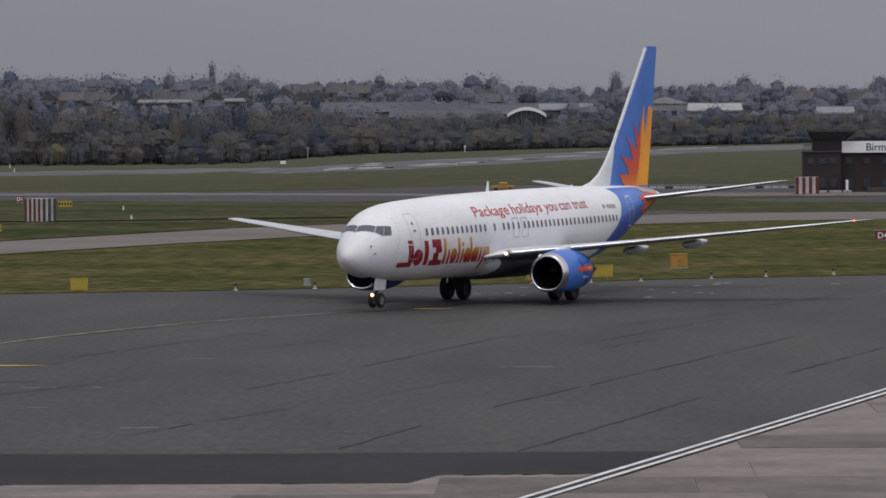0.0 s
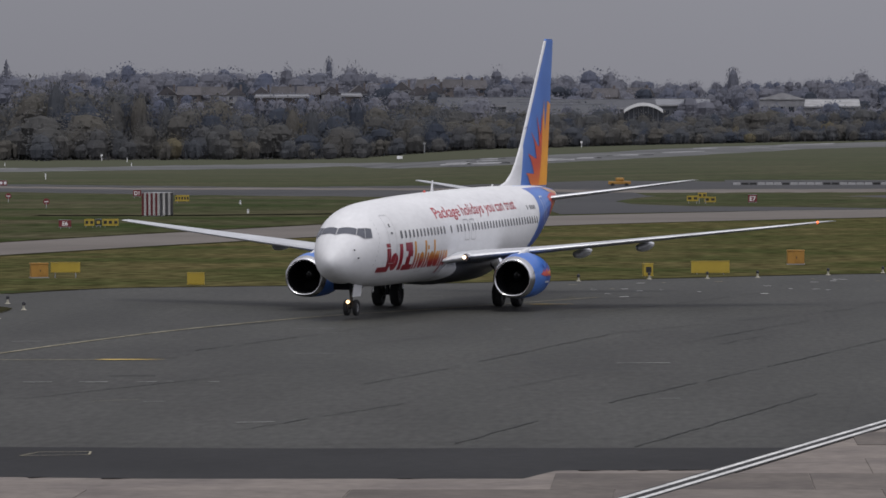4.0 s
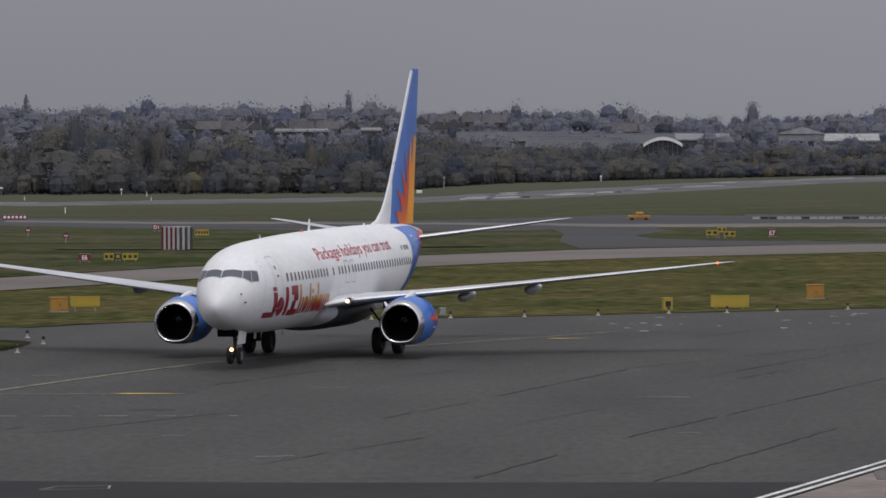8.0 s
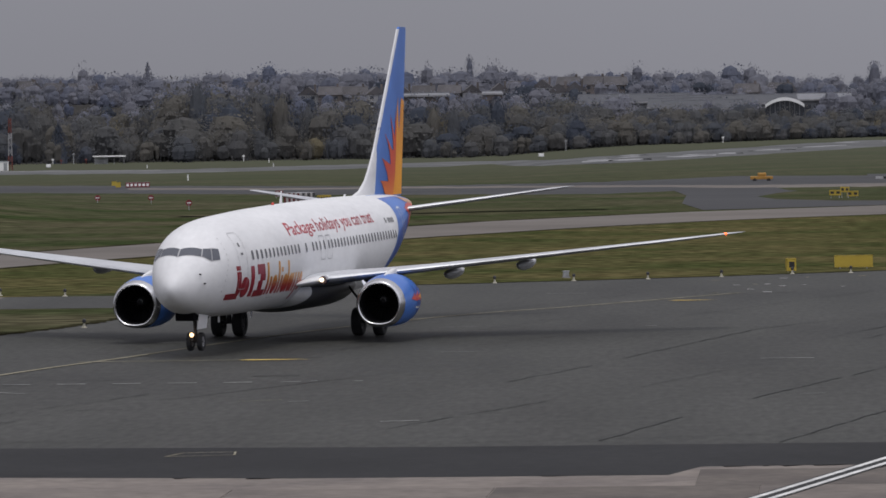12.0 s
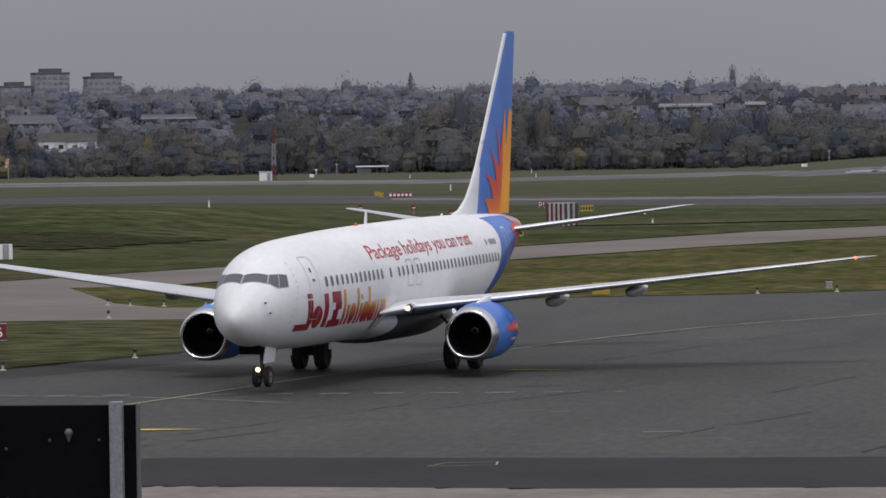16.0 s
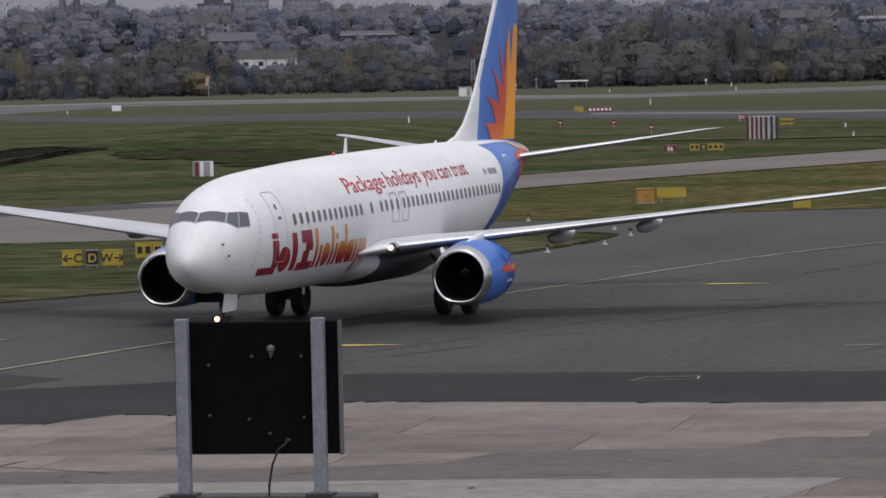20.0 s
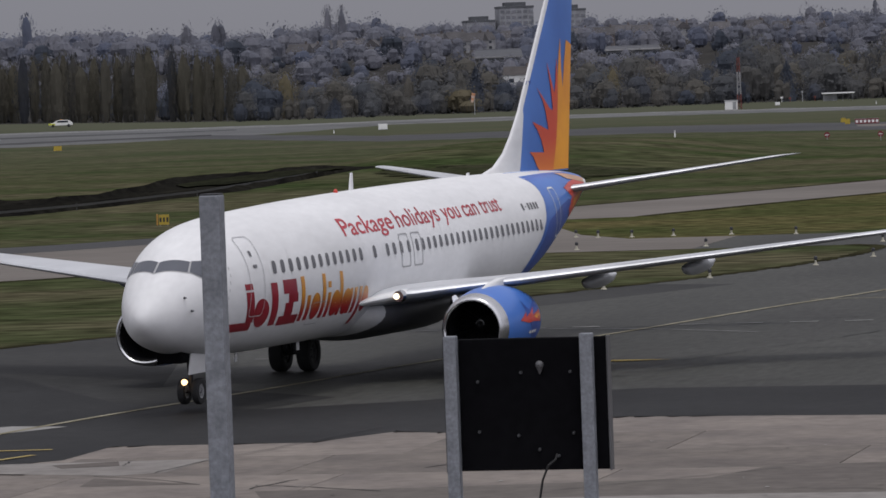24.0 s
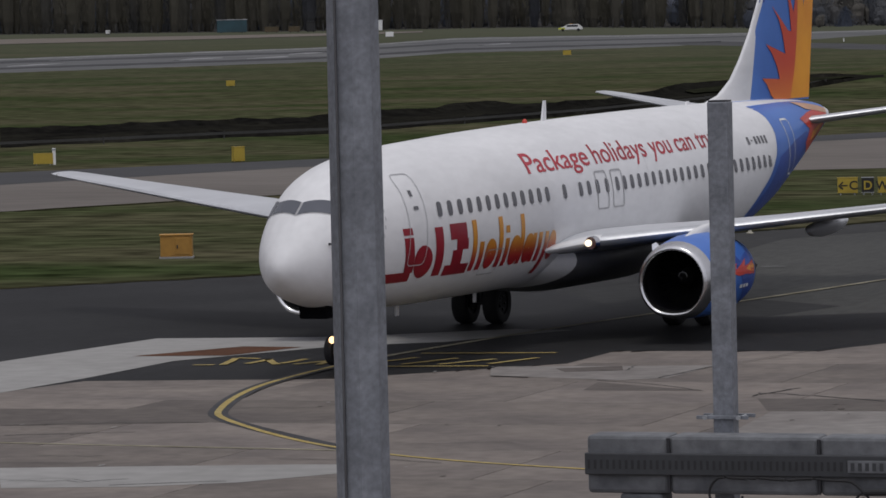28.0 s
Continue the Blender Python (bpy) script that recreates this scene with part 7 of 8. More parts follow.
def wood(name, trees, mat, label):
    """Many trees in one mesh: rows of x, y, z, height, width, kind."""
    quads, ways, tints = [], [], []
    for i, (x, y, z, h, w, kind) in enumerate(trees):
        t, out = (SHAPES if math.hypot(x, y) < 1320 else COARSE)[kind][i % 7]
        a = i * 2.4
        q = t.copy()
        q[..., 0] = (t[..., 0] * math.cos(a) - t[..., 1] * math.sin(a)) * w + x
        q[..., 1] = (t[..., 0] * math.sin(a) + t[..., 1] * math.cos(a)) * w + y
        q[..., 2] = t[..., 2] * h * 1.05 + z
        o = out.copy()
        o[..., 0], o[..., 1] = out[..., 0] * math.cos(a) - out[..., 1] * math.sin(a), out[..., 0] * math.sin(a) + out[..., 1] * math.cos(a)
        tr, tn = [], []
        r = .02 * h
        for k in range(4):
            a0, a1 = k * math.pi / 2, (k + 1) * math.pi / 2
            tr.append([(x + r * math.cos(a0), y + r * math.sin(a0), z - .3), (x + r * math.cos(a1), y + r * math.sin(a1), z - .3), (x + r * .5 * math.cos(a1), y + r * .5 * math.sin(a1), z + h * .6), (x + r * .5 * math.cos(a0), y + r * .5 * math.sin(a0), z + h * .6)])
            tn.append([(math.cos(a0 + .8), math.sin(a0 + .8), 0)] * 4)
        quads += [q, np.array(tr)]
        ways += [o, np.array(tn)]
        tints.append(np.full(len(q) + 4, (i * .618034) % 1.0 * .8))
    v = np.concatenate(quads).reshape(-1, 3)
    n = len(v) // 4
    me = bpy.data.meshes.new(name)
    me.vertices.add(len(v))
    me.vertices.foreach_set("co", v.astype(np.float32).ravel())
    me.loops.add(len(v))
    me.loops.foreach_set("vertex_index", np.arange(len(v), dtype=np.int32))
    me.polygons.add(n)
    me.polygons.foreach_set("loop_start", np.arange(n, dtype=np.int32) * 4)
    me.update(calc_edges=True)
    me.attributes.new("crown_way", 'FLOAT_VECTOR', 'POINT').data.foreach_set("vector", np.concatenate(ways).astype(np.float32).ravel())
    me.attributes.new("tint", 'FLOAT', 'FACE').data.foreach_set("value", np.concatenate(tints).astype(np.float32))
    me.materials.append(mat)
    return tagged(new(name, me), label, "trees", "", "stuff")


BELT_AZ = (-34, -25.5, -22, -20, -19.3, -18.7, -16.3, -15.7, -15, -14.1, -13.66, -13.2, -12.95, -12.55, -12.0, -11.62, -11.2, -10.94, -10.47, -10.1, -9.85, -9.57, -9.3, -8.9, -8.5, -8.1, -7.6, -7.1, -6.8, -6.45, -6.2, -5.7, -5.4, -4.9, -4.37, -3.96, -3.5, -3.07, -2.45, -1.9, -1.3, -.94, -.6, 0, .5, 1, 1.8, 2.2, 2.7, 3.4, 8)
BELT_EL = (.6, .6, .65, .7, .80, .48, .47, .30, .18, .10, .22, .34, .24, -.05, -.04, .25, .31, .24, .12, .10, .34, .56, .40, .28, .36, .5, .6, .6, .54, .36, .30, .35, .38, .32, .29, .31, .28, .24, .14, .13, .11, .15, .10, .07, .10, .08, .11, .13, .08, .11, .2)
# open sight lines: bearing from, to, no tree higher than this angle before this distance
OPEN = ((-6.4, -3.7, .40, 1800), (-5.25, -3.75, .385, 1490), (-3.4, -2.95, .44, 1660), (-2.95, -.75, .235, 1330), (-2.95, -1.4, .26, 1400), (-.75, -.15, .16, 1310), (-.9, .0, .20, 1500), (.9, 1.55, .245, 1430), (1.5, 2.3, .225, 1410), (2.95, 3.65, .18, 1390), (-12.65, -11.9, .0, 1365), (-13.05, -12.35, .29, 1500), (-11.45, -10.7, .27, 1600))


def kept_low(az, d, z, h):
    for a0, a1, el_, dm in OPEN:
        if a0 < az < a1 and d < dm:
            h = min(h, top_of(el_, d) - z)
    return h


SKY_AZ = (-34, -25, -19.3, -18.4, -17.7, -17, -16, -15.3, -14.7, -14.1, -13.5, -11.5, -10, -8.9, -8.1, -6.7, -5.8, -4.8, -4.0, -3.3, -2.2, -1.1, -.3, .6, 2.2, 3, 4, 8)
SKY_EL = (.8, .85, .88, .86, .80, .76, .77, .73, .80, .77, .70, .70, .68, .72, .69, .69, .71, .71, .72, .60, .63, .62, .54, .53, .57, .50, .55, .6)


def top_of(el, d):
    return EYE + d * math.tan(radians(el))


def make_woods():
    rg = random.Random(4)
    belt, dark, gold, hill, far = [], [], [], [], []
    # low scrub along the fence, then the belt proper, thickening to the back
    for row, (d0, share, step, kinds) in enumerate(((1128, .40, .34, ("bush", "round", "bare")), (1150, .66, .30, ("round", "bush", "bare")), (1185, .88, .29, ("round", "bare", "poplar")), (1225, 1.0, .28, ("round", "round", "bare")), (1270, 1.0, .36, ("round", "bare", "round")))):
        az = -25.6
        while az < 4.8:
            az += step * rg.uniform(.6, 1.4)
            d = d0 + rg.uniform(-14, 14)
            x, y, z = polar(az, d)
            full = top_of(table(az, BELT_AZ, BELT_EL), d) - z
            if row == 0 and full < 6:
                continue
            h = kept_low(az, d, z, max(3.0, full * share * rg.uniform(.72, 1.08)))
            if h < 1.5:
                continue
            k = rg.choice(kinds)
            w = h * (rg.uniform(.85, 1.3) if k != "poplar" else rg.uniform(.45, .6)) if k != "bush" else h * rg.uniform(1.1, 1.8)
            pick = rg.random()
            if -25.6 < az < -15.9:
                continue
            if pick < .13 or az < -15.9:
                dark.append((x, y, z, h * 1.02, w, "conifer" if pick < .04 else k))
            elif pick < .20 and row < 4:
                gold.append((x, y, z, h * .9, w, k))
            else:
                belt.append((x, y, z, h, w, k))
    # trees on the low hill behind, closer to the sky line the farther they stand
    for d0, share, step in ((1340, .3, .36), (1440, .35, .32), (1530, .5, .30), (1630, .6, .28), (1750, .72, .25), (1870, .8, .25), (2000, .88, .26), (2140, .9, .25), (2280, 1.0, .19), (2330, .98, .26)):
        az = -25.6
        while az < 4.8:
            az += step * rg.uniform(.5, 1.5)
            d = d0 + rg.uniform(-60, 60) * (1 if d0 < 2200 else .4)
            x, y, z = polar(az, d)
            full = top_of(table(az, SKY_AZ, SKY_EL), d) - z
            b_el = table(az, BELT_AZ, BELT_EL)
            s_el = table(az, SKY_AZ, SKY_EL)
            h = min(17, max(3, full * (rg.uniform(.62, 1.0) if share < .95 else rg.uniform(.80, 1.06)))) if share >= .88 else min(rg.uniform(5, 11), full * rg.uniform(.75, .97))
            if az < -6.5 and 1500 < d < 2080:
                h *= .88
            h = kept_low(az, d, z, h) * (1.5 if -2.95 < az < -.75 and d < 1450 and rg.random() < .45 else 1)
            if h < 2.5:
                continue
            k = rg.choice(("round", "round", "bare", "round", "bush"))
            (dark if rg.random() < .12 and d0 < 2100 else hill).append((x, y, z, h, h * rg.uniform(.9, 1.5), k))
    # trees that screen the lower parts of the buildings
    for a0, a1, el_, d in ((-5.35, -3.7, .375, 1452), (-2.95, -.72, .225, 1316), (.85, 2.35, .235, 1392), (2.9, 3.7, .18, 1370), (-12.75, -11.8, .01, 1340), (-11.5, -10.7, .29, 1570), (-13.05, -12.4, .28, 1470)):
        az = a0
        while az < a1:
            az += rg.uniform(.10, .20)
            x, y, z = polar(az, d + rg.uniform(-6, 6))
            h = top_of(el_ + rg.uniform(-.05, .012) + (.06 if rg.random() < .2 else 0), d) - z
            if h > 2:
                hill.append((x, y, z, h, max(6, h * rg.uniform(.5, .8)), rg.choice(("round", "bush", "round"))))
    # thick scrub before the sheds
    for d0, up in ((1292, .07), (1312, .085), (1150, -.10), (1138, -.14)):
        az = -3.4
        while az < 4.8:
            az += rg.uniform(.08, .2)
            x, y, z = polar(az, d0 + rg.uniform(-8, 8))
            h = kept_low(az, d0, z, top_of(table(az, BELT_AZ, BELT_EL) + up + rg.uniform(-.10, .05), d0) - z)
            if h > 1.5:
                (dark if rg.random() < .2 else belt).append((x, y, z, h, max(h * rg.uniform(.8, 1.4), rg.uniform(4.5, 9)), rg.choice(("bush", "round"))))
    # single trees that stand out on the sky line
    for az, el_, kind, w in ((-6.67, .80, "round", 16), (-4.76, .76, "round", 13), (-4.25, .80, "poplar", 6), (-4.0, .80, "bare", 15), (-2.24, .73, "bare", 15), (-1.08, .72, "round", 18), (-.85, .68, "round", 14), (.63, .66, "poplar", 9), (2.2, .67, "round", 17), (2.6, .62, "round", 14), (3.8, .66, "round", 14), (-8.9, .83, "bare", 16), (-8.14, .77, "conifer", 14), (-10.05, .76, "bare", 15), (-11.3, .73, "round", 17), (-11.6, .76, "round", 16), (-14.75, .93, "poplar", 7), (-14.58, .92, "poplar", 7), (-14.15, .86, "round", 12), (-16.45, .86, "round", 9), (-16.1, .87, "round", 10), (-18.38, .96, "poplar", 9), (-19.3, .93, "poplar", 8), (-15.35, .83, "bare", 18), (-17.7, .82, "bare", 18), (-3.97, .78, "bare", 14), (-5.5, .75, "round", 15), (-13.3, .73, "round", 13)):
        d = 2200
        x, y, z = polar(az, d)
        hill.append((x, y, z, top_of(el_, d) - z, w, kind))
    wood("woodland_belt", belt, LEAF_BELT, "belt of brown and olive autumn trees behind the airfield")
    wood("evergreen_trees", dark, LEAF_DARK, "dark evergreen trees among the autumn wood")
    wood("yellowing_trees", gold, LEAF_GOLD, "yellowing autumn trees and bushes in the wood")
    wood("hill_trees", hill, LEAF_HILL, "grey-green trees on the low hill, haze painted into their tints")
    pop, belt2 = [], []
    az = -27.5
    while az < -15.85:
        az += rg.uniform(.09, .17)
        if -16.9 < az < -16.75:
            continue
        d = 1165 + rg.uniform(-15, 30)
        x, y, z = polar(az, d)
        h = (top_of(table(az, BELT_AZ, BELT_EL), d) - z) * rg.uniform(.86, 1.04)
        pop.append((x, y, z, h * rg.uniform(.9, 1.03), rg.uniform(4.6, 7.4), "poplar"))
    for az in np.arange(-25.5, -15.9, .22):
        x, y, z = polar(az + rg.uniform(-.08, .08), 1205)
        belt2.append((x, y, z, rg.uniform(6, 10), 9, "bush"))
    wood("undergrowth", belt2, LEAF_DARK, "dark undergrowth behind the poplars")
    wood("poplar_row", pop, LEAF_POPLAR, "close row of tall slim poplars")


make_woods()


def house_parts(r, w, d, h, wall, roof, gable):
    bm = BM()
    bx(bm, -w / 2, w / 2, -d / 2, d / 2, 0, h)
    part("wall", bm, wall, r)
    rh = .42 * (w if gable else d)
    bm = BM()
    if gable:
        pts = [(-w / 2 - .3, -d / 2 - .3, h), (w / 2 + .3, -d / 2 - .3, h), (0, -d / 2 - .3, h + rh), (-w / 2 - .3, d / 2 + .3, h), (w / 2 + .3, d / 2 + .3, h), (0, d / 2 + .3, h + rh)]
        fs = ((0, 1, 2), (5, 4, 3), (0, 2, 5, 3), (2, 1, 4, 5), (1, 0, 3, 4))
    else:
        pts = [(-w / 2 - .3, -d / 2 - .4, h), (w / 2 + .3, -d / 2 - .4, h), (w / 2 + .3, d / 2 + .4, h), (-w / 2 - .3, d / 2 + .4, h), (-w / 2 + .1, 0, h + rh), (w / 2 - .1, 0, h + rh)]
        fs = ((0, 1, 5, 4), (2, 3, 4, 5), (1, 2, 5), (3, 0, 4), (3, 2, 1, 0))
    vs = [bm.verts.new(p) for p in pts]
    for f in fs:
        bm.faces.new([vs[i] for i in f])
    rf = part("roof", bm, roof, r)
    bm = BM()
    bx(bm, w * .28, w * .28 + .8, -.4, .4, h + rh * .3, h + rh + .9, .05)
    part("chimney", bm, WALL_BRICK, rf)
    for i in (-1, 1):
        for z0 in ((.9, 3.3) if h > 4 else (1.0,)):
            bm = BM()
            bx(bm, i * w * .25 - .7, i * w * .25 + .7, -d / 2 - .05, -d / 2 + .02, z0, z0 + 1.2, .03)
            part("window", bm, WINDOW_FAR, r)


def make_houses():
    rg = random.Random(9)
    protos = {}
    for key, (w, d, h, wall, roof, gable) in {"brick": (9, 8, 5, WALL_BRICK, ROOF_TILE, False), "gable": (7.5, 10, 5, RENDER_WHITE, ROOF_TILE, True), "white": (10, 8, 5, RENDER_WHITE, ROOF_TILE, False), "low": (8.5, 6, 3.2, WHITE, ROOF_DARK, False)}.items():
        r = thing("house", pose(0, 0, -60), {"brick": "brick house with tiled roof on the hill", "gable": "white gabled house with tiled roof on the hill", "white": "white rendered house with tiled roof on the hill", "low": "long low bright white house before the hill"}[key], "house", "houses on the hill")
        house_parts(r, w, d, h, wall, roof, gable)
        protos[key] = [r, 0]

    def put(key, az, d, lift=0.0, turn=0):
        x, y, z = polar(az, d)
        m = pose(x, y, z + lift - .2, 0, 0, -az * 1.0 + turn)
        p = protos[key]
        if p[1] == 0:
            p[0].matrix_basis = m
        else:
            copy_thing(p[0], m)
        p[1] += 1

    az = -6.2
    while az < -2.3:
        put(rg.choice(("brick", "brick", "white", "gable")), az, 1815 + rg.uniform(-15, 15), 0, rg.uniform(-8, 8))
        az += rg.uniform(.24, .34)
    put("gable", -3.18, 1650)
    put("gable", -2.98, 1655)
    for az, d in ((-12.47, 1378), (-12.12, 1372), (-11.0, 1340), (-10.9, 1350), (-14.5, 1600), (-14.3, 1640), (-14.7, 1650), (-15.1, 1500), (-13.7, 1560), (-13.2, 1700), (-12.9, 1640), (-11.2, 1730), (-10.6, 1760), (-9.6, 1740), (-7.3, 1760), (-6.9, 1780), (-13.0, 1500), (-16.6, 1650), (-15.7, 1700), (-17.2, 1720), (-9.0, 1800), (-.9, 1700), (-.5, 1720), (2.9, 1690), (3.6, 1700)):
        put("low" if d < 1390 else rg.choice(("brick", "white", "brick", "white")), az, d + (0 if d < 1390 or az > -6.5 else 400), 2.4 if d < 1390 else 0, rg.uniform(-25, 25))

    # streets of small houses higher up the hill
    az = -16.2
    while az < -9.0:
        az += rg.uniform(.28, .6)
        put(rg.choice(("gable", "brick", "gable", "white", "brick")), az, rg.choice((1960, 2050, 2120)) + rg.uniform(-20, 20), 0, rg.uniform(-35, 35))

    # long pale roofs, hangar and arched hall
    def shed(az0, az1, d, el_, label, roof, wall, h0=None, name="warehouse", bays=6, gable=False):
        a = (az0 + az1) / 2
        x, y, z = polar(a, d)
        w = d * radians(az1 - az0)
        h = top_of(el_, d) - z
        r = thing(name, pose(x, y, z, 0, 0, -a), label, "building")
        hh = h0 or h * .72
        bm = BM()
        bx(bm, -w / 2, w / 2, 0, 24, 0, hh)
        part("wall", bm, wall, r)
        bm = BM()
        vs = [bm.verts.new(p) for p in ((-w / 2 - .4, -.6, hh), (w / 2 + .4, -.6, hh), (w / 2 + .4, 24.6, hh), (-w / 2 - .4, 24.6, hh), (-w / 2, 12, h), (w / 2, 12, h))]
        if gable:
            vs[4].co, vs[5].co = Vector((0, -.6, h)), Vector((0, 24.6, h))
        for f in (((0, 1, 4), (2, 3, 5), (1, 2, 5, 4), (3, 0, 4, 5), (3, 2, 1, 0)) if gable else ((0, 1, 5, 4), (2, 3, 4, 5), (1, 2, 5), (3, 0, 4), (3, 2, 1, 0))):
            bm.faces.new([vs[i] for i in f])
        part("roof", bm, roof, r)
        if not gable:
            bm = BM()
            bx(bm, -w / 2 - .4, w / 2 + .4, -.75, -.6, hh - .15, hh + .35)
            part("eave", bm, RENDER_WHITE, r, "pale eave line")
            bm = BM()
            bx(bm, -w / 2, w / 2, 11.8, 12.2, h - .1, h + .25)
            part("ridge", bm, ROOF_PALE, r)
        for i in range(bays):
            bm = BM()
            cx = -w / 2 + w * (i + .5) / bays
            bx(bm, cx - w / bays * .32, cx + w / bays * .32, -.08, .02, hh * .35, hh * .75, .03)
            part("window", bm, WINDOW_FAR, r)

    shed(-5.14, -4.5, 1480, .375, "long low building with pale roof among trees", ROOF_PALE, WALL_BRICK, h0=top_of(.335, 1480) - polar(-4.8, 1480)[2])
    shed(-4.1, -3.86, 1470, .385, "low building with pale roof among trees", ROOF_PALE, WALL_BRICK, h0=top_of(.345, 1470) - polar(-4.0, 1470)[2])
    for i in range(4):
        shed((-1.95, -2.1, -2.0, -2.95)[i], (-.95, -1.2, -.3, -1.6)[i], 1330 + 34 * i, .235 + .03 * i, "row of long industrial sheds with grey roofs", ROOF_SHED, WALL_PALE, bays=10)
    shed(.95, 1.5, 1425, .37, "large pale hangar with shallow pitched roof", RENDER_WHITE, RENDER_WHITE, h0=top_of(.285, 1425) - polar(1.2, 1425)[2], bays=5, name="hangar", gable=True)
    shed(1.5, 2.15, 1405, .29, "long pale industrial building", RENDER_WHITE, RENDER_WHITE, bays=9)
    shed(3.05, 3.5, 1385, .24, "pale industrial building beyond the trees", ROOF_PALE, WALL_PALE)
    shed(-.35, .35, 1500, .30, "pale industrial building beyond the trees", ROOF_PALE, WALL_PALE)
    shed(-11.4, -10.75, 1600, .33, "long grey roof on the hill", ROOF_SHED, WALL_PALE)
    shed(-12.98, -12.42, 1500, .345, "grey-roofed pale building on the hill", ROOF_SHED, WALL_PALE)
    x, y, z = polar(-.45, 1300)
    r = thing("arched_hall", pose(x, y, z, 0, 0, .6), "hall with white arched roof and dark glazed front", "building")
    W = 1300 * radians(.47)
    H = top_of(.255, 1300) - z
    base = top_of(.17, 1300) - z
    bm = BM()
    n = 16
    rows = []
    for yy, ex in ((-1.2, 0), (26, 0)):
        rows.append([bm.verts.new((-W / 2 + W * i / n, yy, base + (H - base) * math.sin(math.pi * i / n) ** .8)) for i in range(n + 1)] + [bm.verts.new((W / 2 - W * i / n, yy, base - .9 + (H - base) * math.sin(math.pi * i / n) ** .8)) for i in range(n + 1)])
    m = len(rows[0])
    for k in range(m):
        bm.faces.new((rows[0][k], rows[0][(k + 1) % m], rows[1][(k + 1) % m], rows[1][k]))
    bm.faces.new(rows[0])
    part("arched_roof", bm, WHITE, r)
    bm = BM()
    vs = [bm.verts.new((-W / 2 + W * i / n, 0, base - .5 + (H - base) * math.sin(math.pi * i / n) ** .8)) for i in range(n + 1)]
    bm.faces.new([bm.verts.new((-W / 2, 0, 0))] + vs + [bm.verts.new((W / 2, 0, 0))])
    part("glazed_front", bm, WINDOW_FAR, r)
    for i in range(1, 8):
        bm = BM()
        cx = -W / 2 + W * i / 8
        bx(bm, cx - .12, cx + .12, -.15, -.02, 0, base + (H - base) * math.sin(math.pi * i / 8) ** .8 - .6)
        part("mullion", bm, WALL_PALE, r)
    # tower blocks on the sky line
    for a0, a1, el_, low in ((-12.70, -12.28, .855, .55), (-12.07, -11.65, .80, .5), (-13.1, -12.75, .70, .5)):
        d = 2480
        a = (a0 + a1) / 2
        x, y, z = polar(a, d)
        w = d * radians(a1 - a0)
        h = top_of(el_, d) - z
        r = thing("tower_block", pose(x, y, z, 0, 0, -a + 12), "pale high-rise block of flats on the sky line", "building", "tower blocks")
        bm = BM()
        bx(bm, -w / 2, w / 2, -6, 6, 0, h, .1)
        part("wall", bm, TOWER_WALL, r)
        fl = int(h / 2.9)
        for f in range(max(0, fl - 7), fl):
            for c in range(6):
                bm = BM()
                cx = -w / 2 + w * (c + .5) / 6
                bx(bm, cx - w / 6 * .36, cx + w / 6 * .36, -6.1, -5.95, f * 2.9 + .9, f * 2.9 + 2.4)
                part("window", bm, TOWER_GLASS, r)
        bm = BM()
        bx(bm, -w * .3, w * .3, -4, 4, h, h + 2.2, .1)
        part("roof_plant", bm, TOWER_DARK, r)
        bm = BM()
        bx(bm, -w / 2 - .2, w / 2 + .2, -6.2, 6.2, h - .9, h + .2, .1)
        part("parapet", bm, TOWER_DARK, r)


TOWER_WALL = material("tower_cladding", (0.26, 0.265, 0.285), 0.8, vary=0.06, grain=.5)
TOWER_GLASS = material("tower_glass", (0.16, 0.165, 0.185), 0.4, vary=0.15, grain=.5, rand=.15)
TOWER_DARK = material("tower_dark", (0.085, 0.09, 0.10), 0.8, vary=0.06, grain=.5)
make_houses()


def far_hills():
    """Ridge on the horizon, far behind everything; haze is put into its colour."""
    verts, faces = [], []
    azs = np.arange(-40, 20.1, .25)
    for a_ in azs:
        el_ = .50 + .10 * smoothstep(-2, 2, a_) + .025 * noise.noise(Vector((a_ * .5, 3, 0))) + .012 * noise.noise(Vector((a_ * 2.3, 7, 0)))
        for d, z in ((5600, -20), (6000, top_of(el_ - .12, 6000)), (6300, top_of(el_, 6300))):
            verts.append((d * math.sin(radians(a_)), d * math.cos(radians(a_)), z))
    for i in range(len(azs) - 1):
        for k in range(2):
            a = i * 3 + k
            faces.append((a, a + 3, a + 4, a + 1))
    tagged(link("backdrop_hills", verts, faces, FAR_HILL, smooth=True), "blue-grey ridge on the horizon, haze painted into its colour", "", "", "structure")


FAR_HILL = material("haze_tinted_ridge", (0.27, 0.28, 0.315), 1.0, vary=0.1, grain=0.004, blotch=0.001, second=(0.25, 0.26, 0.29), spec=0.0)
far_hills()


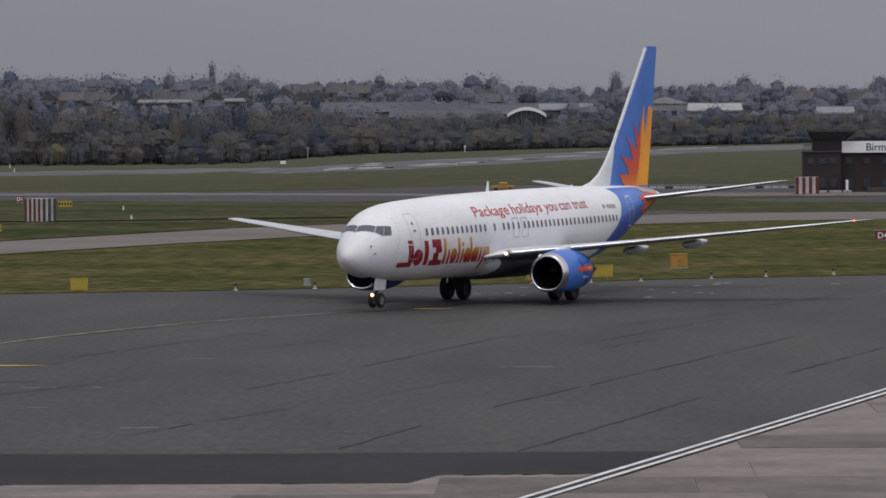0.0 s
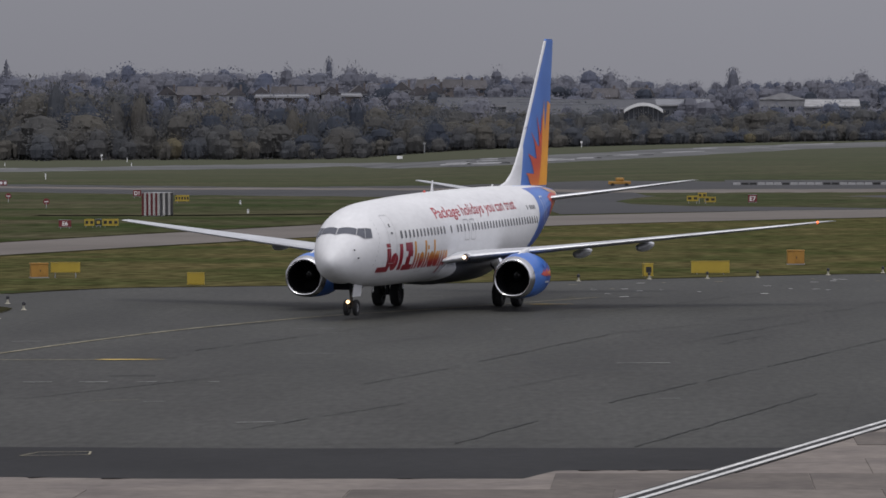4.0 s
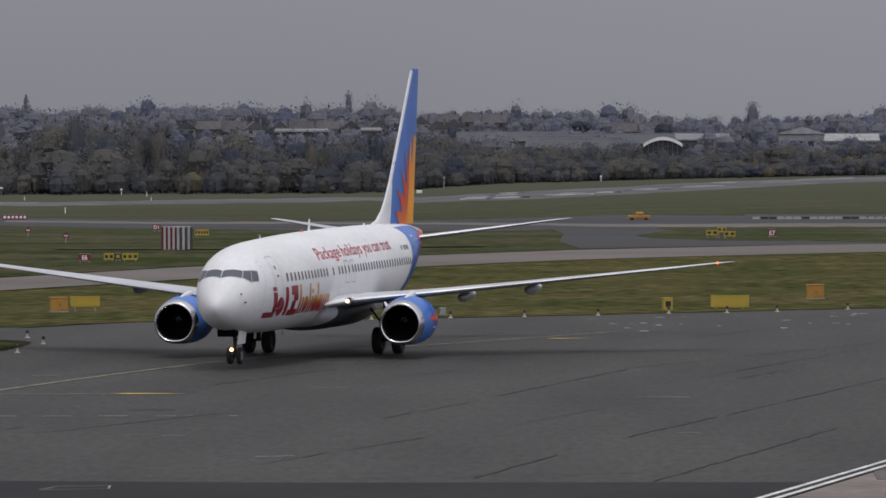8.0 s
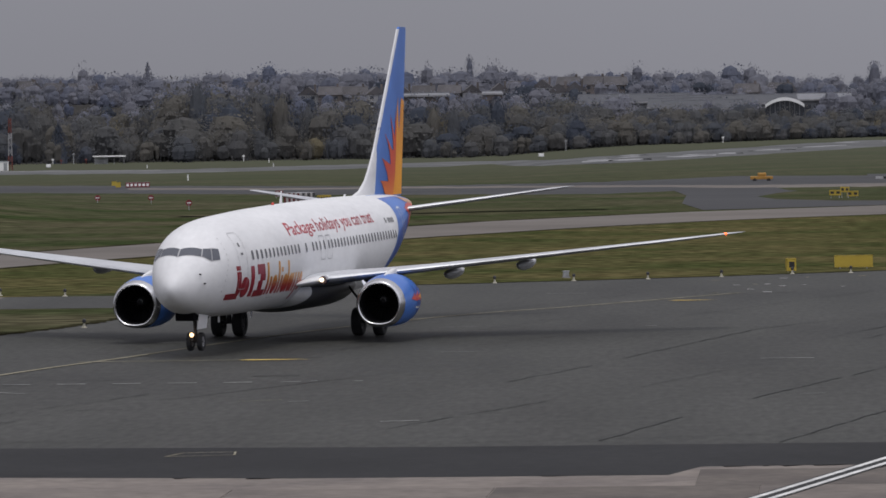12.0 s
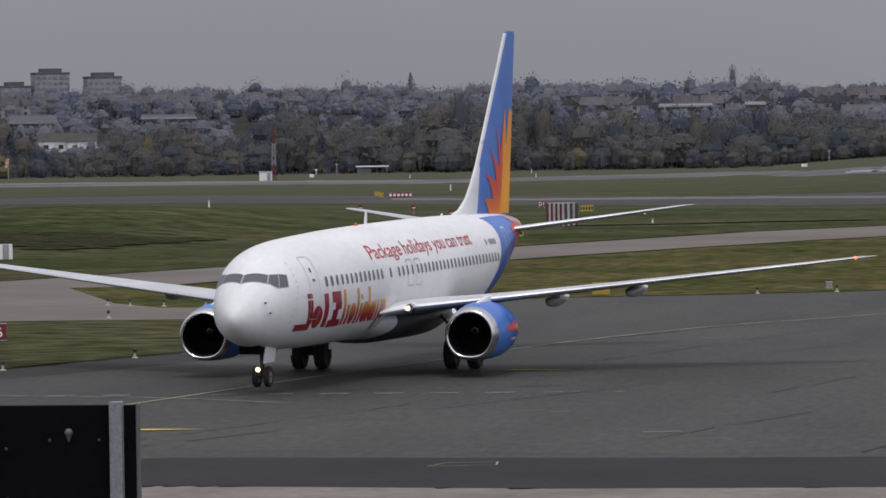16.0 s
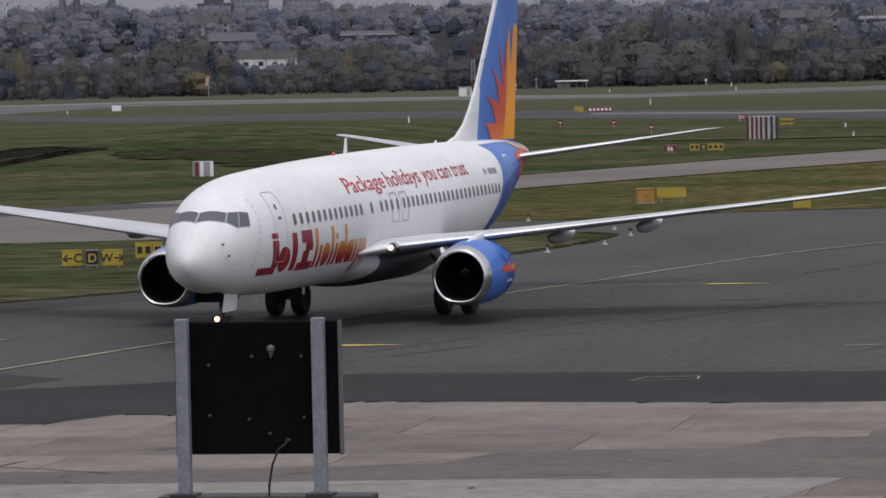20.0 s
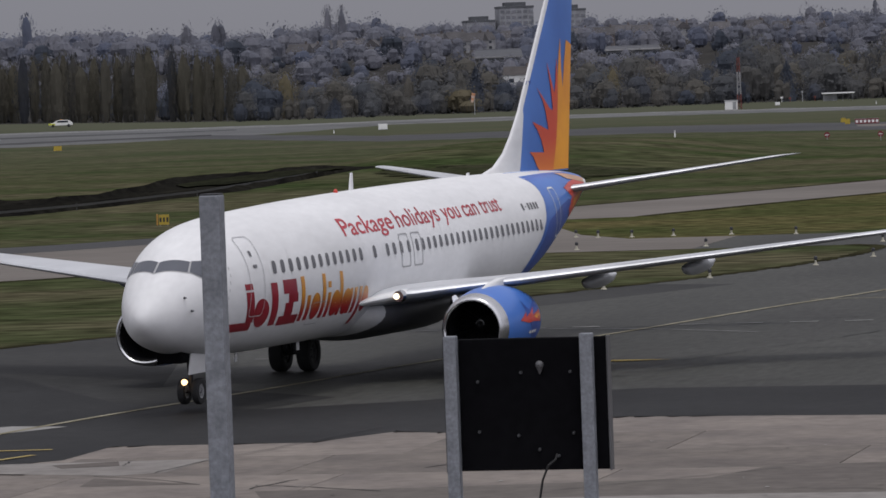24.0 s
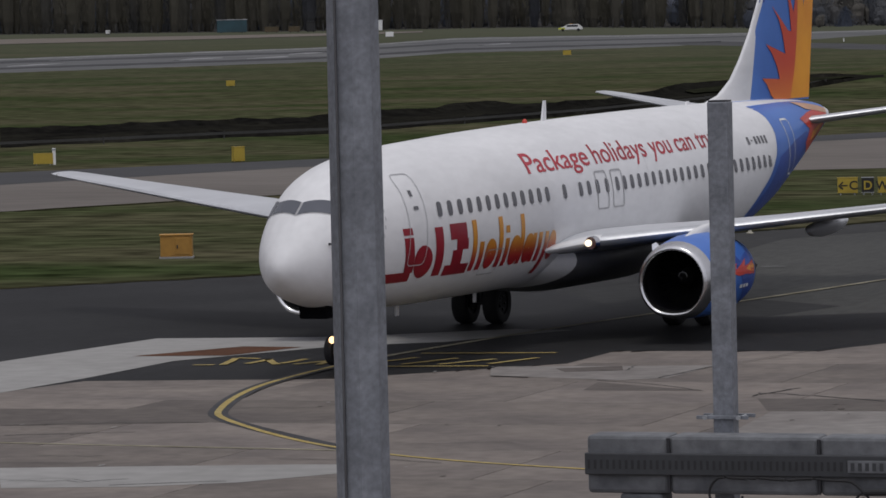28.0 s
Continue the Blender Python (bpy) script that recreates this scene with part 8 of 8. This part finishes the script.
def make_control():
    """Old control building with its glazed cab, beside the airfield."""
    r = thing("control_building", pose(29.0, 576, land(29, 576), 0, 0, -2), "old brown brick control building with glazed cab", "building")
    bm = BM()
    bx(bm, 0, 4.6, 0, 8, 0, 5.0, .05)
    part("tower_wall", bm, BRICK_FAR, r)
    bm = BM()
    bx(bm, -.15, 4.7, -.15, 8.1, 5.0, 5.2, .04)
    part("terrace_roof", bm, CAB_DARK, r)
    for i in range(6):
        bm = BM()
        tube(bm, [(.1 + .2 * i, -.05, 5.2), (.1 + .2 * i, -.05, 5.95)], .03, 6)
        part("rail_post", bm, CAB_DARK, r)
    bm = BM()
    tube(bm, [(.05, -.05, 5.92), (1.2, -.05, 5.92)], .035, 6)
    part("rail", bm, CAB_DARK, r)
    bm = BM()
    bx(bm, 1.2, 4.75, .4, 6.5, 5.2, 6.45, .05)
    part("shaft_wall", bm, BRICK_FAR, r)
    bm = BM()
    bx(bm, 4.6, 26, 1.0, 9, 0, 4.9, .05)
    part("wing_wall", bm, BRICK_FAR, r)
    cab = BM()
    rings = []
    for z, x0, x1, y0, y1 in ((6.45, 1.15, 5.3, .3, 6.6), (6.75, 1.0, 5.5, .1, 6.8), (7.45, .62, 6.4, -.4, 7.3), (7.50, .45, 6.65, -.6, 7.5), (7.80, .45, 6.65, -.6, 7.5)):
        rings.append([cab.verts.new(p) for p in ((x0 + .6, y0, z), (x1 - .6, y0, z), (x1, y0 + .8, z), (x1, y1, z), (x0, y1, z), (x0, y0 + .8, z))])
    for a, b in zip(rings, rings[1:]):
        for k in range(6):
            cab.faces.new((a[k], a[(k + 1) % 6], b[(k + 1) % 6], b[k]))
    cab.faces.new(rings[-1])
    part("cab", cab, CAB_DARK, r, "dark glazed control cab with flaring sides")
    for i in range(6):
        bm = BM()
        x0, x1 = 1.7 + .62 * i, 1.4 + .84 * i
        tube(bm, [(x0, .08, 6.76), (x1, -.42, 7.45)], .04, 6)
        part("mullion", bm, RIM_GREY, r)
    for i in range(8):
        bm = BM()
        tube(bm, [(.6 + .84 * i, -.5, 7.8), (.6 + .84 * i, -.5, 8.2)], .03, 6)
        part("roof_rail_post", bm, RIM_GREY, r)
    bm = BM()
    tube(bm, [(.6, -.5, 8.18), (6.5, -.5, 8.18)], .035, 6)
    part("roof_rail", bm, RIM_GREY, r)
    bm = BM()
    tube(bm, [(2.1, 2, 7.8), (2.1, 2, 9.2)], .03, 6)
    part("aerial", bm, RIM_GREY, r)
    bm = BM()
    bx(bm, 4.75, 26, .55, .72, 4.95, 6.35, .03)
    bd = part("fascia", bm, WHITE, r, "white fascia board with dark blue letters")
    flat_text("Birming", .92, SIGN_NAVY, bd, 9.6, 5.22, .53)
    bm = BM()
    bx(bm, 4.8, 26, .8, 8, 4.9, 6.3, .03)
    part("upper_wall", bm, CAB_DARK, r)
    for row, zz, hgt in ((0, .7, 1.1), (1, 3.6, .7)):
        for i in range(9):
            bm = BM()
            x0 = .6 + 1.35 * i if i < 3 else 5.2 + 2.2 * (i - 3)
            yy = -.04 if x0 < 4 else .96
            bx(bm, x0, x0 + .8, yy - .05, yy + .05, zz, zz + hgt, .02)
            part("window", bm, WINDOW_FAR, r)
    for x0, w, h, m in ((5.0, .3, 1.7, WHITE), (7.6, 2.4, .75, CAB_DARK), (11, 1.6, .9, CAB_DARK), (3.0, 1.5, .45, BARRIER), (4.7, 1.0, .45, BARRIER), (1.4, 1.3, .45, BARRIER)):
        q = thing("ground_equipment", pose(29 + x0, 572.5, land(29, 572)), "small pale ground equipment box before the building", "equipment", "equipment by the building")
        bm = BM()
        bx(bm, 0, w, 0, .7, .12, h, .06)
        part("body", bm, m, q)
        for wx in (.12, w - .12):
            bm = BM()
            tube(bm, [(wx, -.02, .12), (wx, .1, .12)], .12, 10)
            part("wheel", bm, RUBBER, q)


SIGN_NAVY = material("lettering_navy", (0.022, 0.034, 0.11), 0.5, vary=0.05)
make_control()


def make_mast():
    x, y, z = polar(-9.81, 968)
    r = thing("lattice_mast", pose(x, y, z), "red and white lattice mast by a small hut", "mast")
    H = 10.7
    for k in range(7):
        bm = BM()
        z0, z1 = H * k / 7, H * (k + 1) / 7
        w0, w1 = .42 - .2 * k / 7, .42 - .2 * (k + 1) / 7
        cs0 = [Vector((sx * w0, sy * w0, z0)) for sx, sy in ((-1, -1), (1, -1), (1, 1), (-1, 1))]
        cs1 = [Vector((sx * w1, sy * w1, z1)) for sx, sy in ((-1, -1), (1, -1), (1, 1), (-1, 1))]
        for i in range(4):
            tube(bm, [cs0[i], cs1[i]], .05, 5)
            tube(bm, [cs0[i], cs1[(i + 1) % 4]], .03, 4)
            tube(bm, [cs0[(i + 1) % 4], cs1[i]], .03, 4)
        part("section", bm, RENDER_WHITE if k in (2, 3, 4) else MAST_RED, r)
    bm = BM()
    tube(bm, [(0, 0, H), (0, 0, H + .6)], .05, 6)
    part("spike", bm, DARK_METAL, r)
    x, y, z = polar(-9.91, 966)
    r = thing("equipment_hut", pose(x, y, z, 0, 0, 10), "small white equipment hut by the mast", "hut")
    bm = BM()
    bx(bm, -1.3, 1.3, -1, 1, 0, 1.75, .04)
    part("wall", bm, WHITE, r)
    bm = BM()
    bx(bm, -1.4, 1.4, -1.1, 1.1, 1.75, 1.95, .04)
    part("roof", bm, GREY, r)
    bm = BM()
    bx(bm, .3, 1.0, -1.05, -.99, .1, 1.6, .01)
    part("door", bm, GREY, r)
    x, y, z = polar(-13.01, 1080)
    r = thing("windsock", pose(x, y, z), "orange and white windsock hanging from its pole", "windsock")
    bm = BM()
    tube(bm, [(0, 0, 0), (0, 0, 5.0)], .08, 8)
    part("pole", bm, GREY, r)
    for k in range(4):
        bm = BM()
        a, b = k / 4, (k + 1) / 4
        f = lambda t: (-.1 - .45 * t, 0, 4.9 - 2.1 * t)
        tube(bm, [f(a), f(b)], [.48 - .22 * a, .48 - .22 * b], 12)
        part("sock_band", bm, SOCK if k % 2 == 0 else SOCK_PALE, r)
    x, y, z = polar(-8.62, 1098)
    r = thing("shelter", pose(x, y, z), "low pale shelter on thin posts by the wood", "shelter")
    bm = BM()
    bx(bm, -3.7, 3.7, -1.2, 1.2, 1.7, 2.0, .05)
    part("roof", bm, WHITE, r)
    for sx in (-3.4, -1.1, 1.1, 3.4):
        bm = BM()
        tube(bm, [(sx, 0, 0), (sx, 0, 1.75)], .07, 6)
        part("post", bm, GREY, r)
    bm = BM()
    bx(bm, -3.5, -.5, 1.0, 1.1, .1, 1.6, .02)
    part("back_wall", bm, GREY, r)
    for az, d, h, m in ((-9.05, 1120, 2.4, GREY), (-9.3, 1118, 1.2, WHITE), (-9.2, 1119, 1.0, MAST_RED), (-8.9, 1119, 1.1, MAST_RED), (-7.0, 1115, 1.4, WHITE), (-3.1, 1110, 2.4, GREY), (-1.2, 1112, 1.3, WHITE)):
        x, y, z = polar(az, d)
        r = thing("approach_post", pose(x, y, z), "thin equipment post before the wood", "post", "posts before the wood")
        bm = BM()
        tube(bm, [(0, 0, 0), (0, 0, h)], .09, 6)
        part("pole", bm, m, r)
        bm = BM()
        bx(bm, -.25, .25, -.2, .2, h - .3, h + .1, .04)
        part("head", bm, m, r)
    # perimeter fence
    f = thing("perimeter_fence", pose(0, 0, 0), "long grey mesh fence before the wood", "fence")
    vs, fs = [], []
    az = -26.5
    i = 0
    while az < 5.0:
        x, y, z = polar(az, 1122)
        vs += [(x, y, z), (x, y, z + 2.0)]
        if i:
            fs.append((2 * i - 2, 2 * i, 2 * i + 1, 2 * i - 1))
        bm = BM()
        bx(bm, x - .06, x + .06, y - .06, y + .06, z, z + 2.3)
        part("post", bm, FENCE_MESH, f)
        i += 1
        az += .5
    vs, fs = [], []
    for i, a_ in enumerate(np.arange(-26, 5, .045)):
        x, y, z = polar(a_, 1122)
        k = len(vs)
        vs += [(x - .035, y, z), (x + .035, y, z), (x + .035, y, z + 2.0), (x - .035, y, z + 2.0)]
        fs.append((k, k + 1, k + 2, k + 3))
    link("mesh", vs, fs, FENCE_MESH, f)
    # vehicles and cabins beyond the runway
    def car(az, d, turn, body, label):
        x, y, z = polar(az, d)
        r = thing("parked_car", pose(x, y, z, 0, 0, turn), label, "car")
        bm = BM()
        prof = [(-2.6, .35), (-2.65, .8), (-1.5, .95), (-.75, 1.5), (1.6, 1.55), (2.45, 1.0), (2.6, .4)]
        L = [bm.verts.new((px_, -.9, pz)) for px_, pz in prof]
        R = [bm.verts.new((px_, .9, pz)) for px_, pz in prof]
        bm.faces.new(L)
        bm.faces.new(R[::-1])
        n = len(prof)
        for k in range(n):
            bm.faces.new((L[k], R[k], R[(k + 1) % n], L[(k + 1) % n]))
        bmesh.ops.bevel(bm, geom=bm.edges[:], offset=.08, segments=2, affect='EDGES')
        b = part("body", bm, body, r)
        bm = BM()
        bx(bm, -.8, 1.6, -.93, -.90, 1.0, 1.42, .02)
        part("side_window", bm, WINDOW_FAR, b)
        bm = BM()
        bx(bm, -2.62, -1.2, -.94, -.89, .45, .85, .02)
        part("side_stripe", bm, HIVIS, b, "bright yellow stripe")
        bm = BM()
        bx(bm, -.2, .4, -.5, .5, 1.55, 1.68, .03)
        part("light_bar", bm, SIGN_ORANGE, b)
        for wx in (-1.7, 1.7):
            bm = BM()
            tube(bm, [(wx, -.95, .33), (wx, -.7, .33)], .33, 14)
            part("wheel", bm, RUBBER, r)
            bm = BM()
            tube(bm, [(wx, .7, .33), (wx, .95, .33)], .33, 14)
            part("wheel", bm, RUBBER, r)

    car(-18.01, 1030, 16, WHITE, "white airfield car with yellow stripes, parked by the runway")
    for az, d, w, h, m, label in ((-22.1, 1115, 7.0, 3.0, CABIN_BLUE, "blue-green site cabin before the wood"), (-21.62, 1112, 3.2, 1.2, CABIN_DULL, "dull brown works machine box"), (-21.15, 1112, 1.9, 2.3, SIGN_BLACK, "dark cabinet before the wood"), (-20.33, 1108, 1.7, 2.4, WHITE, "white cabin before the wood"), (-21.35, 1113, 2.6, 1.2, CABIN_DULL, "dull brown works machine box"), (-23.6, 1110, .8, .8, WHITE, "small white box before the wood")):
        x, y, z = polar(az, d)
        r = thing("site_cabin", pose(x, y, z, 0, 0, 18), label, "cabin")
        bm = BM()
        bx(bm, -w / 2, w / 2, -1.1, 1.1, .15, h, .06)
        part("body", bm, m, r)
        bm = BM()
        bx(bm, -w / 2 - .1, w / 2 + .1, -1.2, 1.2, h, h + .15, .03)
        part("roof", bm, GREY if m is CABIN_BLUE else m, r)
        for sx in (-w * .35, w * .35):
            bm = BM()
            bx(bm, sx - .15, sx + .15, -1, 1, 0, .16)
            part("skid", bm, DARK_METAL, r)
    # bare earth strip behind the runway
    sheet("earth_strip", [polar(-26, 905)[:2], polar(-22.5, 960)[:2], polar(-19.8, 1040)[:2], polar(-19.8, 1075)[:2], polar(-22.5, 1030)[:2], polar(-26, 1000)[:2]], EARTH, .08, label="brown bare earth strip behind the runway")


MAST_RED = material("mast_red", (0.16, 0.045, 0.035), 0.7, vary=0.1)
SOCK_PALE = material("sock_pale", (0.62, 0.46, 0.38), 0.85, vary=0.15)
SOCK = material("sock_cloth", (0.62, 0.30, 0.16), 0.85, vary=0.15)
FENCE_MESH = material("fence_mesh", (0.052, 0.053, 0.054), 0.9, vary=0.3, grain=1.5)
HIVIS = material("hivis_yellow", (0.55, 0.58, 0.06), 0.5)
CABIN_DULL = material("dull_ochre", (0.10, 0.075, 0.04), 0.8, vary=0.2)
CABIN_BLUE = material("cabin_blue", (0.02, 0.06, 0.075), 0.6, vary=0.1)
EARTH = material("bare_earth", (0.115, 0.092, 0.075), 0.95, vary=0.2, grain=.3, blotch=.03, second=(0.09, 0.078, 0.06))
make_mast()


def motions():
    """The airliner rolls along the taxi line; its wheels turn with the way."""
    rows = [
(0, -8.64, 215.34, -113.26), (0.5, -9.50, 213.80, -111.92), (1, -10.28, 212.24, -110.52), (1.5, -11.02, 210.62, -109.07), (2, -11.72, 208.92,
-107.59), (2.5, -12.33, 207.14, -106.29), (3, -12.95, 205.31, -105.17), (3.5, -13.53, 203.45, -104.08), (5.5, -15.83, 195.97, -101.14), (6, -16.39,
194.32, -100.56), (6.5, -16.95, 192.68, -100.22), (7, -17.50, 191.02, -99.80), (7.5, -18.03, 189.28, -99.41), (8, -18.53, 187.44, -99.05), (8.5,
-19.05, 185.45, -98.90), (9, -19.57, 183.37, -98.60), (9.5, -20.14, 181.25, -98.42), (10, -20.66, 179.16, -98.38), (10.5, -21.21, 177.09, -98.34),
(11, -21.77, 175.07, -98.44), (11.5, -22.36, 173.05, -98.39), (13.5, -24.43, 165.02, -97.95), (14, -25.00, 162.86, -97.86), (14.5, -25.54, 160.68,
-97.67), (15, -26.08, 158.46, -97.62), (15.5, -26.62, 156.18, -97.56), (16, -27.13, 153.86, -97.55), (16.5, -27.64, 151.50, -97.45), (17, -28.18,
149.17, -97.35), (17.5, -28.66, 146.90, -97.23), (18, -29.17, 144.70, -96.91), (18.5, -29.69, 142.47, -96.74), (19, -30.19, 140.17, -96.55), (19.5,
-30.69, 137.80, -96.36), (20, -31.09, 135.43, -96.07), (20.5, -31.55, 133.04, -95.80), (22.5, -33.43, 124.03, -95.50), (23, -33.92, 121.73, -95.61),
(23.5, -34.42, 119.46, -95.68), (24, -34.91, 117.21, -95.80), (24.5, -35.41, 115.00, -95.80), (25, -35.88, 112.84, -95.70), (25.5, -36.34, 110.69,
-95.60), (26, -36.75, 108.51, -95.34), (26.5, -37.18, 106.27, -95.32), (27, -37.53, 103.99, -95.14), (27.5, -37.82, 101.69, -94.60), (28, -37.98,
99.39, -93.82)
    ]
    walk(PLANE, [(t, pose(x, y, 0, 0, 0, h)) for t, x, y, h in rows])
    ts = np.arange(0, 28.001, 0.1)
    xs, ys = np.interp(ts, [r[0] for r in rows], [r[1] for r in rows]), np.interp(ts, [r[0] for r in rows], [r[2] for r in rows])
    way = np.concatenate([[0], np.cumsum(np.hypot(np.diff(xs), np.diff(ys)))])
    for ob, place, r in WHEELS:
        walk(ob, [(float(t), pose(*place, 0, math.degrees(d / r), 0)) for t, d in zip(ts, way)])


motions()
